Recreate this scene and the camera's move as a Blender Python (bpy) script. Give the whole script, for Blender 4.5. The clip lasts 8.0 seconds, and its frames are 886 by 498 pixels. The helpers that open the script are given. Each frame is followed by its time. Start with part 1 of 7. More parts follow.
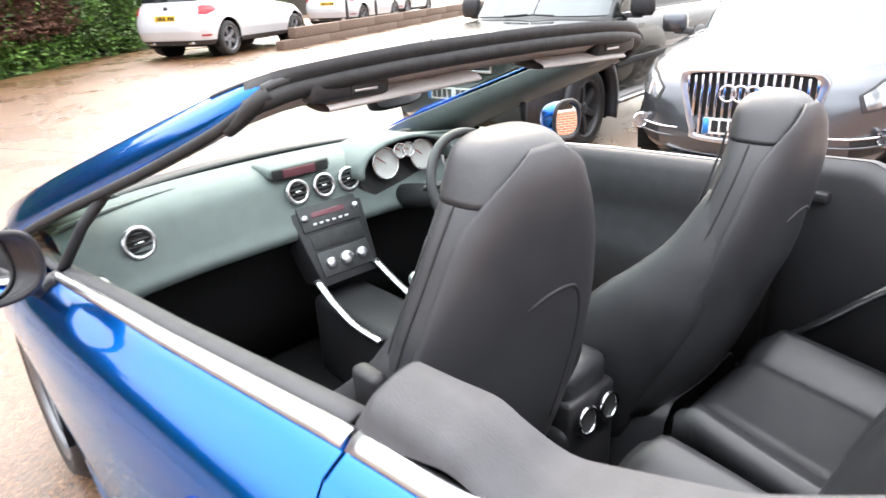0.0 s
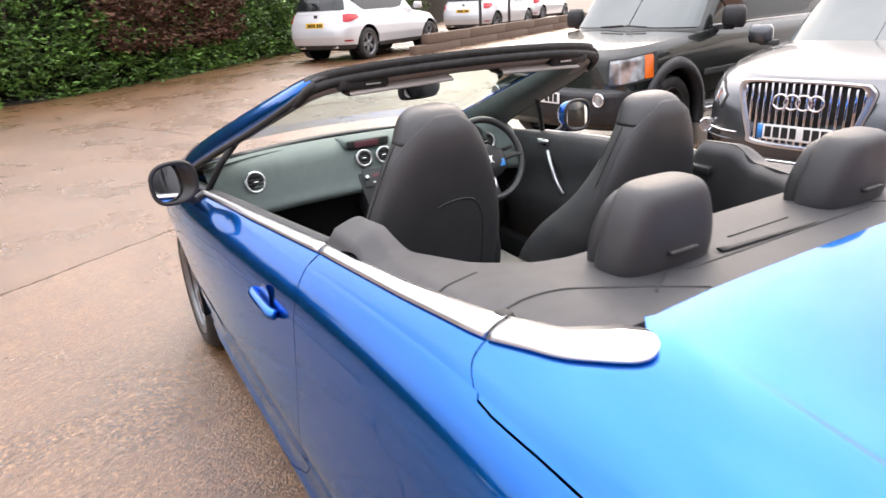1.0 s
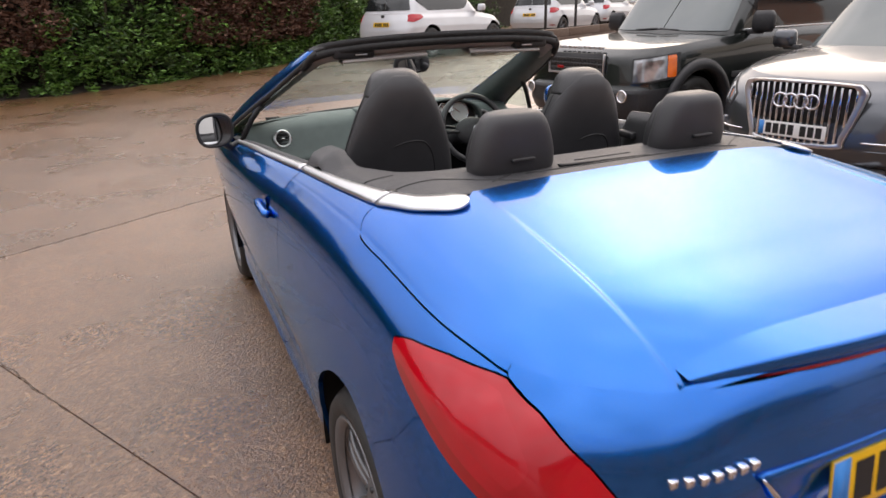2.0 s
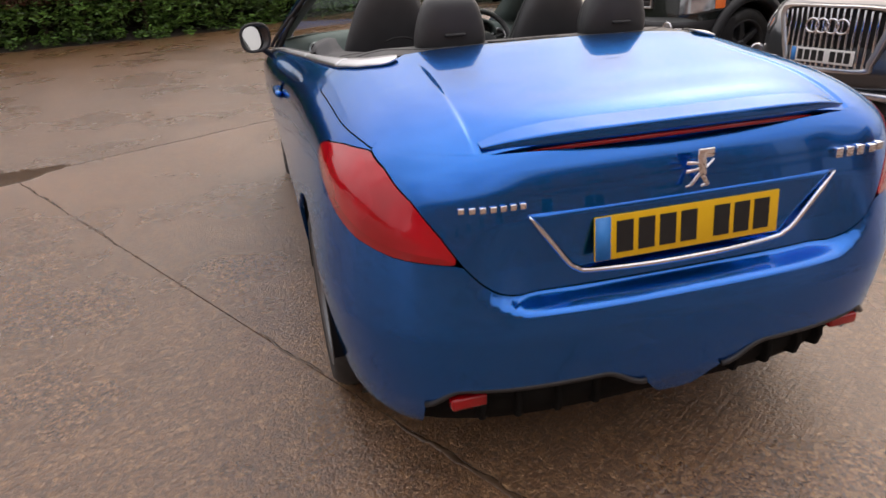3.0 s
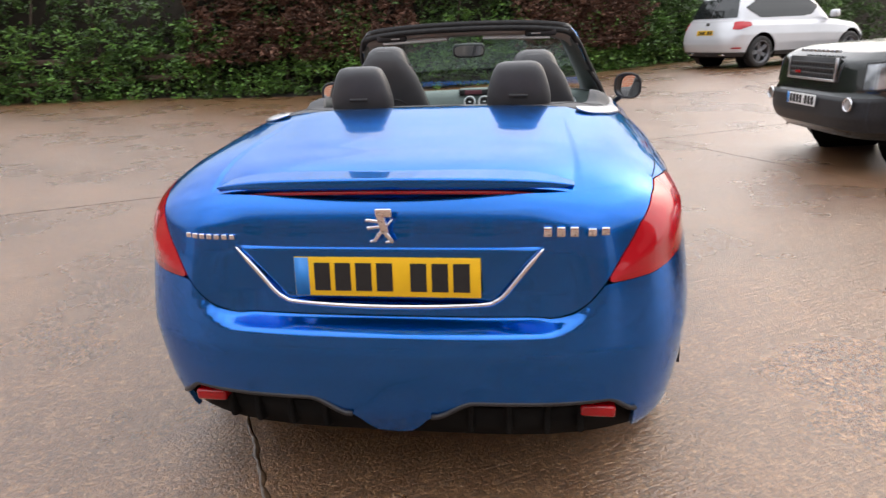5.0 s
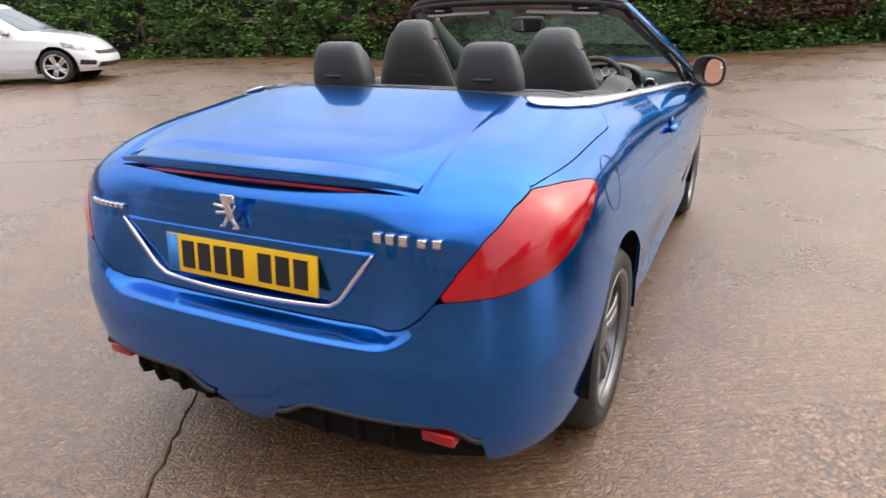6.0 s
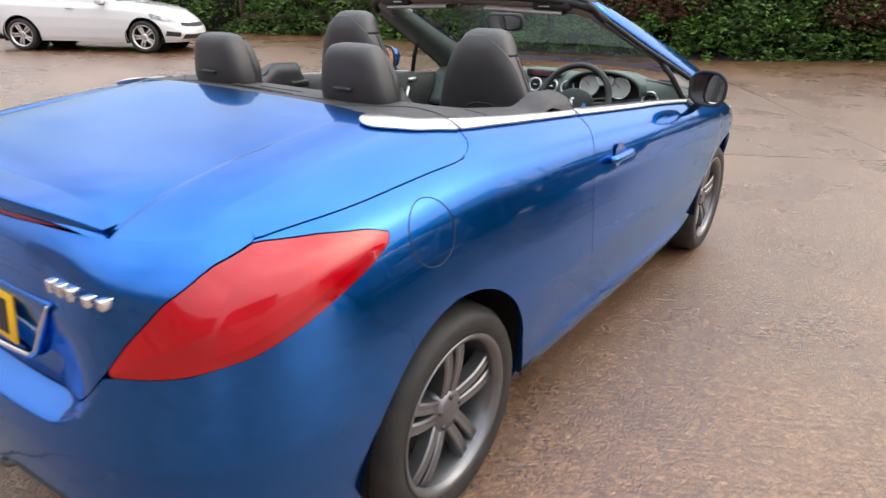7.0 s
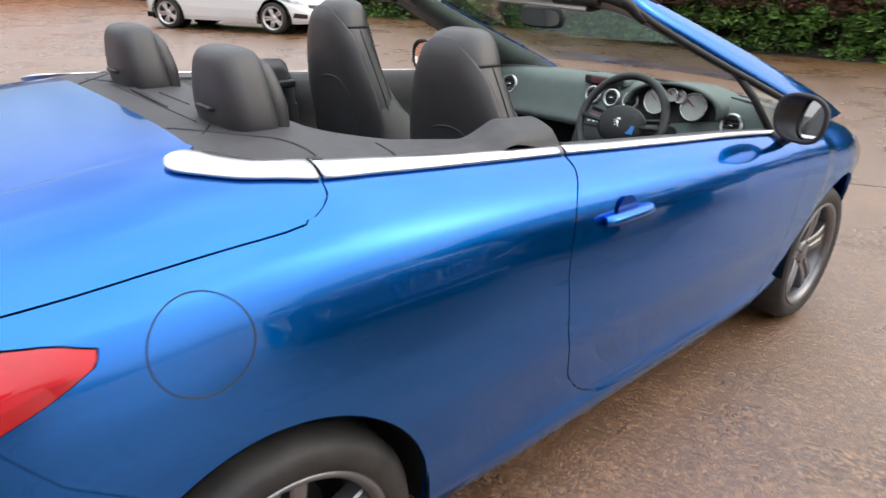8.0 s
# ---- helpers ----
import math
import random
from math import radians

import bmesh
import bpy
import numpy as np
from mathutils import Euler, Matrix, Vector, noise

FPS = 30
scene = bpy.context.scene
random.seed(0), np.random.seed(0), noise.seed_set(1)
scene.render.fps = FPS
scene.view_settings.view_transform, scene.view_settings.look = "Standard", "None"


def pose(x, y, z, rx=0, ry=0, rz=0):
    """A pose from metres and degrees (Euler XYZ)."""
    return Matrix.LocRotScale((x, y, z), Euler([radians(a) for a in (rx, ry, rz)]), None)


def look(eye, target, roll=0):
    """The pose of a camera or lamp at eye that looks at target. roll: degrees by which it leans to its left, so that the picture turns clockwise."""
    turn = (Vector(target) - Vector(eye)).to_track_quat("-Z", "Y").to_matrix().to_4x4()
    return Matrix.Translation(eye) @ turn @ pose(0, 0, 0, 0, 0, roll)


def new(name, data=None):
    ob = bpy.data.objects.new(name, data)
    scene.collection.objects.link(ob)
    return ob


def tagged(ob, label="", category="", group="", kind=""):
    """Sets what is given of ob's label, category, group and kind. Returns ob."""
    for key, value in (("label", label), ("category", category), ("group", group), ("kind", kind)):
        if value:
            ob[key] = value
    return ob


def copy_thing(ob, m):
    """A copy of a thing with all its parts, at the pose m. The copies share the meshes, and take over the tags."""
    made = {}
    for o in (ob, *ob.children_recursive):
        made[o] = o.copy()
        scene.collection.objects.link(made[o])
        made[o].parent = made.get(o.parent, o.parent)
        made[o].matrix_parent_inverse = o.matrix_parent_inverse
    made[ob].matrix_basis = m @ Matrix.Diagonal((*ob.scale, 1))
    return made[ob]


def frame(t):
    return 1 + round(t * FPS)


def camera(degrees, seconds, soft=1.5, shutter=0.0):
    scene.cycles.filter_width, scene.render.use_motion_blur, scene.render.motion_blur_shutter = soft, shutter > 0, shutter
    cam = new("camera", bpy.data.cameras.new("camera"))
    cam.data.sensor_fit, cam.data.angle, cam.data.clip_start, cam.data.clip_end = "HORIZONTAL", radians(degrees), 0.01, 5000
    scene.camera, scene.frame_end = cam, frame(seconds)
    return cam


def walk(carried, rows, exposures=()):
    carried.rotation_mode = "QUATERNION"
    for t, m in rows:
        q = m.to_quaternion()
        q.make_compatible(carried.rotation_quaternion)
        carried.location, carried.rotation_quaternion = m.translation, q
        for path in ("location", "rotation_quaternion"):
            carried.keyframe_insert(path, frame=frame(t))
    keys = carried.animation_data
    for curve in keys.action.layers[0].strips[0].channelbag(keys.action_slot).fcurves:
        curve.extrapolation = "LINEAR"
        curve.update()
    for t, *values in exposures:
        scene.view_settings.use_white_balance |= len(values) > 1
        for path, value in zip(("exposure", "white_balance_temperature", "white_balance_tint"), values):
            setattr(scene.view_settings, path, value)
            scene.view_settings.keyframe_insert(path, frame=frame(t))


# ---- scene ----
cam = camera(69.0, 8.0, shutter=0.25)
PATH = [
    (0, (-1.09, 0.296, 1.528), (0.111, 1.706, 0.773), -2.8),
    (0.5, (-1.16, -0.148, 1.571), (-0.158, 1.418, 0.836), -2.9),
    (1, (-1.225, -0.618, 1.597), (-0.341, 1.024, 0.874), -3.1),
    (1.2, (-1.197, -0.799, 1.584), (-0.357, 0.877, 0.888), -2.4),
    (2.3, (-1.137, -1.542, 1.5), (-0.482, 0.206, 0.783), -2.4),
    (2.5, (-1.082, -1.684, 1.463), (-0.473, 0.072, 0.725), -2.6),
    (3, (-0.936, -2.067, 1.381), (-0.501, -0.295, 0.561), -2.9),
    (3.5, (-0.755, -2.348, 1.384), (-0.468, -0.541, 0.575), -3.2),
    (4, (-0.389, -2.501, 1.367), (-0.238, -0.648, 0.631), -3.0),
    (4.5, (0.007, -2.486, 1.344), (-0.09, -0.6, 0.685), -3.3),
    (4.7, (0.182, -2.45, 1.362), (-0.001, -0.56, 0.736), -3.0),
    (5.8, (1.112, -2.095, 1.387), (0.337, -0.389, 0.688), -1.6),
    (6, (1.236, -1.975, 1.393), (0.381, -0.311, 0.685), -1.4),
    (6.5, (1.54, -1.654, 1.406), (0.545, -0.085, 0.665), -0.5),
    (7, (1.696, -1.221, 1.415), (0.601, 0.278, 0.672), 1.1),
    (7.5, (1.776, -0.818, 1.42), (0.57, 0.59, 0.67), 1.5),
    (8, (1.718, -0.375, 1.428), (0.337, 0.838, 0.639), 1.9),
]
walk(cam, [(t, look(eye, target, roll)) for t, eye, target, roll in PATH],
     exposures=[(0, 1.95, 6500, 11), (0.5, 1.55, 6550, 12), (1, 1.15, 6650, 15), (2.3, 0.06, 6900, 16), (2.5, -0.02, 6950, 16), (3, 0.0, 6950, 16), (3.5, 0.28, 6800, 14), (4.5, 0.6, 6550, 12),
                (6, 0.6, 6450, 11), (6.5, 0.6, 6450, 11), (7.5, 0.67, 6450, 10), (8, 0.68, 6400, 10)])

# ---- daylight: overcast sky with a broad, weak sun ----
world = bpy.data.worlds.new("overcast")
scene.world = world
world.use_nodes = True
wt = world.node_tree
wt.nodes.clear()
sky = wt.nodes.new("ShaderNodeTexSky")
sky.sky_type, sky.sun_disc = "NISHITA", False
sky.sun_elevation, sky.sun_rotation = radians(34), radians(45)
sky.dust_density, sky.air_density = 6.0, 1.0
cloud = wt.nodes.new("ShaderNodeMix")
cloud.data_type = "RGBA"
cloud.inputs["Factor"].default_value = 0.66
cloud.inputs["B"].default_value = (9.3, 9.4, 9.6, 1)
back = wt.nodes.new("ShaderNodeBackground")
back.inputs["Strength"].default_value = 0.138
wout = wt.nodes.new("ShaderNodeOutputWorld")
wt.links.new(sky.outputs["Color"], cloud.inputs["A"])
# an overcast dome is brighter overhead than at its foot
dome = wt.nodes.new("ShaderNodeTexCoord")
parts = wt.nodes.new("ShaderNodeSeparateXYZ")
rise_up = wt.nodes.new("ShaderNodeMapRange")
rise_up.inputs["From Min"].default_value, rise_up.inputs["From Max"].default_value = 0.0, 1.0
rise_up.inputs["To Min"].default_value, rise_up.inputs["To Max"].default_value = 0.42, 1.78
shaded = wt.nodes.new("ShaderNodeVectorMath")
shaded.operation = "SCALE"
wt.links.new(dome.outputs["Generated"], parts.inputs["Vector"])
wt.links.new(parts.outputs["Z"], rise_up.inputs["Value"])
# broken texture of the cloud layer
layer = wt.nodes.new("ShaderNodeTexNoise")
layer.inputs["Scale"].default_value, layer.inputs["Detail"].default_value, layer.inputs["Roughness"].default_value = 3.2, 6, 0.6
billow = wt.nodes.new("ShaderNodeMapRange")
billow.inputs["From Min"].default_value, billow.inputs["From Max"].default_value = 0.3, 0.7
billow.inputs["To Min"].default_value, billow.inputs["To Max"].default_value = 0.72, 1.28
clouded = wt.nodes.new("ShaderNodeVectorMath")
clouded.operation = "SCALE"
wt.links.new(dome.outputs["Generated"], layer.inputs["Vector"])
wt.links.new(layer.outputs["Fac"], billow.inputs["Value"])
wt.links.new(cloud.outputs["Result"], clouded.inputs[0])
wt.links.new(billow.outputs["Result"], clouded.inputs["Scale"])
wt.links.new(clouded.outputs["Vector"], shaded.inputs[0])
wt.links.new(rise_up.outputs["Result"], shaded.inputs["Scale"])
wt.links.new(shaded.outputs["Vector"], back.inputs["Color"])
wt.links.new(back.outputs["Background"], wout.inputs["Surface"])
sun = new("sun", bpy.data.lights.new("sun", "SUN"))
sun.data.energy, sun.data.angle, sun.data.color = 0.6, radians(110), (1.0, 0.96, 0.9)
sun.matrix_world = look((6.5, 7, 9), (0, 0, 0))


# ---- materials ----
def node_mat(name, base, rough=0.5, metal=0.0, second=None, scale=8.0, detail=4.0, bump=0.0, bump_scale=120.0,
             coat=0.0, flakes=0.0, rough_var=0.0, big=None, big_scale=0.7, island=0.0, trans=0.0, ior=1.45, sheen=0.0, spec=0.5):
    """A principled material: two colours mixed by noise, a second, larger variation, fine relief."""
    m = bpy.data.materials.new(name)
    m.use_nodes = True
    nt = m.node_tree
    b = nt.nodes["Principled BSDF"]
    b.inputs["Roughness"].default_value = rough
    b.inputs["Metallic"].default_value = metal
    b.inputs["IOR"].default_value = ior
    b.inputs["Specular IOR Level"].default_value = spec
    b.inputs["Transmission Weight"].default_value = trans
    b.inputs["Coat Weight"].default_value = coat
    b.inputs["Coat Roughness"].default_value = 0.03
    b.inputs["Base Color"].default_value = (*base, 1)
    m.diffuse_color = (*base, 1)
    co = nt.nodes.new("ShaderNodeTexCoord")
    colour = None
    if second is not None:
        n = nt.nodes.new("ShaderNodeTexNoise")
        n.inputs["Scale"].default_value, n.inputs["Detail"].default_value = scale, detail
        nt.links.new(co.outputs["Object"], n.inputs["Vector"])
        r = nt.nodes.new("ShaderNodeValToRGB")
        r.color_ramp.elements[0].position, r.color_ramp.elements[1].position = 0.3, 0.7
        r.color_ramp.elements[0].color, r.color_ramp.elements[1].color = (*base, 1), (*second, 1)
        nt.links.new(n.outputs["Fac"], r.inputs["Fac"])
        colour = r.outputs["Color"]
    if big is not None:
        n = nt.nodes.new("ShaderNodeTexNoise")
        n.inputs["Scale"].default_value, n.inputs["Detail"].default_value = big_scale, 5
        nt.links.new(co.outputs["Object"], n.inputs["Vector"])
        r = nt.nodes.new("ShaderNodeValToRGB")
        r.color_ramp.elements[0].position, r.color_ramp.elements[1].position = 0.38, 0.66
        nt.links.new(n.outputs["Fac"], r.inputs["Fac"])
        mx = nt.nodes.new("ShaderNodeMix")
        mx.data_type = "RGBA"
        nt.links.new(r.outputs["Color"], mx.inputs["Factor"])
        if colour is not None:
            nt.links.new(colour, mx.inputs["A"])
        else:
            mx.inputs["A"].default_value = (*base, 1)
        mx.inputs["B"].default_value = (*big, 1)
        colour = mx.outputs["Result"]
        if rough_var:
            mr = nt.nodes.new("ShaderNodeMapRange")
            mr.inputs["To Min"].default_value, mr.inputs["To Max"].default_value = rough, rough + rough_var
            nt.links.new(r.outputs["Color"], mr.inputs["Value"])
            nt.links.new(mr.outputs["Result"], b.inputs["Roughness"])
    if island:
        g = nt.nodes.new("ShaderNodeNewGeometry")
        hs = nt.nodes.new("ShaderNodeHueSaturation")
        mr = nt.nodes.new("ShaderNodeMapRange")
        mr.inputs["To Min"].default_value, mr.inputs["To Max"].default_value = 1 - island, 1 + island
        nt.links.new(g.outputs["Random Per Island"], mr.inputs["Value"])
        nt.links.new(mr.outputs["Result"], hs.inputs["Value"])
        if colour is not None:
            nt.links.new(colour, hs.inputs["Color"])
        else:
            hs.inputs["Color"].default_value = (*base, 1)
        colour = hs.outputs["Color"]
    if flakes:
        v = nt.nodes.new("ShaderNodeTexVoronoi")
        v.inputs["Scale"].default_value = 1500
        nt.links.new(co.outputs["Object"], v.inputs["Vector"])
        bp = nt.nodes.new("ShaderNodeBump")
        bp.inputs["Strength"].default_value, bp.inputs["Distance"].default_value = flakes, 0.0006
        nt.links.new(v.outputs["Distance"], bp.inputs["Height"])
        nt.links.new(bp.outputs["Normal"], b.inputs["Normal"])
    if bump:
        n = nt.nodes.new("ShaderNodeTexNoise")
        n.inputs["Scale"].default_value, n.inputs["Detail"].default_value = bump_scale, 3
        nt.links.new(co.outputs["Object"], n.inputs["Vector"])
        bp = nt.nodes.new("ShaderNodeBump")
        bp.inputs["Strength"].default_value, bp.inputs["Distance"].default_value = bump, 0.004
        nt.links.new(n.outputs["Fac"], bp.inputs["Height"])
        nt.links.new(bp.outputs["Normal"], b.inputs["Normal"])
    if colour is not None:
        nt.links.new(colour, b.inputs["Base Color"])
    return m


PAINT = node_mat("blue_metallic_paint", (0.0001, 0.116, 0.46), 0.22, 0.94, second=(0.0002, 0.124, 0.49), scale=2.0, coat=0.85, flakes=0.04)
PAINT.node_tree.nodes["Principled BSDF"].inputs["Specular Tint"].default_value = (0.10, 0.62, 1.0, 1)   # the flakes stay blue at a glancing angle
CHROME = node_mat("chrome", (0.80, 0.80, 0.82), 0.08, 1.0, second=(0.72, 0.72, 0.75), scale=30)
SATIN = node_mat("satin_aluminium", (0.72, 0.72, 0.74), 0.28, 1.0, second=(0.66, 0.66, 0.68), scale=20)
RUBBER = node_mat("black_rubber", (0.016, 0.016, 0.017), 0.6, second=(0.03, 0.03, 0.03), scale=40, bump=0.2)
GREYRUBBER = node_mat("grey_rubber", (0.05, 0.05, 0.053), 0.6, second=(0.075, 0.075, 0.078), scale=40, bump=0.2)
TYRE = node_mat("tyre_rubber", (0.016, 0.016, 0.017), 0.6, second=(0.034, 0.032, 0.029), scale=14, bump=0.3, bump_scale=60)
PLASTIC = node_mat("black_plastic", (0.018, 0.018, 0.02), 0.45, second=(0.028, 0.028, 0.03), scale=50, bump=0.15, bump_scale=400)
LEATHER = node_mat("black_leather", (0.024, 0.0245, 0.027), 0.36, second=(0.033, 0.0335, 0.036), scale=18, bump=0.25, bump_scale=500, spec=0.75)
SEATBACK = node_mat("seat_back_vinyl", (0.029, 0.029, 0.032), 0.42, second=(0.037, 0.037, 0.040), scale=14, bump=0.2, bump_scale=600, spec=0.7)
TRIM = node_mat("grey_soft_trim", (0.045, 0.045, 0.048), 0.55, second=(0.058, 0.058, 0.062), scale=25, bump=0.25, bump_scale=500)
DASH = node_mat("grey_green_dashboard", (0.13, 0.155, 0.15), 0.55, second=(0.15, 0.178, 0.172), scale=20, bump=0.25, bump_scale=450)
LINER = node_mat("pale_header_lining", (0.40, 0.375, 0.36), 0.8, second=(0.45, 0.425, 0.41), scale=60, bump=0.2, bump_scale=500)
CARPET = node_mat("black_carpet", (0.012, 0.012, 0.013), 0.95, second=(0.02, 0.02, 0.02), scale=200, bump=0.5, bump_scale=700, spec=0.1)
DARK = node_mat("dark_underbody", (0.007, 0.007, 0.007), 0.8, second=(0.013, 0.012, 0.011), scale=12, spec=0.08)
REDLENS = node_mat("red_lamp_lens", (0.50, 0.0015, 0.012), 0.14, second=(0.32, 0.001, 0.006), scale=5, coat=1.0, spec=0.2)
REDDEEP = node_mat("dark_red_lamp_lens", (0.29, 0.001, 0.004), 0.12, second=(0.34, 0.0012, 0.004), scale=9, coat=1.0, spec=0.2)
PINKLENS = node_mat("pale_red_lamp_lens", (0.47, 0.006, 0.016), 0.12, second=(0.40, 0.004, 0.012), scale=14, coat=1.0, spec=0.2)
ALLOY = node_mat("grey_alloy", (0.22, 0.222, 0.232), 0.36, 0.8, second=(0.18, 0.182, 0.192), scale=15)
ALLOYDARK = node_mat("dark_alloy", (0.05, 0.05, 0.055), 0.45, 0.5, second=(0.07, 0.07, 0.07), scale=15)
YELLOW = node_mat("yellow_plate", (0.80, 0.47, 0.012), 0.35, second=(0.74, 0.43, 0.012), scale=18)
WHITEPLATE = node_mat("white_plate", (0.78, 0.78, 0.76), 0.35, second=(0.72, 0.72, 0.70), scale=18)
PLATEBLUE = node_mat("plate_blue", (0.03, 0.22, 0.62), 0.35, second=(0.04, 0.25, 0.66), scale=18)
INK = node_mat("black_ink", (0.01, 0.01, 0.01), 0.5, second=(0.015, 0.015, 0.015), scale=30)
MIRROR = node_mat("mirror_glass", (0.9, 0.9, 0.9), 0.01, 1.0)
DIAL = node_mat("white_dial", (0.62, 0.62, 0.60), 0.4, second=(0.55, 0.55, 0.54), scale=30)
SCREEN = node_mat("dim_screen", (0.16, 0.06, 0.075), 0.15, second=(0.14, 0.05, 0.065), scale=30)


def glass_mat(name, tint):
    m = bpy.data.materials.new(name)
    m.use_nodes = True
    nt = m.node_tree
    nt.nodes.clear()
    out = nt.nodes.new("ShaderNodeOutputMaterial")
    mix = nt.nodes.new("ShaderNodeMixShader")
    clear = nt.nodes.new("ShaderNodeBsdfTransparent")
    clear.inputs["Color"].default_value = (*tint, 1)
    gloss = nt.nodes.new("ShaderNodeBsdfGlossy")
    gloss.inputs["Roughness"].default_value = 0.02
    face = nt.nodes.new("ShaderNodeLayerWeight")
    face.inputs["Blend"].default_value = 0.5
    power = nt.nodes.new("ShaderNodeMath")
    power.operation = "POWER"
    power.inputs[1].default_value = 4.0
    scaled = nt.nodes.new("ShaderNodeMath")
    scaled.operation = "MULTIPLY_ADD"
    scaled.inputs[1].default_value, scaled.inputs[2].default_value = 0.55, 0.045
    nt.links.new(face.outputs["Facing"], power.inputs[0])
    nt.links.new(power.outputs["Value"], scaled.inputs[0])
    nt.links.new(scaled.outputs["Value"], mix.inputs["Fac"])
    nt.links.new(clear.outputs["BSDF"], mix.inputs[1])
    nt.links.new(gloss.outputs["BSDF"], mix.inputs[2])
    nt.links.new(mix.outputs["Shader"], out.inputs["Surface"])
    return m


GLASS = glass_mat("windscreen_glass", (0.72, 0.82, 0.78))
DARKGLASS = glass_mat("dark_glass", (0.10, 0.12, 0.12))
CLEAR = glass_mat("clear_glass", (0.85, 0.88, 0.88))


# ---- mesh tools ----
def interp(tab, v):
    if v <= tab[0][0]:
        return tab[0][1]
    for (a, p), (b, q) in zip(tab, tab[1:]):
        if v <= b:
            return p + (q - p) * (v - a) / (b - a)
    return tab[-1][1]


def smooth(tab, v, w=0.03):
    return (interp(tab, v - w) + 2 * interp(tab, v) + interp(tab, v + w)) / 4


def step(a, b, v):
    k = min(1, max(0, (v - a) / (b - a)))
    return k * k * (3 - 2 * k)


def link(name, me, material, parent=None, label="", shade=True):
    ob = new(name, me)
    if material is not None and not me.materials:
        me.materials.append(material)
    if shade:
        me.shade_smooth()
    if parent is not None:
        ob.parent = parent
    if label:
        ob["label"] = label
    return ob


def part(name, bm, material, parent=None, label="", shade=True):
    """Links a bmesh as one mesh object under a thing or a part."""
    me = bpy.data.meshes.new(name)
    bm.to_mesh(me)
    bm.free()
    return link(name, me, material, parent, label, shade)


def raw(name, verts, faces, material, parent=None, label="", shade=True):
    me = bpy.data.meshes.new(name)
    me.from_pydata([tuple(v) for v in verts], [], faces)
    me.update()
    return link(name, me, material, parent, label, shade)


def thing(name, label, category, place=None, group="", kind=""):
    ob = new(name)
    if place is not None:
        ob.matrix_world = place
    return tagged(ob, label, category, group, kind)


def thicken(ob, t, off=-1.0):
    m = ob.modifiers.new("thickness", "SOLIDIFY")
    m.thickness, m.offset = t, off
    return ob


def soften(ob, w, seg=3, angle=35):
    m = ob.modifiers.new("bevel", "BEVEL")
    m.width, m.segments, m.limit_method, m.angle_limit = w, seg, "ANGLE", radians(angle)
    return ob


def rounded(ob, levels=2):
    m = ob.modifiers.new("round", "SUBSURF")
    m.levels = m.render_levels = levels
    return ob


def box(bm, x0, x1, y0, y1, z0, z1, m=None):
    r = bmesh.ops.create_cube(bm, size=1)["verts"]
    for v in r:
        v.co = Vector(((x0 + x1) / 2 + v.co.x * (x1 - x0), (y0 + y1) / 2 + v.co.y * (y1 - y0), (z0 + z1) / 2 + v.co.z * (z1 - z0)))
        if m is not None:
            v.co = m @ v.co
    return r


def box_part(name, dims, material, parent=None, label="", bevel=0.006, m=None):
    bm = bmesh.new()
    box(bm, *dims, m=m)
    ob = part(name, bm, material, parent, label)
    return soften(ob, bevel, 2) if bevel else ob


def lathe(bm, profile, seg=48, m=None):
    """Turns (radius, x) pairs about the x axis."""
    rings = []
    for r, x in profile:
        ring = []
        for k in range(seg):
            a = 2 * math.pi * k / seg
            co = Vector((x, r * math.cos(a), r * math.sin(a)))
            ring.append(bm.verts.new(m @ co if m is not None else co))
        rings.append(ring)
    for a, b in zip(rings, rings[1:]):
        for k in range(seg):
            bm.faces.new((a[k], a[(k + 1) % seg], b[(k + 1) % seg], b[k]))
    return rings


def disc(bm, r, m, seg=32):
    vs = [bm.verts.new(m @ Vector((r * math.cos(2 * math.pi * k / seg), r * math.sin(2 * math.pi * k / seg), 0))) for k in range(seg)]
    return bm.faces.new(vs)


def tube(bm, points, radius, seg=10, closed=False, flat=1.0):
    """A round rod along points; radius may be a function of the fraction along it."""
    pts = [Vector(p) for p in points]
    n = len(pts)
    rings, up = [], None
    for i, p in enumerate(pts):
        a = pts[(i - 1) % n] if closed or i > 0 else p
        b = pts[(i + 1) % n] if closed or i < n - 1 else p
        d = (b - a).normalized()
        if up is None:
            up = d.orthogonal().normalized() if abs(d.z) > 0.9 else Vector((0, 0, 1))
        side = d.cross(up).normalized()
        up2 = side.cross(d).normalized()
        r = radius(i / max(1, n - 1)) if callable(radius) else radius
        rings.append([bm.verts.new(p + side * r * math.cos(2 * math.pi * k / seg) + up2 * r * flat * math.sin(2 * math.pi * k / seg)) for k in range(seg)])
    for a, b in zip(rings, rings[1:] + ([rings[0]] if closed else [])):
        for k in range(seg):
            bm.faces.new((a[k], a[(k + 1) % seg], b[(k + 1) % seg], b[k]))
    if not closed:
        bm.faces.new(rings[0][::-1])
        bm.faces.new(rings[-1])


def curve(points, n):
    """n points on a smooth curve through the given ones."""
    p = [Vector(q) for q in points]
    p = [p[0] * 2 - p[1]] + p + [p[-1] * 2 - p[-2]]
    out, spans = [], len(p) - 3
    for k in range(n):
        u = spans * k / (n - 1)
        i = min(int(u), spans - 1)
        f = u - i
        a, b, c, d = p[i:i + 4]
        out.append(0.5 * ((2 * b) + (c - a) * f + (2 * a - 5 * b + 4 * c - d) * f * f + (3 * b - a - 3 * c + d) * f ** 3))
    return out


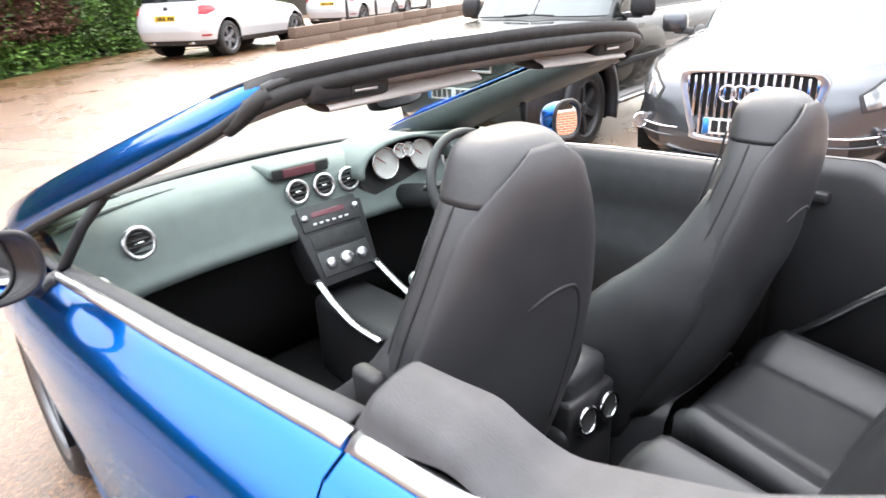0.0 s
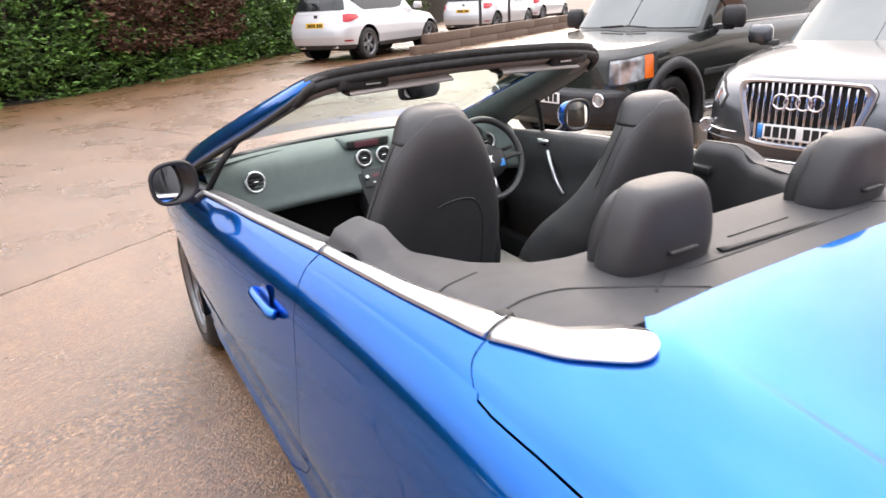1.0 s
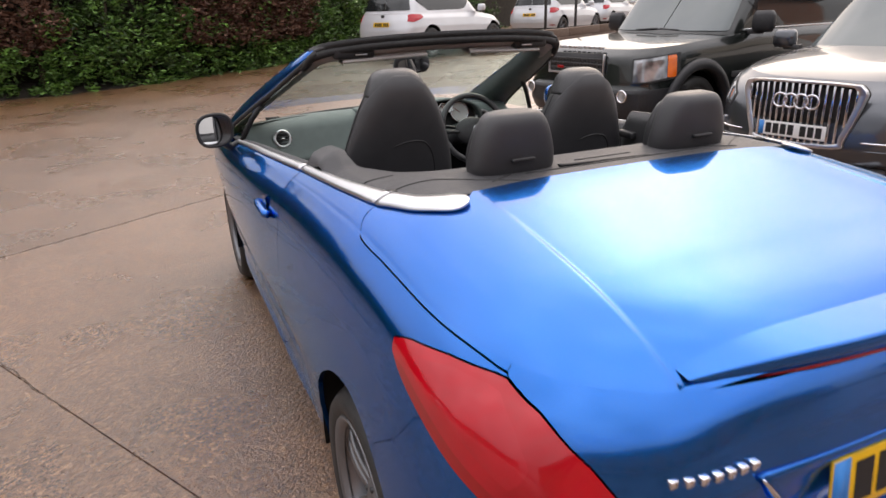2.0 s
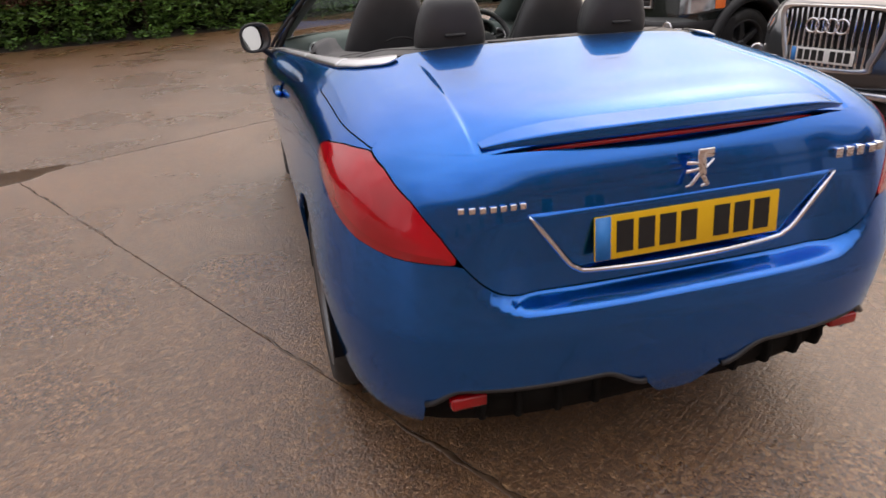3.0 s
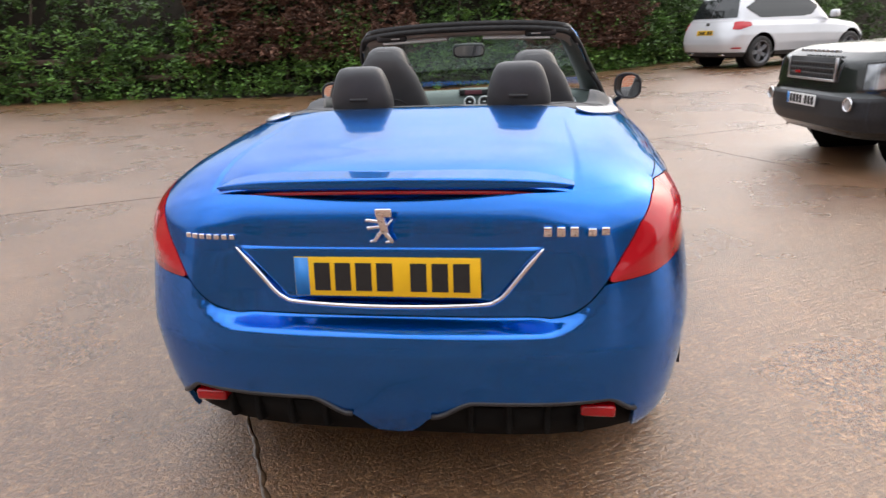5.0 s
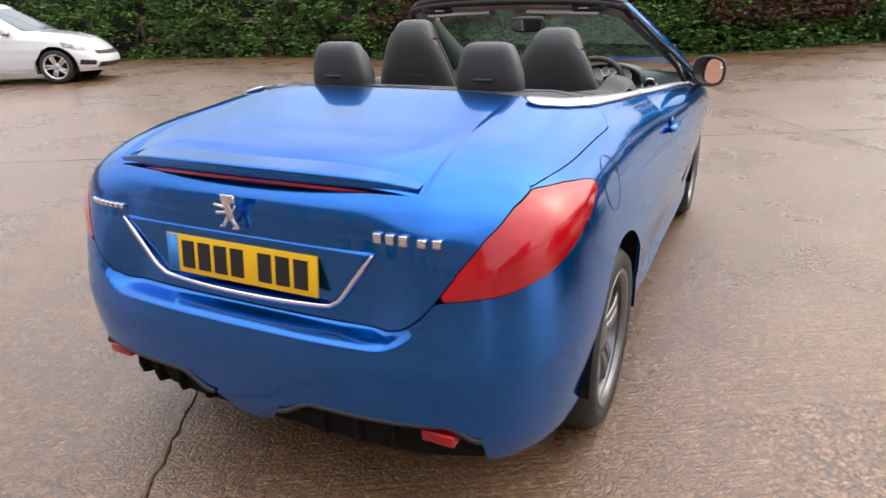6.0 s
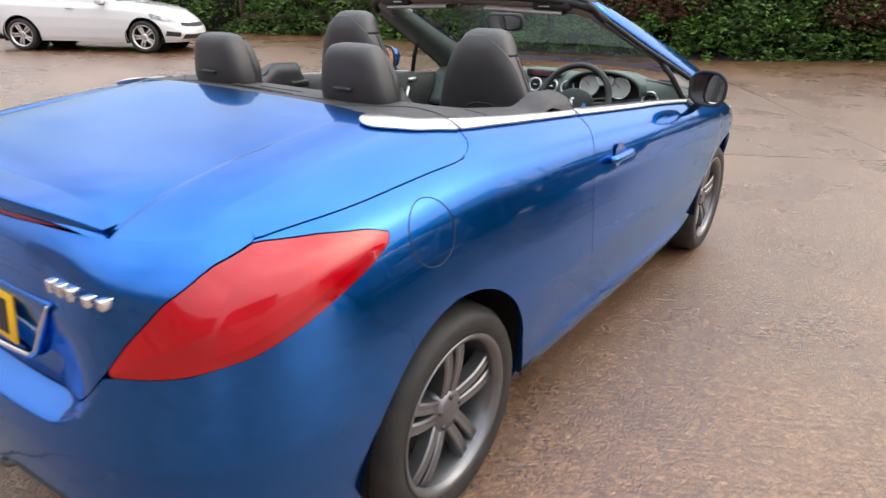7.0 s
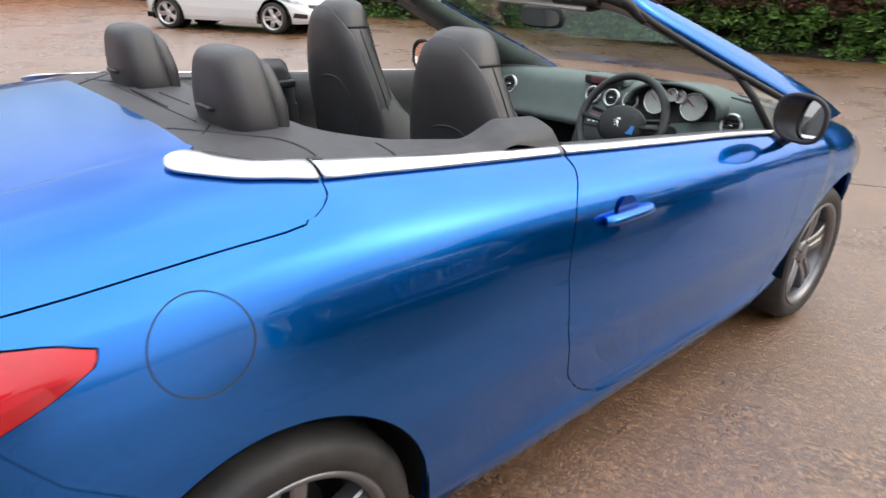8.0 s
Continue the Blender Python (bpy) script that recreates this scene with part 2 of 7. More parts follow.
def sheet(name, rows, material, parent=None, label="", thick=0.0, closed=False, off=-1.0):
    """A skin over rows of points of equal length."""
    n = len(rows[0])
    verts = [p for r in rows for p in r]
    faces = []
    for i in range(len(rows) - 1):
        for j in range(n if closed else n - 1):
            k = (j + 1) % n
            faces.append((i * n + j, i * n + k, (i + 1) * n + k, (i + 1) * n + j))
    ob = raw(name, verts, faces, material, parent, label)
    return thicken(ob, thick, off) if thick else ob


def cut(polys, field):
    """Keeps the part of the polygons in which the field is above 0."""
    out = []
    for poly in polys:
        val = [field(*p) for p in poly]
        if min(val) >= 0:
            out.append(poly)
            continue
        if max(val) <= 0:
            continue
        res = []
        for k in range(len(poly)):
            p, q, a, b = poly[k], poly[(k + 1) % len(poly)], val[k], val[(k + 1) % len(poly)]
            if a >= 0:
                res.append(p)
            if (a > 0 > b) or (a < 0 < b):
                f = a / (a - b)
                res.append((p[0] + (q[0] - p[0]) * f, p[1] + (q[1] - p[1]) * f))
        if len(res) > 2:
            out.append(res)
    return out


def inside(ring, sx=1.0, sy=1.0):
    """Signed distance to a closed outline in the plane, above 0 inside."""
    pts = [(x * sx, y * sy) for x, y in ring]

    def field(u, v):
        u, v = u * sx, v * sy
        best, odd = 1e9, False
        for (ax, ay), (bx, by) in zip(pts, pts[1:] + pts[:1]):
            dx, dy = bx - ax, by - ay
            k = max(0.0, min(1.0, ((u - ax) * dx + (v - ay) * dy) / (dx * dx + dy * dy + 1e-12)))
            d = (u - ax - k * dx) ** 2 + (v - ay - k * dy) ** 2
            best = min(best, d)
            if (ay > v) != (by > v) and u < ax + (v - ay) / (by - ay) * dx:
                odd = not odd
        return math.sqrt(best) if odd else -math.sqrt(best)
    return field


def skin(polys, place, flip=False, store=None, h=(0.002, 0.01), low=-9.0):
    """Polygons in the plane laid on a surface: verts, faces and the surface's own normals."""
    verts, faces, seen, norms = ([], [], {}, []) if store is None else store
    done = set()
    for poly in polys:
        f = []
        for u, v in poly:
            co = place(u, v)
            key = (round(co[0], 4), round(co[1], 4), round(co[2], 4))
            if key not in seen:
                seen[key] = len(verts)
                verts.append(co)
                norms.append(Vector((0, 0, 0)))
            k = seen[key]
            if k not in done:
                done.add(k)
                a = Vector(place(u + h[0], v)) - Vector(place(max(low, u - h[0]), v))
                b = Vector(place(u, v + h[1])) - Vector(place(u, v - h[1]))
                n = a.cross(b).normalized()
                norms[k] += -n if flip else n
            if not f or k != f[-1]:
                f.append(k)
        if len(f) > 1 and f[0] == f[-1]:
            f.pop()
        if len(set(f)) > 2 and len(set(f)) == len(f):
            faces.append(f[::-1] if flip else f)
    return verts, faces, seen, norms


def shell(name, store, material, parent=None, label="", thick=0.012):
    """A panel from skin(), with its edges turned in by its thickness."""
    verts, faces, _, norms = store
    verts, faces, norms = list(verts), list(faces), [n.normalized() if n.length > 0.1 else Vector((0, 0, 1)) for n in norms]
    ways = {}
    for f in faces:
        for a, b in zip(f, f[1:] + f[:1]):
            ways[(a, b)] = ways.get((a, b), 0) + 1
    for a, b in list(ways):
        if (b, a) in ways:
            continue
        p, q = Vector(verts[a]), Vector(verts[b])
        d = q - p
        if d.length < 1e-6:
            continue
        n = d.cross(norms[a] + norms[b]).normalized()
        k = len(verts)
        verts += [q, p, p - norms[a] * thick, q - norms[b] * thick]
        norms += [n, n, n, n]
        faces.append([k, k + 1, k + 2, k + 3])
    ob = raw(name, verts, faces, material, parent, label)
    ob.data.normals_split_custom_set_from_vertices(norms)
    return ob


def grid(us, vs):
    return [[(a, c), (b, c), (b, d), (a, d)] for a, b in zip(us, us[1:]) for c, d in zip(vs, vs[1:])]


def steps(a, b, n):
    return [a + (b - a) * k / n for k in range(n + 1)]


class Skin:
    """The outer skin of a car's flank, tail and nose. c: 0..1 round the tail, 1..2 the flank, 2..3 round the nose; t: 0 sill, 1 belt."""

    def __init__(self, width, rear, nose, belt, yr, yf, z0, pr=0.5, pn=0.75, tweak=None):
        self.width, self.rear, self.nose, self.belt, self.yr, self.yf, self.z0, self.pr, self.pn, self.tweak = width, rear, nose, belt, yr, yf, z0, pr, pn, tweak

    def at(self, c, t):
        c = min(3.0, max(0.0, c))
        w = smooth(self.width, t, 0.02)
        if c <= 1:
            f = c * math.pi / 2
            x = w * math.sin(f) ** self.pr
            y = self.yr - smooth(self.rear, t, 0.02) * max(0.0, math.cos(f)) ** self.pr
        elif c <= 2:
            x, y = w, self.yr + (c - 1) * (self.yf - self.yr)
        else:
            f = (3 - c) * math.pi / 2
            x = w * math.sin(f) ** self.pn
            y = self.yf + smooth(self.nose, t, 0.03) * max(0.0, math.cos(f)) ** self.pn
        z = self.z0 + (smooth(self.belt, y, 0.08) - self.z0) * t
        if self.tweak:
            x, y, z = self.tweak(c, t, x, y, z)
        return x, y, z

    def columns(self, tail=28, flank=50, nose=24):
        k1 = [0.84 * k / tail for k in range(tail + 1)]
        a = [math.asin(k * k) * 2 / math.pi for k in k1]
        cs = a + [1 - v for v in a[::-1]][1:]
        cs += [1 + k / flank for k in range(1, flank + 1)]
        b = [math.asin(0.8 * k / nose) * 2 / math.pi for k in range(nose + 1)]
        n1 = [2 + (k / nose) * 0.5 for k in range(1, nose + 1)]
        n2 = [3 - math.asin(math.sin(math.pi / 4) * (k / nose) ** 1.33) * 2 / math.pi for k in range(nose - 1, -1, -1)]
        return cs + n1 + n2

    def length(self):
        """Table of the way along the skin, by column."""
        tab, s, last = [], 0.0, None
        for c in self.columns():
            p = Vector(self.at(c, 0.6))
            s += (p - last).length if last is not None else 0
            last = p
            tab.append((c, s))
        return tab

    def top(self, x, y, crown):
        """Height of deck or bonnet that closes the skin at the belt."""
        w = smooth(self.width, 1, 0.02)
        u = (abs(x) / w) ** (2 / self.pr if y < self.yr else 4)
        if y < self.yr:
            v = ((self.yr - y) / smooth(self.rear, 1, 0.02)) ** (2 / self.pr)
        elif y > self.yf:
            u = (abs(x) / w) ** (2 / self.pn)
            v = ((y - self.yf) / smooth(self.nose, 1, 0.03)) ** (2 / self.pn)
        else:
            v = 0
        f = max(-0.4, 1 - u - v)
        return smooth(self.belt, y, 0.08) + crown(y) * f * (1.5 - 0.5 * f)

    def edge(self, x, y):
        w = smooth(self.width, 1, 0.02)
        if y < self.yr:
            return 1 - (abs(x) / w) ** (2 / self.pr) - ((self.yr - y) / smooth(self.rear, 1, 0.02)) ** (2 / self.pr)
        if y > self.yf:
            return 1 - (abs(x) / w) ** (2 / self.pn) - ((y - self.yf) / smooth(self.nose, 1, 0.03)) ** (2 / self.pn)
        return 1 - (abs(x) / w) ** 4


# ---- the blue convertible: rear axle at y = 0, nose towards +y ----
# the lid stands back from the bumper behind a narrow ledge that follows its shut line
LEDGE = [(0.0, 0.566), (0.17, 0.572), (0.215, 0.600), (0.253, 0.640), (0.301, 0.702), (0.36, 0.79), (0.45, 0.88), (0.566, 0.95), (0.7, 1.0)]
INSET = [(0.5, 0.063), (0.566, 0.062), (0.66, 0.058), (0.812, 0.021), (0.824, 0.022), (0.88, 0.022), (0.94, 0.014), (1, 0)]


FLARE = [(0.0, 0.0), (0.47, 0.008), (0.87, 0.022), (1.4, 0.068), (1.95, 0.098), (2.35, 0.105)]


def convertible_shape(c, t, x, y, z):
    full = x / max(0.3, smooth(CAR.width, t, 0.02))
    if c < 1:
        foot = interp(LEDGE, c)
        y += smooth(INSET, t, 0.007) * step(foot - 0.040, foot - 0.004, t) * (1 - step(0.38, 0.59, x)) * step(0.3, 0.0, c - 0.5)
    elif c <= 2:
        x *= 1 - 0.02 * step(1.6, 2.6, y) + 0.006 * step(-0.2, 0.5, y) * step(1.6, 0.6, y)
        x += 0.012 * step(0.175, 0.13, t) * step(0.3, 0.8, y) * step(2.28, 2.0, y)
        x -= 0.012 * math.exp(-((t - 0.28) / 0.12) ** 2) * step(0.35, 0.7, y) * step(2.2, 1.8, y)
    else:
        x *= 0.98
    x += full * smooth(FLARE, y, 0.15) * (0.14 + 0.86 * step(0.35, 1.05, t))
    return x, y, z


CAR = Skin(
    width=[(0, 0.80), (0.05, 0.835), (0.12, 0.855), (0.3, 0.877), (0.46, 0.888), (0.54, 0.885), (0.65, 0.876), (0.78, 0.860), (0.87, 0.843), (0.93, 0.823), (0.965, 0.800), (1.0, 0.763), (1.03, 0.727)],
    rear=[(0.0, 0.74), (0.08, 0.80), (0.2, 0.838), (0.35, 0.853), (0.46, 0.857), (0.54, 0.848), (0.65, 0.834), (0.8, 0.813), (0.9, 0.797), (0.96, 0.775), (1.0, 0.741), (1.03, 0.711)],
    nose=[(0.0, 1.05), (0.15, 1.16), (0.4, 1.205), (0.6, 1.18), (0.8, 1.08), (1.0, 0.92)],
    belt=[(-0.9, 0.965), (-0.6, 0.977), (-0.25, 0.993), (0.0, 1.013), (0.2, 1.022), (0.5, 1.014), (0.9, 0.994), (1.5, 0.968), (1.95, 0.938), (2.3, 0.906), (2.8, 0.86), (3.2, 0.79), (3.6, 0.68)],
    yr=0.0, yf=2.35, z0=0.2, tweak=convertible_shape)
LENGTH = CAR.length()


def along(c):
    return interp(LENGTH, c) if c > 0 else 4 * c


def on_skin(ring):
    """Outline given by column and height share; distances come out in metres."""
    f = inside([(along(c), t * 0.78) for c, t in ring])
    return lambda c, t: f(along(c), t * 0.78)


BELT_HALF = [(0.1 * k, CAR.at(1 + 0.1 * k / 2.35, 1.0)[0]) for k in range(24)]


def own(x, y):
    """A place across the car, as a share of the plain half width."""
    return x * (BELT_HALF[0][1] / interp(BELT_HALF, y)) if y > 0 else x


def belt_edge(x, y):
    return CAR.edge(own(x, y), y)


def deck_crown(y):
    return interp([(-0.7, 0.085), (0.0, 0.105), (0.3, 0.108), (0.9, 0.10), (1.9, 0.08), (2.6, 0.080), (3.3, 0.050)], y)


def deck_z(x, y):
    z = CAR.top(own(x, y), y, deck_crown)
    if y < -0.4:   # the deck sweeps up to the lip
        z += 0.026 * (1 - min(1.0, abs(x) / 0.505) ** 6) * step(-0.46, -0.73, y)
    if y < 0.3:   # the panel between the two creases stands a little proud
        xr = 0.495 + 0.025 * step(-0.1, -0.72, y)
        z -= 0.005 * step(xr + 0.008, xr - 0.008, abs(x)) * step(0.0, -0.35, y)
    return z


blue_car = thing("convertible_car", "glossy blue metallic two-door convertible with its roof folded away", "car",
                 Matrix.Translation((0, -0.45, 0)) @ Matrix.Rotation(radians(1.15), 4, "Z") @ Matrix.Translation((0, 0.45, 0)))

LAMP = [(0.301, 0.702), (0.36, 0.788), (0.45, 0.88), (0.566, 0.950), (0.68, 0.982), (0.82, 0.966), (0.91, 0.940), (0.940, 0.915), (0.938, 0.890),
        (0.905, 0.857), (0.834, 0.815), (0.745, 0.772), (0.65, 0.738), (0.484, 0.710)]
LID_LOW = [(-0.2, 0.565), (0.17, 0.572), (0.215, 0.60), (0.253, 0.64), (0.301, 0.702)]
LID = LID_LOW + LAMP[1:5] + [(0.68, 1.2), (-0.2, 1.2)]
DOOR = [(1.375, 1.1), (1.372, 1.0), (1.348, 0.93), (1.332, 0.8), (1.327, 0.7), (1.332, 0.5), (1.355, 0.30), (1.385, 0.20), (1.43, 0.145), (1.53, 0.118), (1.70, 0.112), (1.84, 0.118),
        (1.893, 0.16), (1.905, 0.25), (1.905, 0.5), (1.895, 0.75), (1.875, 1.0), (1.87, 1.1)]
BUMPER_END = [(-0.2, -0.2), (0.9, -0.2), (0.955, 0.3), (0.955, 0.60), (0.90, 0.70), (0.845, 0.822), (0.745, 0.772), (0.65, 0.738), (0.484, 0.71), (0.301, 0.702),
              (0.253, 0.64), (0.215, 0.60), (0.17, 0.572), (-0.2, 0.565)]
GAP = 0.0018
LID_SIDE = [(0.60, 0.999), (0.68, 0.985), (0.74, 0.990), (0.80, 0.992), (0.97, 0.992), (1.02, 0.989), (1.040, 0.989), (1.052, 0.991), (1.059, 0.996), (1.0625, 1.004), (1.0625, 1.2), (0.60, 1.2)]
f_side = on_skin(LID_SIDE)
f_lamp, f_lid, f_door, f_bump = on_skin(LAMP), on_skin(LID), on_skin(DOOR), on_skin(BUMPER_END)
ARCHES = ((-0.02, 0.335, 0.362), (2.615, 0.335, 0.365))


def f_arch(c, t):
    if c < 0.5:
        return 1.0
    x, y, z = CAR.at(c, t)
    return min(math.hypot(y - a, z - b) - r for a, b, r in ARCHES)


def f_insert(c, t):
    """Outside the two dark inserts in the foot of the rear bumper."""
    x, y, z = CAR.at(c, t)
    top = 0.402 - 0.05 * step(0.24, 0.12, x) - 0.055 * step(0.60, 0.69, x)
    foot = z - (0.288 - 0.06 * step(0.55, 0.80, x) - 0.01 * step(0.1, 0.0, x))
    return min(foot, max(z - top, 0.115 - 0.85 * max(0.0, 0.352 - z) - x, x - 0.685) if c < 0.9 else 1.0)


CS, TS = CAR.columns(30, 56, 24), steps(0, 0.44, 18) + steps(0.45, 0.6, 20) + steps(0.62, 0.9, 22) + steps(0.915, 1, 7)
QUADS = grid(CS, TS)
right = lambda c, t: CAR.at(c, t)
left = lambda c, t: (-CAR.at(c, t)[0],) + CAR.at(c, t)[1:]


def panel(name, polys, sides, parent=None, material=PAINT, label="", thick=0.014, top=None):
    store = ([], [], {}, [])
    for s in sides:
        skin(polys, right if s > 0 else left, s < 0, store, low=0.0)
        if top:
            shoulder(s, *top, store)
    return shell(name, store, material, parent or blue_car, label, thick)


# tail: bumper, boot lid
tail_quads = [q for q in QUADS if q[0][0] < 1.0]
bumper_polys = cut(cut(cut(tail_quads, lambda c, t: f_bump(c, t) - (GAP if c < 0.5 else 0.0009)), f_arch), f_insert)
bumper = panel("rear_bumper", bumper_polys, (1, -1))

RECESS = [(-0.42, 0.834), (-0.30, 0.690), (-0.27, 0.676), (0.27, 0.676), (0.30, 0.690), (0.42, 0.834)]
f_recess = inside(RECESS)


def off_recess(c, t):
    x, y, z = CAR.at(c, t)
    return -f_recess(x, z) if c < 0.4 else 1.0


lid_polys = cut(cut(tail_quads, lambda c, t: f_lid(c, t) - GAP), off_recess)
store = ([], [], {}, [])
side_polys = cut(cut([q for q in QUADS if 0.55 < q[0][0] < 1.12], lambda c, t: f_side(c, t) - 0.0012), lambda c, t: -f_lid(c, t))
for s in (1, -1):
    skin(lid_polys, right if s > 0 else left, s < 0, store, low=0.0)
    skin(side_polys, right if s > 0 else left, s < 0, store, low=0.0)


STRIP_OUT = [(-0.055, 0.555), (-0.025, 0.60), (0.06, 0.660), (0.205, 0.708), (0.47, 0.732), (0.87, 0.755), (1.4, 0.806), (1.96, 0.842)]
STRIP_IN = [(0.035, 0.50), (0.045, 0.56), (0.105, 0.622), (0.228, 0.668), (0.487, 0.706), (0.87, 0.734), (1.4, 0.789), (1.96, 0.831)]


def lid_front(x):
    return interp([(0.0, 0.043), (0.485, 0.040), (0.505, 0.046), (0.53, 0.018), (0.553, 0.002), (0.59, 0.018), (0.645, 0.075), (0.69, 0.2), (0.712, 0.2), (0.735, 0.195), (0.750, 0.182), (0.759, 0.164), (0.764, 0.146), (0.9, 0.1)], abs(x))


deck_quads = cut(cut(grid(steps(-0.8, -0.56, 16)[:-1] + steps(-0.56, -0.44, 24)[:-1] + steps(-0.44, 0.44, 60)[:-1] + steps(0.44, 0.56, 24)[:-1] + steps(0.56, 0.8, 16), steps(-0.76, 0.30, 66)), lambda x, y: belt_edge(x, y) + 0.010), lambda x, y: lid_front(x) - y)
skin(deck_quads, lambda x, y: (x, y, deck_z(x, y)), False, store, (0.004, 0.015))
lid = shell("boot_lid", store, PAINT, blue_car)

# plate recess, chrome surround, plate
def lid_y(x, z):
    return CAR.at(math.asin(min(1.0, (abs(x) / 0.87) ** 2)) * 2 / math.pi, (z - 0.2) / 0.768)[1]


rec_rows = []
for z in (0.840, 0.826, 0.80, 0.77, 0.74, 0.71, 0.690, 0.674):
    w = interp([(0.672, 0.275), (0.690, 0.310), (0.84, 0.428)], z)
    rec_rows.append([(x, lid_y(x, z) + 0.0015 + 0.012 * (1 - abs(x / w) ** 6) * step(0.842, 0.81, z), z) for x in steps(-w, w, 32)])
recess = sheet("plate_recess", rec_rows, PAINT, blue_car, thick=0.006, off=-1.0)
rail = [(-0.425, -0.786, 0.838), (-0.372, -0.786, 0.770), (-0.325, -0.786, 0.708), (-0.30, -0.785, 0.688), (-0.265, -0.786, 0.677), (-0.1, -0.797, 0.672), (0.1, -0.797, 0.672), (0.265, -0.786, 0.677),
        (0.30, -0.785, 0.688), (0.325, -0.786, 0.708), (0.372, -0.786, 0.770), (0.425, -0.786, 0.838)]
bm = bmesh.new()
tube(bm, curve(rail, 72), lambda f: 0.0075 * min(1, 0.35 + 12 * min(f, 1 - f)), 8)
part("chrome_surround", bm, CHROME, blue_car, "bright chrome strip round the plate recess")


def number_plate(parent, m, ground, groups=((0, 4), (4.6, 7.6)), blue=True, w=0.52, h=0.111):
    """A plate in the plane x, z of m, with plain bars for its characters."""
    bm = bmesh.new()
    box(bm, -w / 2, w / 2, -0.003, 0.003, -h / 2, h / 2, m)
    plate = soften(part("number_plate", bm, ground, parent), 0.002, 2)
    if blue:
        bm = bmesh.new()
        box(bm, -w / 2 + 0.002, -w / 2 + 0.042, -0.0045, 0, -h / 2 + 0.002, h / 2 - 0.002, m)
        part("country_band", bm, PLATEBLUE, plate)
    x0, pitch = -w / 2 + 0.058, 0.0588
    for a, b in groups:
        k = a
        while k < b - 0.01:
            bm = bmesh.new()
            box(bm, x0 + k * pitch, x0 + k * pitch + 0.045, -0.0045, 0, -0.0395, 0.0395, m)
            part("character_bar", bm, INK, plate, shade=False)
            k += 1
    return plate


number_plate(blue_car, pose(0, -0.789, 0.755, -6, 0, 0), YELLOW)

# high brake lamp and lip spoiler
def lip(x):
    k = min(1.0, abs(x) / 0.505)
    return -0.778 + 0.085 * k ** 2, 1.026 - 0.026 * k ** 2


def spoiler_row(x):
    y, z = lip(x)
    end = 1 - min(1.0, abs(x) / 0.505) ** 6
    zl = z - 0.014 * (1 - end)
    ys = y + 0.10 - 0.07 * min(1.0, abs(x) / 0.505) ** 2
    z0 = deck_z(x, ys) + 0.0004
    rows = [(x, y + (ys - y) * f, zl + (z0 - zl) * f) for f in (1.0, 0.8, 0.6, 0.4, 0.2, 0.07)]
    e = 0.12 + 0.88 * end ** 0.6
    return rows + [(x, y, zl), (x, y - 0.002 * e, zl - 0.005 * e), (x, y - 0.003 * e, zl - 0.016 * e), (x, y + 0.001, zl - 0.030 * e), (x, y + 0.020, zl - 0.036 * e - 0.006 * (1 - e)), (x, y + 0.05, zl - 0.05 * e - 0.02 * (1 - e))]


sheet("lip_spoiler", [spoiler_row(x) for x in steps(-0.505, 0.505, 60)], PAINT, blue_car)
bm = bmesh.new()
tube(bm, [(x, lip(x)[0] + 0.014, lip(x)[1] - 0.040) for x in steps(-0.40, 0.40, 32)], lambda f: 0.0065 * min(1, 0.2 + 6 * min(f, 1 - f)), 8)
part("high_brake_lamp", bm, REDDEEP, blue_car, "thin dark red high brake lamp under the spoiler")


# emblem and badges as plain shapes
def bars(name, dims, material, m, parent, thick=0.006, label=""):
    first = None
    for x0, z0, x1, z1, w in dims:
        bm = bmesh.new()
        a, b = Vector((x0, 0, z0)), Vector((x1, 0, z1))
        d = (b - a)
        ang = math.atan2(d.z, d.x)
        mm = m @ Matrix.Translation((a + b) / 2) @ Matrix.Rotation(-ang, 4, "Y")
        box(bm, -d.length / 2 - w / 2, d.length / 2 + w / 2, -thick, 0, -w / 2, w / 2, mm)
        ob = soften(part(name if first is None else "emblem_limb", bm, material, parent if first is None else first, label if first is None else ""), 0.003, 2)
        first = first or ob
    return first


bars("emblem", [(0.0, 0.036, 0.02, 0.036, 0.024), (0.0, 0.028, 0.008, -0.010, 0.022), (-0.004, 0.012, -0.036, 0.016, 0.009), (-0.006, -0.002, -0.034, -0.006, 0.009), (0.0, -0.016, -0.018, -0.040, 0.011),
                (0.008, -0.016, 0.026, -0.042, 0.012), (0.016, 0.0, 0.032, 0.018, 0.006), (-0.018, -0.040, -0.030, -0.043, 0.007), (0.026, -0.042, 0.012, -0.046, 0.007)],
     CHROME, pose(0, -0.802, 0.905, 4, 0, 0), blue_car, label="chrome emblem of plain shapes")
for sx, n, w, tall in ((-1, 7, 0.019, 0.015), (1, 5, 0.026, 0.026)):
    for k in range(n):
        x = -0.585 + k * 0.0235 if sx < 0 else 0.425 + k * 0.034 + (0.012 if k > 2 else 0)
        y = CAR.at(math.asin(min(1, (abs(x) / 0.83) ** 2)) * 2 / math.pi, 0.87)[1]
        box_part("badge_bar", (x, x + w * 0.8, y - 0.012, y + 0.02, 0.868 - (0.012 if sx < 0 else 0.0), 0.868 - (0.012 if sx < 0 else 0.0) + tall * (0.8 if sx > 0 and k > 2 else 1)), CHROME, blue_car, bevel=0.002)

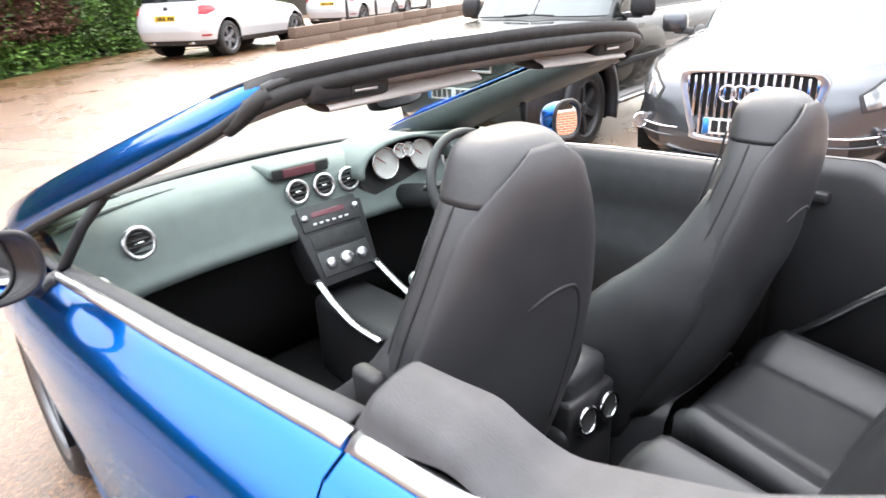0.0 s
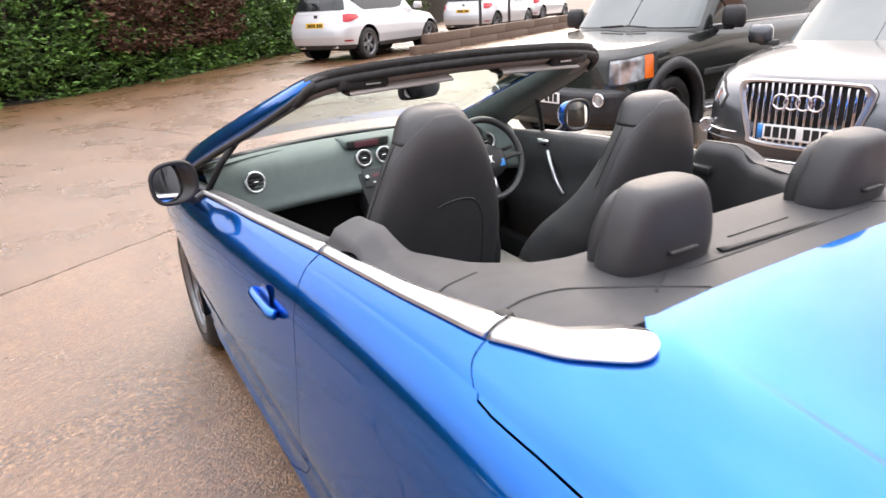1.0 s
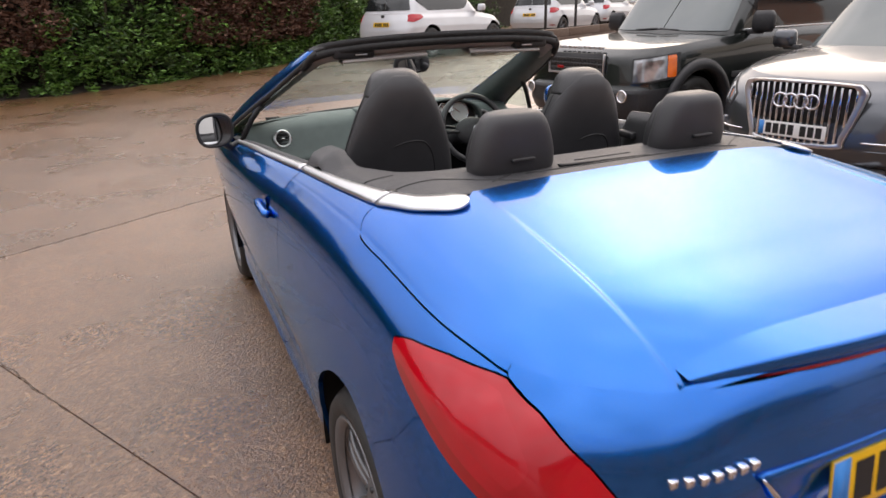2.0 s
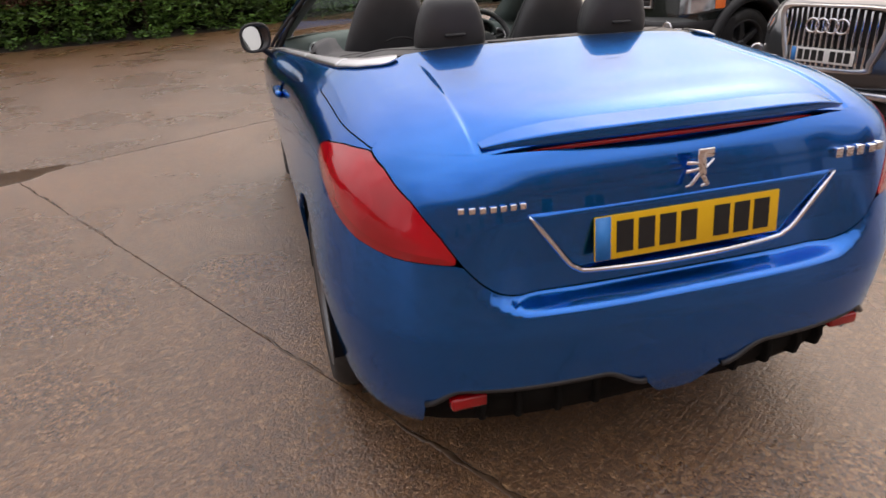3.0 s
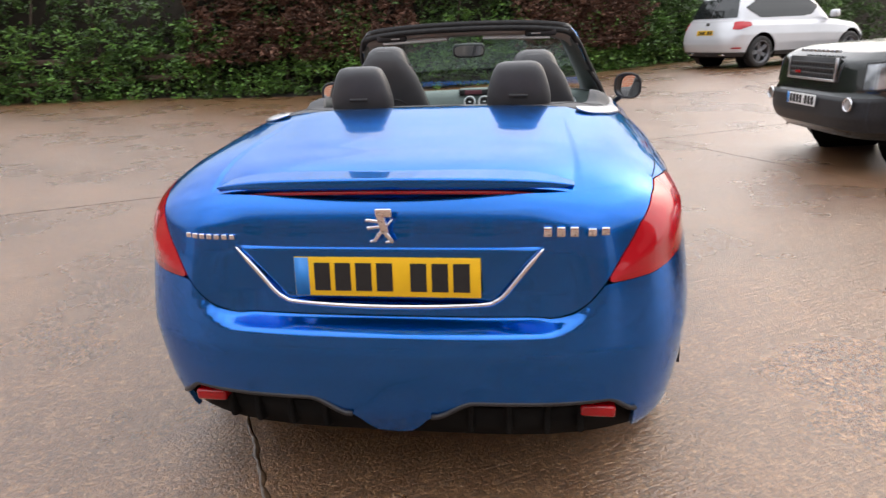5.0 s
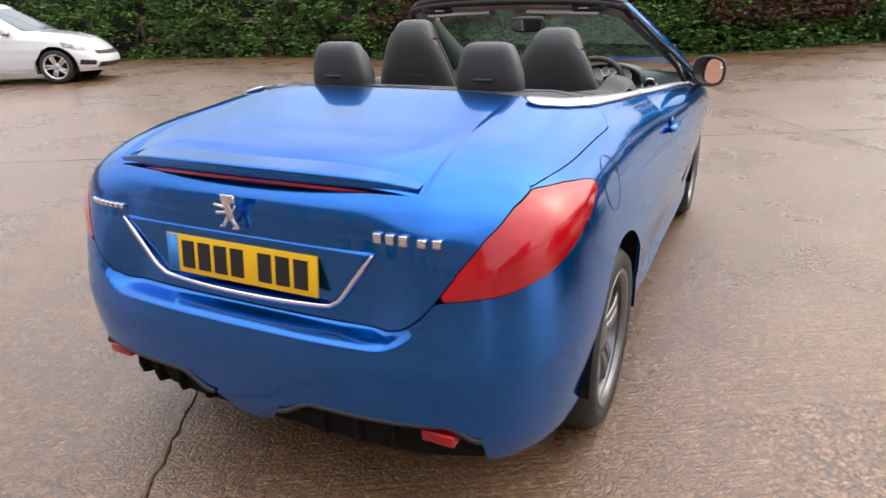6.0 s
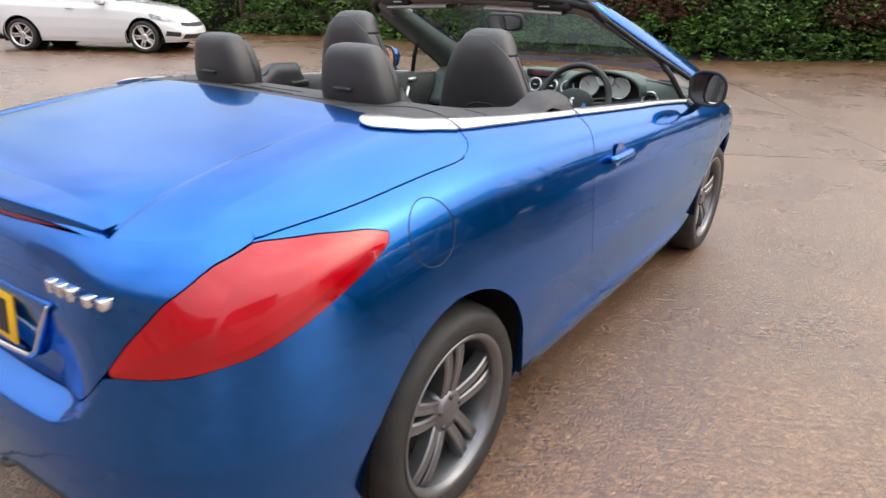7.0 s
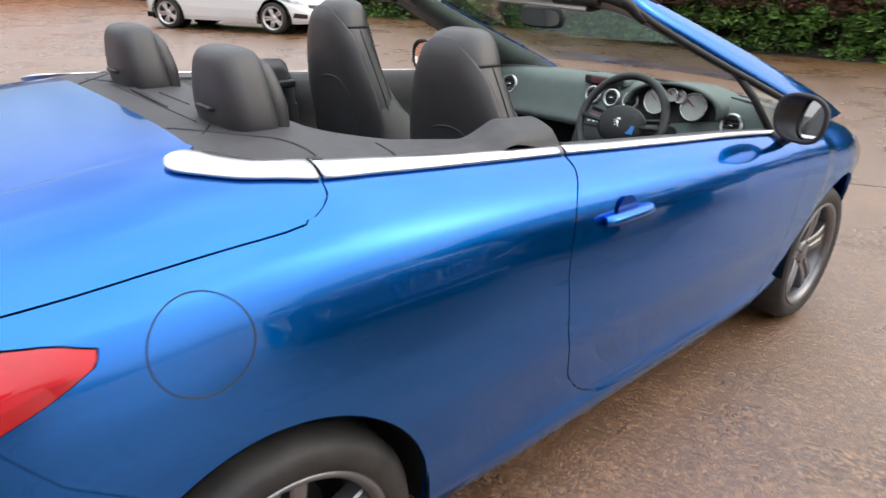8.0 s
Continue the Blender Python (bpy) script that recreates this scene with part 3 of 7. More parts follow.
# tail lamps: bulging lens with inner bands
for s in (1, -1):
    store = ([], [], {}, [])

    def lens(c, t, s=s):
        p = Vector(CAR.at(c, t))
        o = Vector((p.x, p.y + 0.1, 0)).normalized() * (0.0015 + 0.010 * step(0.0, 0.085, f_lamp(c, t)))
        return s * (p.x + o.x), p.y + o.y, p.z
    pol = cut(tail_quads, lambda c, t: f_lamp(c, t) - 0.001)
    bands = [("lower_band", on_skin([(0.28, 0.69), (0.50, 0.69), (0.66, 0.715), (0.76, 0.760), (0.85, 0.805), (0.95, 0.850), (0.95, 0.885), (0.90, 0.882), (0.83, 0.852), (0.74, 0.808), (0.63, 0.768), (0.48, 0.738), (0.34, 0.722)]), REDDEEP),
             ("pale_band", on_skin([(0.60, 0.80), (0.68, 0.83), (0.76, 0.87), (0.88, 0.925), (0.80, 0.955), (0.68, 0.965), (0.62, 0.92), (0.57, 0.86)]), PINKLENS)]
    main = cut(cut(pol, lambda c, t: -bands[0][1](c, t)), lambda c, t: -bands[1][1](c, t))
    skin(main, lens, s < 0, store, low=0.0)
    lamp = shell("tail_lamp", store, REDLENS, blue_car, "swept-back red tail lamp with a glossy lens", 0.02)
    for nm, ff, mat in bands:
        store = ([], [], {}, [])
        skin(cut(pol, ff), lens, s < 0, store, low=0.0)
        shell(nm, store, mat, lamp, thick=0.004)

# dark bumper inserts with a red reflector each, fins on the right
for s in (1, -1):
    rows = []
    for z, d in ((0.405, 0.0), (0.398, 0.05), (0.36, 0.10), (0.315, 0.12)):
        rows.append([(s * x, CAR.at(math.asin(min(1, (x / 0.86) ** 2)) * 2 / math.pi, 0.22)[1] + 0.008 + d, z - (0.05 * step(0.24, 0.12, x) + 0.055 * step(0.60, 0.69, x)) * (1 if z > 0.38 else 0.3)) for x in steps(0.05, 0.745, 32)])
    sheet("bumper_insert", rows, DARK, blue_car, "black plastic insert in the bumper foot", thick=0.01)
    bm = bmesh.new()
    tube(bm, [(s * x, CAR.at(math.asin(min(1, (x / 0.86) ** 2)) * 2 / math.pi, 0.25)[1] + 0.002, 0.403 - 0.05 * step(0.24, 0.12, x) - 0.055 * step(0.60, 0.69, x)) for x in steps(0.115, 0.685, 30)], 0.008, 8)
    part("insert_lip", bm, PLASTIC, blue_car)
    y = CAR.at(math.asin((0.57 / 0.86) ** 2) * 2 / math.pi, 0.2)[1]
    box_part("rear_reflector", (s * 0.58 - 0.048, s * 0.58 + 0.048, y + 0.010, y + 0.10, 0.338, 0.374), REDDEEP, blue_car, bevel=0.008, m=None)
for s in (1, -1):
    for x in (0.22, 0.33, 0.44, 0.535):
        y = CAR.at(math.asin((x / 0.86) ** 2) * 2 / math.pi, 0.2)[1] + 0.035
        bm = bmesh.new()
        outline = [(y + 0.045, 0.385), (y + 0.020, 0.35), (y + 0.012, 0.300), (y + 0.022, 0.262), (y + 0.10, 0.240), (y + 0.14, 0.385)]
        sides = [[bm.verts.new((s * x + o, a, b)) for a, b in outline] for o in (-0.009, 0.009)]
        bm.faces.new(sides[0])
        bm.faces.new(sides[1][::-1])
        for k in range(6):
            bm.faces.new((sides[0][k], sides[1][k], sides[1][(k + 1) % 6], sides[0][(k + 1) % 6]))
        bmesh.ops.recalc_face_normals(bm, faces=bm.faces)
        soften(part("diffuser_fin", bm, DARK, blue_car), 0.005, 2)

# black under-tray behind the bumper foot
tray = [[(x, -0.815 + 0.10 * (x / 0.68) ** 4 + d, z) for x in steps(-0.735, 0.735, 28)] for d, z in ((0.05, 0.345), (0.06, 0.285), (0.09, 0.235), (0.16, 0.205), (0.5, 0.20))]
sheet("rear_under_tray", tray, DARK, blue_car, "black plastic under-tray", thick=0.008)

# flanks
def shoulder(s, y0, y1, store):
    """The rounded top of a flank, between its belt and the bright strip."""
    ys = [y0] + (steps(y0 + 0.006, 0.2, 12) if y0 < 0.15 else []) + [(c - 1) * 2.35 for c in CS if max(y0, 0.2 if y0 < 0.15 else 0) + 0.002 < (c - 1) * 2.35 < y1 - 0.002] + [y1]
    polys = cut(cut(grid(steps(0.64, 0.92, 24), ys), lambda x, y: CAR.at(1 + y / 2.35, 1.0)[0] + 0.002 - x), lambda x, y: x - interp(STRIP_OUT, y) + 0.014)
    if y0 < 0.3:
        polys = cut(polys, lambda x, y: y - lid_front(x) - 0.0035)
    skin(polys, lambda x, y: (s * x, y, deck_z(x, y)), s < 0, store, (0.006, 0.015))


side_quads = [q for q in QUADS if 0.6 < q[0][0]]
for s in (1, -1):
    quarter = cut(cut(cut([q for q in side_quads if q[0][0] < 1.5], lambda c, t: -f_lamp(c, t) - 0.001), lambda c, t: min(-f_bump(c, t), -f_lid(c, t) if c < 0.75 else 1) - 0.0006), lambda c, t: -f_door(c, t) - GAP)
    quarter = cut(quarter, lambda c, t: -f_side(c, t) - 0.0012)
    quarter = cut(cut(quarter, f_arch), lambda c, t: t - 0.10 if c > 1.2 else 1)
    quarter = cut(quarter, lambda c, t: 1.44 - c)
    panel("quarter_panel", quarter, (s,), top=(0.12, 0.868))
    door_polys = cut([q for q in side_quads if 1.2 < q[0][0] < 2.0], lambda c, t: f_door(c, t) - GAP)
    door = panel("door", door_polys, (s,), top=(0.875, 1.93))
    wing = cut(cut([q for q in side_quads if q[0][0] > 1.6], lambda c, t: -f_door(c, t) - GAP), f_arch)
    wing = cut(wing, lambda c, t: c - 1.7)
    panel("front_wing", wing, (s,))
    sill = cut([q for q in side_quads if 1.05 < q[0][0] < 1.98], lambda c, t: min(0.155 - t, -f_door(c, t) - GAP * 0.5 + (1 if c < 1.3 else 0)))
    sill = cut(cut(sill, f_arch), lambda c, t: (0.105 - t) if c < 1.44 or c > 1.7 else 1)
    panel("sill", sill, (s,))
    # door handle in a round dish
    hx = CAR.at(1 + 1.03 / 2.35, 0.86)[0]
    bm = bmesh.new()
    tube(bm, curve([(s * (hx + 0.004), 0.900, 0.872), (s * (hx + 0.014), 0.920, 0.873), (s * (hx + 0.017), 1.0, 0.873), (s * (hx + 0.015), 1.078, 0.871), (s * (hx + 0.004), 1.098, 0.869)], 20), lambda f: 0.0145 + 0.0025 * math.sin(math.pi * f), 12, flat=0.9)
    part("door_handle", bm, PAINT, door)
    # the dish is a flat disc; its deeper blue paints in the hollow's shade
    bm = bmesh.new()
    disc(bm, 0.047, Matrix.Translation((s * (hx + 0.0018), 1.000, 0.872)) @ Matrix.Rotation(radians(s * 84), 4, "Y"))
    part("handle_dish", bm, node_mat("handle_dish_shaded_paint", (0.006, 0.05, 0.28), 0.25, 0.5, coat=1.0) if s > 0 else bpy.data.materials["handle_dish_shaded_paint"], door)

# fuel flap with its ring gap
flap_mid = (-0.104, 0.886)
bm = bmesh.new()
ring_pts = []
for k in range(48):
    a = 2 * math.pi * k / 48
    y, z = flap_mid[0] + 0.083 * math.cos(a), flap_mid[1] + 0.079 * math.sin(a)
    c = 1 + y / 2.35 if y > 0 else 1 - math.asin(min(1, (-y / 0.80) ** 2)) * 2 / math.pi
    t = (z - 0.2) / (smooth(CAR.belt, y, 0.08) - 0.2)
    x = CAR.at(c, t)[0]
    ring_pts.append((x + 0.0004, y, z))
tube(bm, ring_pts, 0.0014, 6, closed=True)
part("fuel_flap_gap", bm, RUBBER, blue_car)

# bonnet and front of the car
bonnet = cut(cut(grid(steps(-0.9, 0.9, 54), steps(2.28, 3.4, 40)), belt_edge), lambda x, y: y - 2.42 + 0.14 * (x / 0.75) ** 2)
store = ([], [], {}, [])
skin(bonnet, lambda x, y: (x, y, deck_z(x, y)), False, store, (0.006, 0.015))
shell("bonnet", store, PAINT, blue_car)
for s in (1, -1):
    ring = on_skin([(2.30, 0.72), (2.45, 0.66), (2.62, 0.62), (2.66, 0.68), (2.5, 0.80), (2.32, 0.93), (2.22, 0.95)])
    store = ([], [], {}, [])
    skin(cut([q for q in QUADS if q[0][0] > 2], ring), lambda c, t, s=s: (s * (CAR.at(c, t)[0] + 0.006), CAR.at(c, t)[1] + 0.006, CAR.at(c, t)[2] + 0.004), s < 0, store)
    shell("headlamp", store, CHROME, blue_car, "clear swept-back headlamp", 0.01)

# floor, wheel wells, bulkheads: dark, seen only through gaps
box_part("underbody", (-0.70, 0.70, -0.50, 3.2, 0.17, 0.24), DARK, blue_car)
for s in (1, -1):
    for a, b, r in ARCHES:
        bm = bmesh.new()
        rows = []
        for x in (0.885, 0.60):
            rows.append([bm.verts.new((s * (x if x < 0.7 else CAR.at(1 + max(0.01, a) / 2.35 if a < 2.3 else 1.999, 0.5)[0] - 0.012 - (0.16 * step(0.05, 0.33, r * math.cos(radians(k))) if a > 2 else 0)), a + (r + 0.004) * math.cos(radians(k)), b + (r + 0.004) * math.sin(radians(k)))) for k in range(-8, 190, 6)])
        for k in range(len(rows[0]) - 1):
            bm.faces.new((rows[0][k], rows[0][k + 1], rows[1][k + 1], rows[1][k]))
        bm.faces.new(rows[1])
        part("wheel_well", bm, DARK, blue_car)


# wheels
def wheel_maker(name, radius, rim, width, spokes, face, hubx, style="twin"):
    """A wheel about the x axis, outside towards +x."""
    w = thing(name, "alloy wheel with a black tyre", "wheel")
    bm = bmesh.new()
    h = width / 2
    lathe(bm, [(rim - 0.004, -h + 0.02), (rim + 0.012, -h), (rim + 0.05, -h - 0.006), (radius - 0.02, -h + 0.006), (radius - 0.004, -h + 0.03), (radius, 0), (radius - 0.004, h - 0.03), (radius - 0.02, h - 0.006),
               (rim + 0.05, h + 0.006), (rim + 0.012, h), (rim - 0.004, h - 0.012)], 64)
    tyre = part("tyre", bm, TYRE, w)
    for k in range(4):
        bm = bmesh.new()
        x = -0.055 + 0.037 * k
        lathe(bm, [(radius + 0.0015, x - 0.004), (radius + 0.0015, x + 0.004)], 48)
        part("tread_groove", bm, RUBBER, tyre)
    bm = bmesh.new()
    lathe(bm, [(rim - 0.004, -h + 0.02), (rim - 0.02, -h + 0.05), (rim - 0.03, 0.0), (rim - 0.014, h - 0.03), (rim - 0.006, h - 0.014), (rim + 0.006, h - 0.004), (rim + 0.002, h + 0.002), (rim - 0.012, h - 0.006), (rim - 0.02, h - 0.02)], 64)
    rimo = part("rim", bm, face, w)
    bm = bmesh.new()
    lathe(bm, [(0.001, hubx - 0.012), (0.03, hubx - 0.010), (0.062, hubx - 0.022), (0.075, hubx - 0.05), (0.075, hubx - 0.10)], 32)
    hub = part("hub", bm, face, w)
    for k in range(5):
        a = 2 * math.pi * k / 5 + 0.3
        bm = bmesh.new()
        lathe(bm, [(0.001, hubx - 0.010), (0.008, hubx - 0.011), (0.009, hubx - 0.03)], 8, Matrix.Translation((0, 0.046 * math.cos(a), 0.046 * math.sin(a))))
        part("wheel_bolt", bm, ALLOYDARK, hub)
    bm = bmesh.new()
    lathe(bm, [(0.001, -0.02), (rim * 0.66, -0.02), (rim * 0.66, -0.035)], 32)
    part("brake_disc", bm, ALLOYDARK, w)
    bm = bmesh.new()
    lathe(bm, [(0.001, -0.075), (rim - 0.01, -0.075)], 32)
    part("backing", bm, DARK, w)
    for k in range(spokes):
        base = 2 * math.pi * k / spokes + math.pi / 2
        for d in ((-1, 1) if style == "twin" else (0,)):
            bm = bmesh.new()
            rows = []
            for f in steps(0, 1, 7):
                r = 0.040 + (rim - 0.046) * f
                across = d * (0.0190 + 0.0125 * f ** 1.2)
                hw = (0.0158 + 0.0040 * f) if style == "twin" else 0.034 - 0.004 * f
                x = hubx - 0.024 + 0.020 * math.sin(f * 2.4) - 0.006 * f
                row = []
                for xx, q in ((x - 0.045, -1), (x - 0.005, -1), (x, -0.72), (x - 0.002, 0.0), (x, 0.72), (x - 0.005, 1), (x - 0.045, 1)):
                    o = across + q * hw
                    row.append(bm.verts.new((xx, r * math.cos(base) - o * math.sin(base), r * math.sin(base) + o * math.cos(base))))
                rows.append(row)
            for a2, b2 in zip(rows, rows[1:]):
                for j in range(6):
                    bm.faces.new((a2[j], a2[j + 1], b2[j + 1], b2[j]))
            part("spoke", bm, face, rimo, shade=False)
    return w


def fit_wheel(proto, parent, m):
    """The wheel's parts under a car, as part of it."""
    w = copy_thing(proto, m)
    for key in ("label", "category"):
        if key in w:
            del w[key]
    w.parent = parent
    return w


wheel_proto = wheel_maker("wheel", 0.317, 0.234, 0.225, 5, ALLOY, 0.095)
for s in (1, -1):
    for y in (0.0, 2.605):
        fit_wheel(wheel_proto, blue_car, Matrix.Translation((s * 0.755, y, 0.317)) @ (Matrix.Rotation(math.pi, 4, "Z") if s < 0 else Matrix()) @ Matrix.Rotation(0.5 * y - 0.08, 4, "X"))
for o in (*wheel_proto.children_recursive, wheel_proto):
    bpy.data.objects.remove(o)


# ---- bright waist strip ----
for s in (1, -1):
    for y0, y1 in ((-0.055, 0.199), (0.207, 0.866), (0.876, 1.95)):
        rows = []
        for k in range(33):
            f = (k / 32) ** (1.6 if y0 < 0 else 1.0)
            yo = y0 + (y1 - y0) * f
            yi = yo if y0 > 0 else 0.035 + (0.199 - 0.035) * f
            xo, xi = smooth(STRIP_OUT, yo, 0.05 if y0 > 0 else 0.025), smooth(STRIP_IN, yi, 0.05 if y0 > 0 else 0.015)
            wide = math.sqrt(max(0.02, 1 - max(0.0, 1 - f / 0.16) ** 2)) if y0 < 0 else 1.0
            qs = [0.42 + (q - 0.42) * wide for q in (-0.04, 0.2, 0.4, 0.6, 0.8, 1.04)]
            rows.append([(s * (xo + (xi - xo) * q), yo + (yi - yo) * q, deck_z(xo + (xi - xo) * q, yo + (yi - yo) * q) + 0.0025 + 0.0045 * math.sin(math.pi * min(1, max(0, q)))) for q in qs])
        sheet("waist_strip", rows if s > 0 else [r[::-1] for r in rows], SATIN, blue_car, "bright brushed aluminium strip along the waist", thick=0.006)


# ---- grey surround behind and beside the rear seats ----
def surround_z(x, y):
    z = deck_z(x, y) if y < 0.05 else CAR.top(own(x, y), y, deck_crown)
    base = smooth(CAR.belt, y, 0.08)
    z = min(z, base + 0.092) - 0.006 * step(0.05, 0.2, y)
    low = base + min(z - base, 0.056)
    z += (low - z) * step(0.22, 0.5, y)
    hump = step(0.63, 0.74, y) * step(0.905, 0.86, y) * step(0.745, 0.715, abs(x))
    return z + 0.046 * hump - 0.05 * step(0.885, 0.912, y)


HOLE = [(-0.41, 0.345), (-0.465, 0.37), (-0.555, 0.49), (-0.612, 0.62), (-0.635, 0.70), (-0.642, 0.79), (-0.66, 1.2)]
hole = inside(HOLE + [(-x, y) for x, y in HOLE[::-1]])
polys = cut(cut(grid(steps(-0.78, 0.78, 90), steps(-0.02, 0.91, 70)), lambda x, y: -hole(x, y)), lambda x, y: min(y - interp([(0, 0.050), (0.5, 0.043), (0.52, 0.03), (0.8, 0.03)], abs(x)), interp(STRIP_IN, y) - abs(x) + 0.004))
surround = shell("rear_surround", skin(polys, lambda x, y: (x, y, surround_z(x, y)), False, None, (0.004, 0.006)), TRIM, blue_car, "soft grey surround behind the rear seats")
# inner walls of the well
well = [(-0.712, 0.908), (-0.652, 0.892), (-0.641, 0.79), (-0.634, 0.70), (-0.611, 0.62), (-0.555, 0.49), (-0.465, 0.372), (-0.41, 0.347)]
well += [(-x, y) for x, y in well[::-1]]
wall = curve([(x, y, 0) for x, y in well], 90)
sheet("rear_well_wall", [[(p.x, p.y, surround_z(p.x, p.y) - 0.002) for p in wall], [(p.x * 0.985, p.y + 0.015, surround_z(p.x, p.y) - 0.05) for p in wall], [(p.x * 0.97, p.y + 0.02, 0.40) for p in wall]], SEATBACK, blue_car, thick=0.01)
# seams of the surround
for pts in ([(-0.66, 0.24), (-0.60, 0.235), (-0.54, 0.21), (-0.45, 0.15), (-0.33, 0.06)], [(0.66, 0.24), (0.60, 0.235), (0.54, 0.21), (0.45, 0.15), (0.33, 0.06)], [(-0.30, 0.135), (0.30, 0.135)], [(-0.42, 0.10), (-0.34, 0.15)],
            [(-0.10, 0.20), (0.10, 0.20)], [(-0.705, 0.40), (-0.58, 0.42)], [(0.705, 0.40), (0.58, 0.42)], [(0.42, 0.10), (0.34, 0.15)]):
    bm = bmesh.new()
    c = curve([(x, y, 0) for x, y in pts], 24)
    tube(bm, [(p.x, p.y, surround_z(p.x, p.y) + 0.0003) for p in c], 0.0022, 6)
    part("trim_seam", bm, RUBBER, surround)
bm = bmesh.new()
tube(bm, [(x, 0.155 - 0.06 * (x + 0.14), surround_z(x, 0.155) + 0.004) for x in steps(-0.18, 0.12, 14)], lambda f: 0.010 * (1 - 0.7 * f), 8, flat=0.35)
part("strap", bm, RUBBER, surround)
for s in (1, -1):
    box_part("roof_latch", (s * 0.655 - 0.014, s * 0.655 + 0.014, 0.205, 0.235, 1.073, 1.092), RUBBER, surround)


# ---- seats ----
def loft(rows, n=32, power=2.6):
    """Closed rings: z, middle x and y, half width, half depth, lean of the ring."""
    out = []
    for z, x, y, w, d in rows:
        ring = []
        for k in range(n):
            a = 2 * math.pi * k / n
            ca, sa = math.cos(a), math.sin(a)
            ring.append((x + w * math.copysign(abs(ca) ** (2 / power), ca), y + d * math.copysign(abs(sa) ** (2 / power), sa), z))
        out.append(ring)
    return out


def closed_loft(name, rows, material, parent, label="", n=32, power=2.6):
    rings = loft(rows, n, power)
    verts = [p for r in rings for p in r]
    faces = [(i * n + k, i * n + (k + 1) % n, (i + 1) * n + (k + 1) % n, (i + 1) * n + k) for i in range(len(rings) - 1) for k in range(n)]
    faces += [tuple(range(n))[::-1], tuple((len(rings) - 1) * n + k for k in range(n))]
    return raw(name, verts, faces, material, parent, label)


def fine(rows, n):
    c = [curve([(r[0], r[i], 0) for r in rows], n) for i in range(1, 5)]
    return [(c[0][k].x, c[0][k].y, c[1][k].y, c[2][k].y, c[3][k].y) for k in range(n)]


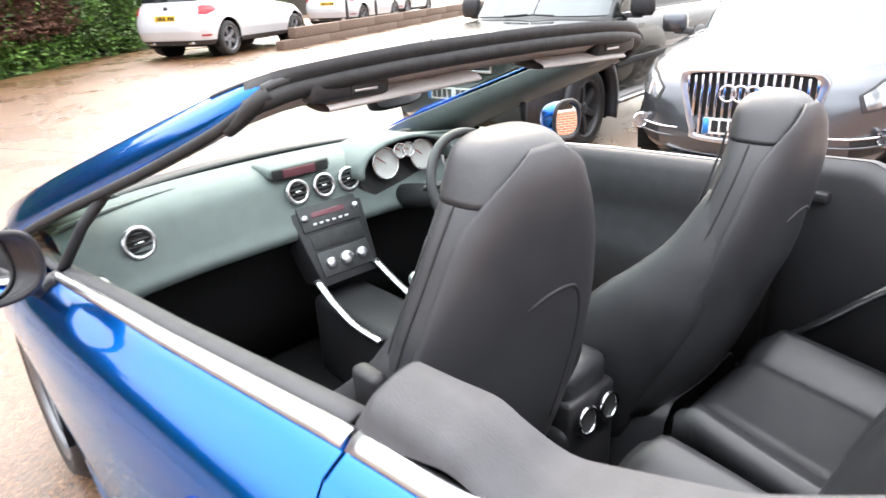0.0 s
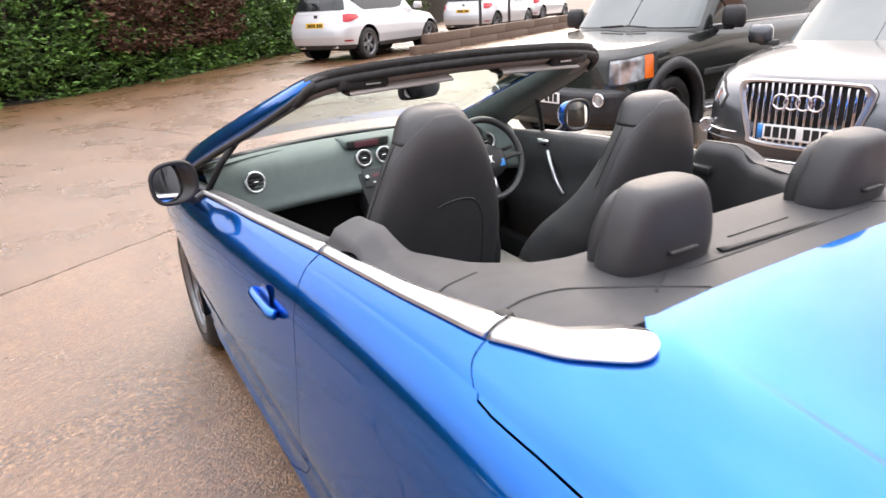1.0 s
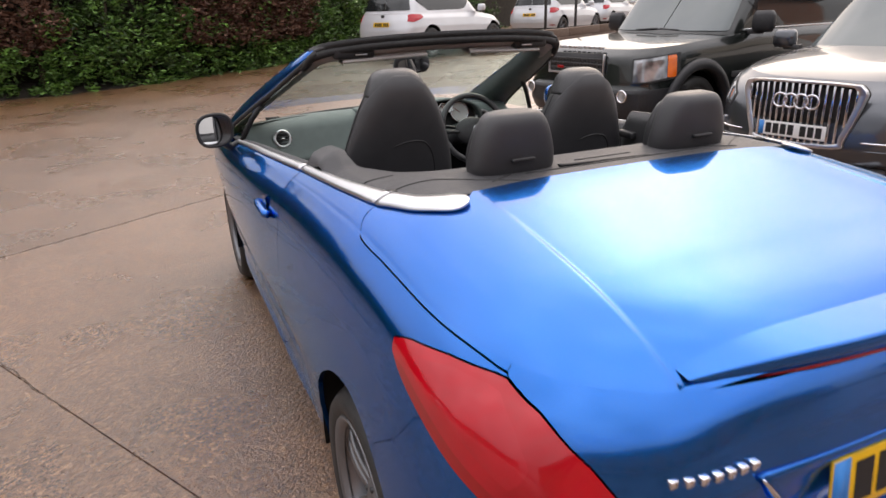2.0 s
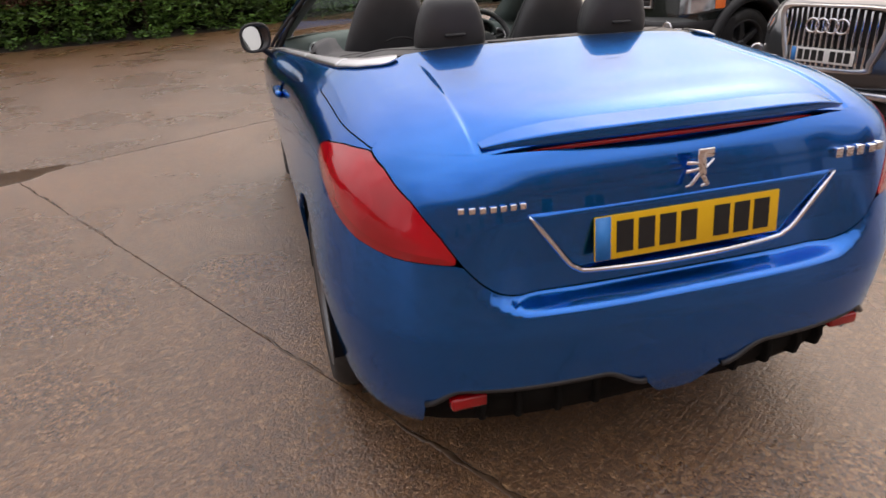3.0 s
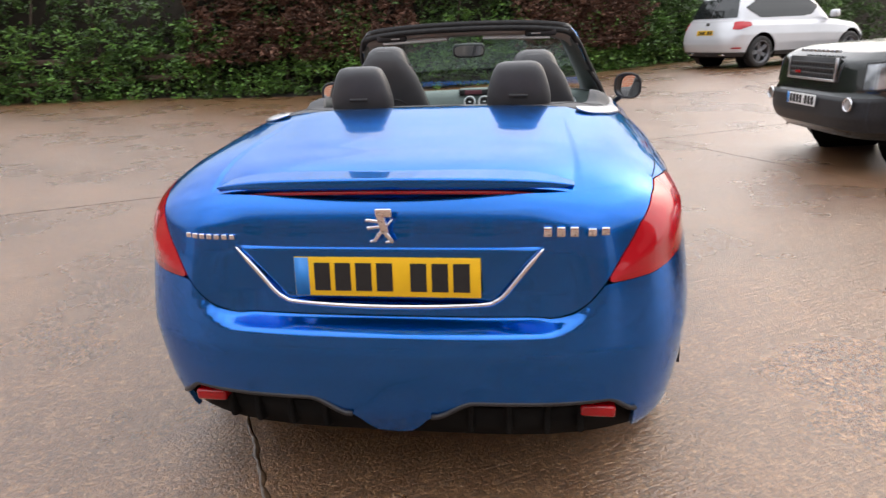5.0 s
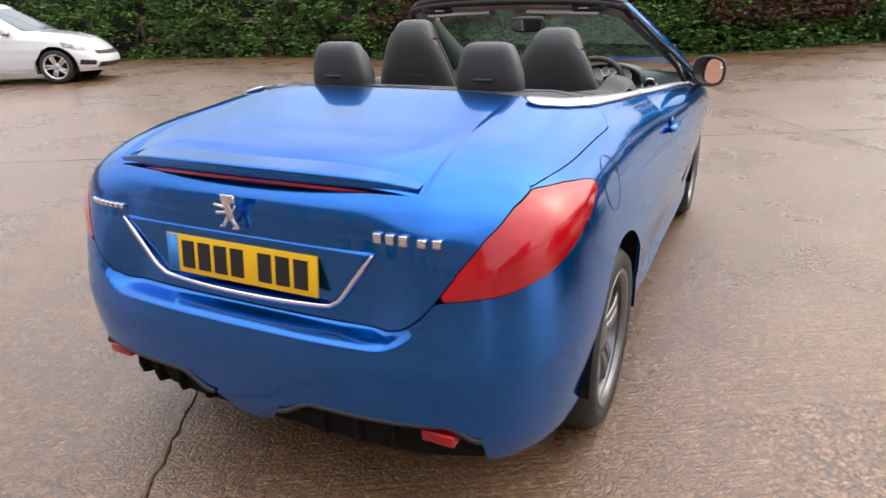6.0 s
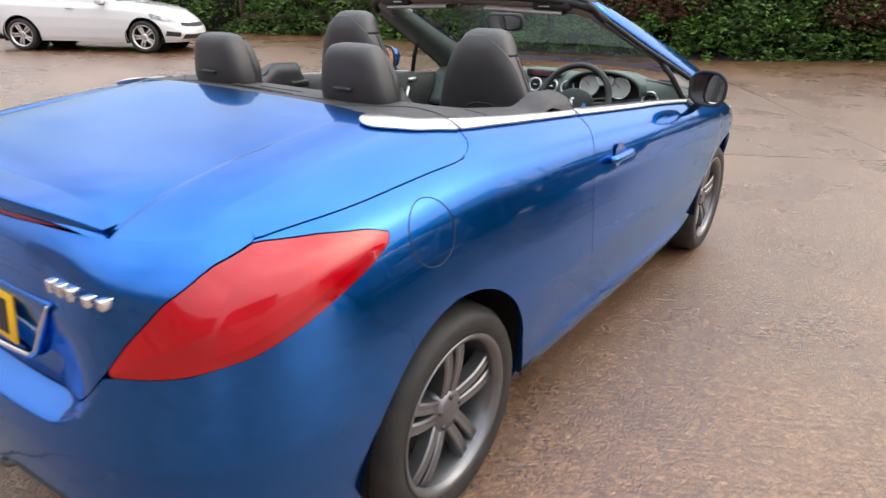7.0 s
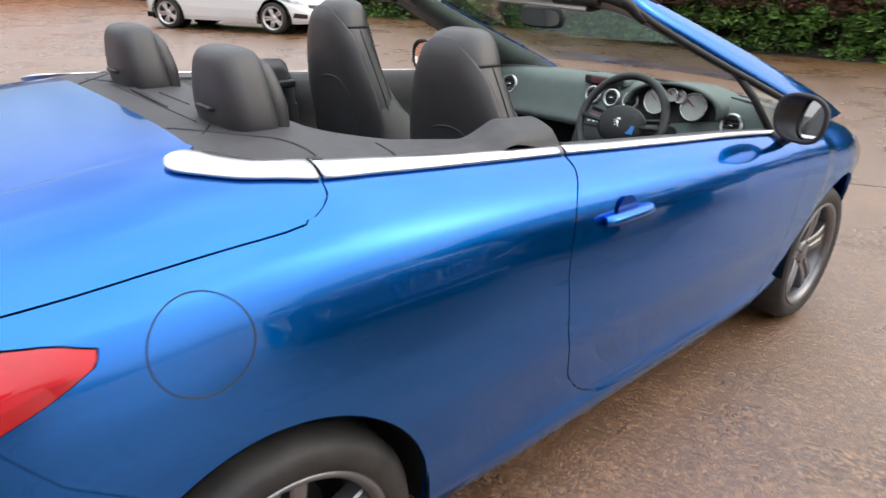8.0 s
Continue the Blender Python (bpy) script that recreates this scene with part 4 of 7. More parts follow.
def front_seat(x, dy, dz):
    rows = [(0.36, x, 1.18 + dy, 0.225, 0.075), (0.50, x, 1.135 + dy, 0.235, 0.085), (0.65, x, 1.08 + dy, 0.240, 0.088), (0.80, x, 1.03 + dy, 0.236, 0.085), (0.93, x, 0.99 + dy, 0.220, 0.082), (1.02, x, 0.968 + dy, 0.203, 0.080),
            (1.10, x, 0.950 + dy, 0.177, 0.078), (1.17, x, 0.938 + dy, 0.150, 0.076), (1.21, x, 0.934 + dy, 0.131, 0.075), (1.24, x, 0.933 + dy, 0.114, 0.074)]
    rows = [(z + (dz if z > 0.9 else 0), *r) for z, *r in rows]
    seat = closed_loft("front_seat", fine(rows, 26), LEATHER, blue_car, "black leather bucket seat with a built-in headrest", 40, 2.8)
    head = [(1.230, x, 0.9335 + dy, 0.1205, 0.0748), (1.255, x, 0.936 + dy, 0.1105, 0.0745), (1.278, x, 0.939 + dy, 0.100, 0.070), (1.298, x, 0.942 + dy, 0.088, 0.061), (1.313, x, 0.944 + dy, 0.069, 0.047), (1.321, x, 0.945 + dy, 0.046, 0.028)]
    closed_loft("headrest", fine([(z + dz, *r) for z, *r in head], 14), LEATHER, seat, "", 40, 2.8)
    # hard back shell, proud of the leather: a shield whose rounded top reaches up the back of the headrest
    shell = []
    for z, cx, cy, w, d in fine(rows, 26)[3:24] + fine([(z + dz, *r) for z, *r in head], 14)[2:9]:
        inset = 0.20 + 0.95 * max(0.0, (z - dz - 1.16) / 0.125) ** 2.4
        ring = []
        for k in range(25):
            a = math.pi + inset + (math.pi - 2 * inset) * k / 24
            ca, sa = math.cos(a), math.sin(a)
            ring.append((cx + (w + 0.002) * math.copysign(abs(ca) ** 0.70, ca), cy + (d + 0.003) * math.copysign(abs(sa) ** 0.70, sa), z))
        shell.append(ring)
    sheet("back_shell", shell, SEATBACK, seat, thick=0.009, off=1.0)
    bm = bmesh.new()
    table = fine(rows, 26)
    tab_y, tab_w, tab_d = ([(r[0], r[k]) for r in table] for k in (2, 3, 4))

    def on_back(u, z):
        """A place on the hard back, u metres beside its middle."""
        return x + u, interp(tab_y, z) - (interp(tab_d, z) + 0.011) * max(0.0, 1 - (abs(u) / interp(tab_w, z)) ** 2.857) ** 0.35, z
    tube(bm, [on_back(q.x, q.y + dz) for q in curve([(-0.045, 1.048, 0), (0.0, 1.062, 0), (0.05, 1.064, 0), (0.09, 1.048, 0), (0.118, 1.0, 0), (0.132, 0.92, 0), (0.138, 0.82, 0), (0.138, 0.72, 0)], 44)], lambda f: 0.0042 * min(1, 0.3 + 8 * f), 6)
    part("pocket_edge", bm, RUBBER, seat)
    for q in (-1, 1):
        bolster = [(0.42, x + q * 0.215, 1.24 + dy, 0.042, 0.12), (0.55, x + q * 0.227, 1.215 + dy, 0.047, 0.145), (0.70, x + q * 0.230, 1.155 + dy, 0.048, 0.150), (0.82, x + q * 0.220, 1.085 + dy, 0.044, 0.130), (0.90, x + q * 0.203, 1.035 + dy, 0.038, 0.095),
                   (0.98, x + q * 0.180, 0.99 + dy, 0.032, 0.068), (1.10, x + q * 0.138, 0.952 + dy, 0.022, 0.045)]
        closed_loft("side_bolster", fine(bolster, 22), LEATHER, seat, "", 20, 2.2)
        bm = bmesh.new()
        tube(bm, [(cx + q * (w * 0.62), cy + d + 0.001, z) for z, cx, cy, w, d in fine(rows, 26)[4:]], 0.003, 6)
        part("seat_seam", bm, RUBBER, seat)
        # two seams up the side of the backrest, beside the hard shell, over the headrest's flank
        for share, first, last in ((0.06, 3, 25), (0.50, 10, 21)):
            bm = bmesh.new()
            tube(bm, [(cx + q * w * (1 - abs(share) ** 2.8) ** (1 / 2.8), cy + share * d, z) for z, cx, cy, w, d in fine(rows, 26)[first:last]], 0.0028, 6)
            part("seat_seam", bm, RUBBER, seat)
    cushion = [(1.02, 0.215), (1.10, 0.24), (1.30, 0.25), (1.48, 0.25), (1.55, 0.235), (1.585, 0.20)]
    rws = []
    for y, w in [(p.x, p.y) for p in curve([(a, b, 0) for a, b in cushion], 18)]:
        rws.append([(x + w * u, y + dy, 0.30 + (0.235 + 0.035 * abs(u) ** 2 + 0.03 * step(1.3, 1.5, y) - 0.09 * step(1.48, 1.59, y)) * (1 - abs(u) ** 8) ** 0.5) for u in steps(-1, 1, 20)])
    sheet("seat_cushion", rws, LEATHER, seat)
    box_part("recline_knob", (x - 0.265 if x < 0 else x + 0.235, x - 0.235 if x < 0 else x + 0.265, 0.99, 1.05, 0.92, 1.0), PLASTIC, seat, bevel=0.01)
    return seat


front_seat(-0.364, 0.02, 0.008)
front_seat(0.380, -0.075, -0.03)

bench = box_part("rear_bench", (-0.56, 0.56, 0.60, 0.98, 0.28, 0.40), CARPET, blue_car)
for s in (-1, 1):
    x0 = s * 0.29
    rws = []
    for v in steps(0, 1, 16):
        y, z = 0.372 + 0.15 * v, 1.035 - 0.46 * v
        rws.append([(x0 + (0.20 + 0.065 * v) * u, y + 0.035 - 0.03 * (1 - abs(u) ** 4) - 0.02 * math.cos(u * 2.4) + 0.02 * math.sin(v * 3) + 0.006 * math.cos(9 * u), z) for u in steps(-1, 1, 24)])
    sheet("rear_backrest", rws, LEATHER, bench, "black leather rear backrest", thick=0.03)
    rws = []
    for v in steps(0, 1, 18):
        y = 0.53 + 0.36 * v
        rws.append([(x0 + 0.268 * u * (1 - 0.10 * v * v), y - 0.03 * u * u * v, 0.565 + 0.045 * abs(u) ** 2 + 0.022 * step(0.5, 0.8, abs(u)) - 0.05 * step(0.85, 1, v) + 0.06 * v - 0.14 * step(0.93, 1.05, abs(u)) - 0.01 * math.exp(-((abs(u) - 0.55) / 0.05) ** 2)) for u in steps(-1, 1, 30)])
    sheet("rear_cushion", rws, LEATHER, bench, "black leather rear seat cushion with seams", thick=0.04)
    head = [(1.085, s * 0.315, 0.240, 0.128, 0.060), (1.11, s * 0.315, 0.236, 0.140, 0.066), (1.15, s * 0.315, 0.230, 0.137, 0.066), (1.20, s * 0.315, 0.226, 0.121, 0.062), (1.235, s * 0.315, 0.225, 0.104, 0.056), (1.253, s * 0.315, 0.226, 0.086, 0.044), (1.260, s * 0.315, 0.227, 0.058, 0.025)]
    head = [(z + 0.008 * step(1.10, 1.20, z), x + 0.013, y - 0.018, w * 0.89, d * 0.92) for z, x, y, w, d in head]
    hr = closed_loft("headrest", fine(head, 24), SEATBACK, bench, "dark grey moulded rear headrest", 44, 3.2)
    box_part("headrest_mark", (s * 0.315 - 0.023, s * 0.315 + 0.049, 0.140, 0.157, 1.138, 1.149), PLASTIC, hr, bevel=0.004)
    pad = [(1.09, s * 0.315, 0.305, 0.115, 0.030), (1.15, s * 0.315, 0.297, 0.118, 0.032), (1.21, s * 0.315, 0.283, 0.098, 0.028), (1.235, s * 0.315, 0.276, 0.075, 0.018)]
    pad = [(z + 0.008 * step(1.10, 1.20, z), x + 0.013, y - 0.024, w * 0.89, d) for z, x, y, w, d in pad]
    closed_loft("headrest_pad", fine(pad, 12), LEATHER, hr, "", 24, 3)
    box_part("headrest_base", (s * 0.315 - 0.087, s * 0.315 + 0.113, 0.172, 0.285, 1.06, 1.095), RUBBER, hr)


# ---- dashboard ----
def dash_rows(profile):
    rows = []
    for x in steps(-0.78, 0.78, 60):
        bow = 0.10 * (x / 0.73) ** 2
        rows.append([(x, y - (bow if y > 2.3 else bow * 0.35), z - 0.02 * (x / 0.73) ** 4) for y, z in profile])
    return rows


top_face = [(p.x, p.y) for p in curve([(2.56, 0.955, 0), (2.44, 0.985, 0), (2.32, 1.0, 0), (2.24, 0.995, 0), (2.185, 0.965, 0), (2.155, 0.91, 0), (2.125, 0.84, 0), (2.105, 0.80, 0), (2.115, 0.775, 0)], 34)]
dash = sheet("dashboard", dash_rows(top_face), DASH, blue_car, "grey-green soft dashboard with round chrome-ringed vents", thick=0.01)
sheet("dash_foot", dash_rows([(2.118, 0.776), (2.16, 0.755), (2.22, 0.66), (2.28, 0.50), (2.30, 0.30)]), CARPET, blue_car, thick=0.01)


def vent(x, z, y, r, tilt=-14, turn=0):
    m = pose(x, y, z, 90 + tilt, 0, turn)
    bm = bmesh.new()
    tube(bm, [m @ Vector((r * math.cos(2 * math.pi * k / 32), r * math.sin(2 * math.pi * k / 32), 0.005)) for k in range(32)], 0.0075, 8, closed=True)
    ring = part("air_vent", bm, SATIN, dash, "round air vent with a chrome ring")
    bm = bmesh.new()
    disc(bm, r, m @ Matrix.Translation((0, 0, 0.004)))
    part("vent_back", bm, RUBBER, ring)
    for k in range(4):
        bm = bmesh.new()
        h = -r * 0.62 + k * r * 0.41
        half = math.sqrt(max(0, r * r - h * h)) * 0.95
        box(bm, -half, half, h - 0.0035, h + 0.0035, 0.005, 0.009, m)
        part("vent_slat", bm, PLASTIC, ring)
    bm = bmesh.new()
    box(bm, -r * 0.30, r * 0.30, -0.003, 0.003, 0.008, 0.012, m)
    part("vent_tab", bm, CHROME, ring)


vent(-0.592, 0.905, 2.135, 0.042, -14, 8)
vent(0.60, 0.905, 2.135, 0.042, -14, -8)
for x in (-0.075, 0.026, 0.126):
    vent(x, 0.925, 2.150, 0.036)
for s in (-1, 1):
    for k in range(5):
        box_part("demist_slot", (s * 0.585 + 0.016 * k - 0.037, s * 0.585 + 0.016 * k - 0.027, 2.385, 2.425, 0.955, 0.983), RUBBER, dash, bevel=0)
# display hood
box_part("display_hood", (-0.155, 0.075, 2.17, 2.30, 0.975, 1.012), DASH, dash, bevel=0.012)
box_part("display_recess", (-0.145, 0.062, 2.1640, 2.176, 0.972, 1.008), RUBBER, dash, bevel=0.004)
box_part("display", (-0.110, 0.010, 2.1600, 2.168, 0.976, 1.004), SCREEN, dash, bevel=0.002)
# instrument hood, dials
hood = []
for v in steps(0, 1, 8):
    y = 2.075 + 0.24 * v
    hood.append([(0.352 + 0.205 * math.cos(a), y + 0.02 * math.sin(a), 0.925 + (0.105 - 0.02 * v) * math.sin(a) ** 0.8) for a in steps(0.0, math.pi, 24)])
cluster = sheet("instrument_hood", hood, DASH, blue_car, thick=0.012)
bm = bmesh.new()
disc(bm, 0.21, pose(0.352, 2.142, 0.925, 78) @ Matrix.Diagonal((0.95, 0.5, 1, 1)))
part("dial_backing", bm, RUBBER, cluster)
for x, r, z in ((0.268, 0.055, 0.955), (0.438, 0.055, 0.955), (0.335, 0.026, 0.987), (0.375, 0.025, 0.985)):
    m = pose(x, 2.118, z, 78)
    bm = bmesh.new()
    disc(bm, r, m)
    d = part("dial", bm, DIAL, cluster, "white-faced dial")
    bm = bmesh.new()
    tube(bm, [m @ Vector((r * math.cos(2 * math.pi * k / 28), r * math.sin(2 * math.pi * k / 28), 0.003)) for k in range(28)], 0.0045, 6, closed=True)
    part("dial_ring", bm, CHROME, d)
    bm = bmesh.new()
    box(bm, -0.0015, 0.0015, 0, r * 0.8, 0.002, 0.004, m @ Matrix.Rotation(0.9, 4, "Z"))
    part("needle", bm, REDDEEP, d)

# centre console with radio and heater panel
panel_m = pose(0.016, 2.085, 0.77, 62, 0, 0)
bm = bmesh.new()
v4 = [panel_m @ Vector(p) for p in ((-0.145, 0.135, 0), (0.145, 0.135, 0), (0.115, -0.16, 0.0), (-0.115, -0.16, 0.0))]
lo = [p + Vector((0, 0.12, -0.02)) for p in v4]
vs = [bm.verts.new(p) for p in v4 + lo]
bm.faces.new(vs[:4])
for k in range(4):
    bm.faces.new((vs[k], vs[4 + k], vs[4 + (k + 1) % 4], vs[(k + 1) % 4]))
bmesh.ops.recalc_face_normals(bm, faces=bm.faces)
stack = soften(part("radio_console", bm, PLASTIC, blue_car, "black centre stack with radio and heater knobs"), 0.006, 2)
for nm, d, mat in (("radio", (-0.115, 0.115, 0.03, 0.115, 0, 0.006), ALLOYDARK), ("storage_slot", (-0.10, 0.10, -0.035, 0.018, 0, 0.003), RUBBER), ("heater_panel", (-0.10, 0.10, -0.13, -0.045, 0, 0.005), ALLOYDARK)):
    box_part(nm, d, mat, stack, bevel=0.002, m=panel_m)
for k in range(6):
    box_part("radio_button", (-0.075 + 0.025 * k, -0.061 + 0.025 * k, 0.046, 0.053, 0.004, 0.009), SATIN, stack, bevel=0.001, m=panel_m)
box_part("radio_display", (-0.07, 0.06, 0.072, 0.090, 0.004, 0.008), SCREEN, stack, bevel=0.001, m=panel_m)
for x, r in ((-0.062, 0.019), (0.0, 0.024), (0.062, 0.019), (-0.10, 0.012), (0.10, 0.012)):
    bm = bmesh.new()
    yy = -0.088 if r > 0.015 else 0.075
    lathe(bm, [(0.0005, 0.020), (r * 0.7, 0.020), (r, 0.016), (r, 0.0)], 24, panel_m @ Matrix.Translation((x, yy, 0)) @ Matrix.Rotation(-math.pi / 2, 4, "Y"))
    part("knob", bm, SATIN, stack)
tunnel = box_part("centre_console", (-0.105, 0.105, 1.03, 2.10, 0.28, 0.58), PLASTIC, blue_car, "black centre console between the seats", bevel=0.03)
for s in (-1, 1):
    bm = bmesh.new()
    tube(bm, curve([(s * 0.118, 2.02, 0.66), (s * 0.122, 1.93, 0.615), (s * 0.122, 1.82, 0.575), (s * 0.115, 1.70, 0.56)], 16), 0.014, 8, flat=0.5)
    part("console_strip", bm, SATIN, tunnel)
    bm = bmesh.new()
    m = pose(s * 0.042, 1.020, 0.595, 84)
    tube(bm, [m @ Vector((0.032 * math.cos(2 * math.pi * k / 24), 0.032 * math.sin(2 * math.pi * k / 24), 0.006)) for k in range(24)], 0.006, 8, closed=True)
    part("rear_vent_ring", bm, CHROME, tunnel)
    bm = bmesh.new()
    disc(bm, 0.031, m @ Matrix.Translation((0, 0, 0.004)))
    part("rear_vent", bm, RUBBER, tunnel)
box_part("console_end", (-0.088, 0.088, 1.03, 1.16, 0.50, 0.645), PLASTIC, tunnel, bevel=0.012)
box_part("armrest", (-0.085, 0.085, 1.045, 1.34, 0.62, 0.715), LEATHER, tunnel, bevel=0.03)
bm = bmesh.new()
tube(bm, [(0, 1.66, 0.56), (0, 1.655, 0.66), (0, 1.65, 0.72)], lambda f: 0.03 - 0.018 * f, 12)
part("gear_lever", bm, LEATHER, tunnel)
bm = bmesh.new()
bmesh.ops.create_uvsphere(bm, u_segments=16, v_segments=10, radius=0.026, matrix=pose(0, 1.65, 0.74))
part("gear_knob", bm, SATIN, tunnel)

# steering wheel
sm = pose(0.345, 1.745, 0.925, 66, 0, 0)
bm = bmesh.new()
tube(bm, [sm @ Vector((0.178 * math.cos(2 * math.pi * k / 56), 0.178 * math.sin(2 * math.pi * k / 56), 0)) for k in range(56)], 0.0155, 12, closed=True)
steer = part("steering_wheel", bm, LEATHER, blue_car, "black leather steering wheel with an emblem on its hub")
bm = bmesh.new()
bmesh.ops.create_uvsphere(bm, u_segments=28, v_segments=14, radius=1, matrix=sm @ Matrix.Translation((0, -0.012, -0.012)) @ Matrix.Diagonal((0.105, 0.078, 0.035, 1)))
part("hub", bm, PLASTIC, steer)
for q in (-1, 1):
    bm = bmesh.new()
    tube(bm, [sm @ Vector(p) for p in ((q * 0.07, -0.01, -0.01), (q * 0.12, -0.004, -0.006), (q * 0.172, 0.0, 0.0))], 0.020, 10, flat=0.5)
    part("spoke", bm, PLASTIC, steer)
bm = bmesh.new()
tube(bm, [sm @ Vector(p) for p in ((0, -0.06, -0.01), (0, -0.12, -0.006), (0, -0.172, 0.0))], 0.024, 10, flat=0.45)
part("spoke", bm, SATIN, steer)
bars("hub_emblem", [(0, 0.012, 0.006, 0.012, 0.010), (0, 0.008, 0.003, -0.006, 0.010), (-0.002, 0.004, -0.014, 0.006, 0.004), (0.002, -0.008, -0.008, -0.017, 0.005), (0.004, -0.008, 0.011, -0.017, 0.005), (-0.003, -0.002, -0.013, -0.003, 0.004)],
     CHROME, sm @ pose(0, -0.008, 0.022, -90, 0, 0), steer, 0.003)
box_part("wheel_sticker", (0.045, 0.075, -0.045, -0.012, 0.012, 0.0165), PLATEBLUE, steer, bevel=0.001, m=sm)
for q in (-1, 1):
    bm = bmesh.new()
    tube(bm, [(0.345 + q * 0.05, 1.83, 0.92), (0.345 + q * 0.17, 1.80, 0.945)], 0.009, 8)
    part("stalk", bm, PLASTIC, steer)
bm = bmesh.new()
tube(bm, [(0.345, 1.76, 0.92), (0.345, 1.95, 0.85), (0.345, 2.2, 0.80)], 0.045, 14)
part("steering_column", bm, PLASTIC, steer)

# door cards and floor
for s in (1, -1):
    rows = []
    for y in steps(0.90, 2.22, 30):
        xi = interp(STRIP_IN, y)
        b = deck_z(xi, y)
        rows.append([(s * (xi - 0.001), y, b + 0.002), (s * (xi - 0.022), y, b + 0.010), (s * (xi - 0.045), y, b + 0.002), (s * (xi - 0.062), y, b - 0.03), (s * (xi - 0.066), y, b - 0.10), (s * (xi - 0.055), y, b - 0.15), (s * (xi - 0.03), y, b - 0.22),
                     (s * (xi - 0.075), y, b - 0.30), (s * (xi - 0.06), y, b - 0.36), (s * (xi - 0.03), y, 0.30)])
    card = sheet("door_card", rows if s < 0 else [r[::-1] for r in rows], TRIM, blue_car, "grey soft door lining", thick=0.008)
    bm = bmesh.new()
    tube(bm, curve([(s * 0.755, 1.83, 0.885), (s * 0.740, 1.79, 0.83), (s * 0.735, 1.74, 0.755), (s * 0.748, 1.70, 0.69)], 18), 0.012, 8)
    part("grab_handle", bm, SATIN, card, "satin aluminium grab handle")
    box_part("door_lever", (s * 0.758 - 0.012, s * 0.758 + 0.012, 1.83, 1.91, 0.905, 0.935), CHROME, card, bevel=0.008)
    bm = bmesh.new()
    tube(bm, curve([(s * 0.585, 0.56, 0.90), (s * 0.580, 0.66, 0.80), (s * 0.585, 0.76, 0.69), (s * 0.595, 0.83, 0.62)], 18), 0.016, 8, flat=0.6)
    part("side_trim_strip", bm, SATIN, blue_car, "curved satin aluminium strip on the rear side lining")
    box_part("belt_guide", (s * 0.625 - 0.02, s * 0.625 + 0.02, 0.80, 0.90, 0.99, 1.02), PLASTIC, blue_car, bevel=0.008)
box_part("cabin_floor", (-0.70, 0.70, 0.40, 2.30, 0.242, 0.285), CARPET, blue_car)
for s in (1, -1):
    box_part("sill_trim", (min(s * 0.655, s * 0.715), max(s * 0.655, s * 0.715), 0.84, 2.28, 0.26, 0.42), CARPET, blue_car, bevel=0.015)
    box_part("pillar_foot_trim", (min(s * 0.64, s * 0.712), max(s * 0.64, s * 0.712), 0.80, 0.93, 0.26, 0.93), SEATBACK, blue_car, bevel=0.02)


# ---- windscreen and its frame ----
PILLAR_UP = [(0.80, 2.70, 0.925), (0.778, 2.52, 1.000), (0.730, 2.21, 1.110), (0.666, 1.82, 1.240), (0.602, 1.50, 1.346), (0.562, 1.352, 1.392), (0.50, 1.30, 1.410), (0.30, 1.262, 1.426), (0.0, 1.25, 1.432)]
PILLAR_LOW = [(0.850, 2.33, 0.925), (0.820, 2.22, 0.985), (0.764, 2.00, 1.075), (0.686, 1.68, 1.196), (0.624, 1.43, 1.298), (0.577, 1.345, 1.350), (0.50, 1.315, 1.375), (0.30, 1.278, 1.392), (0.0, 1.266, 1.398)]
GLASS_EDGE = [(0.725, 2.68, 0.940), (0.705, 2.54, 0.995), (0.66, 2.24, 1.098), (0.598, 1.86, 1.225), (0.542, 1.57, 1.322), (0.505, 1.44, 1.356), (0.44, 1.395, 1.370), (0.27, 1.36, 1.388), (0.0, 1.348, 1.394)]


def both(points, n):
    """A curve up the right side, over the header and down the left."""
    p = [Vector(q) for q in points]
    q = p + [Vector((-v.x, v.y, v.z)) for v in p[-2::-1]]
    return curve(q, n)


NP = 121
up, low, ge = both(PILLAR_UP, NP), both(PILLAR_LOW, NP), both(GLASS_EDGE, NP)
mid_out = [(a + b) / 2 + Vector((math.copysign(0.008, a.x) if abs(a.x) > 0.4 else 0, -0.002, 0.004)) for a, b in zip(up, low)]
frame_rows = [list(ge), [(g * 0.35 + u * 0.65) + Vector((0, 0, 0.010)) for g, u in zip(ge, up)], list(up), mid_out, list(low)]
cols = list(zip(*frame_rows))
screen_frame = sheet("windscreen_frame", [list(c) for c in cols], PAINT, blue_car, "blue windscreen frame with raked pillars", thick=0.004)
# black seal along the lower edge, over the header
bm = bmesh.new()
tube(bm, [p + Vector((0, -0.008 if abs(p.x) < 0.56 else 0, 0.004)) for p in low], lambda f: 0.017 if 0.3 < f < 0.7 else 0.010, 10)
part("roof_seal", bm, RUBBER, screen_frame, "black rubber seal")
bm = bmesh.new()
tube(bm, [p + Vector((0, -0.012, 0.026)) for p in low if abs(p.x) < 0.57], 0.008, 8)
part("seal_rib", bm, GREYRUBBER, screen_frame, "dull grey upper rib of the seal")
hdr0 = [(u, l, g) for u, l, g in zip(up, low, ge) if abs(u.x) < 0.575]
sheet("header_back", [[l + Vector((0, -0.004, 0.0)), (l * 0.5 + u * 0.5) + Vector((0, -0.010, 0.008)), u + Vector((0, -0.004, 0.006))] for u, l, g in hdr0], RUBBER, screen_frame, thick=0.004, off=1.0)
hdr = [(u, l, g) for u, l, g in zip(up, low, ge) if abs(u.x) < 0.60]
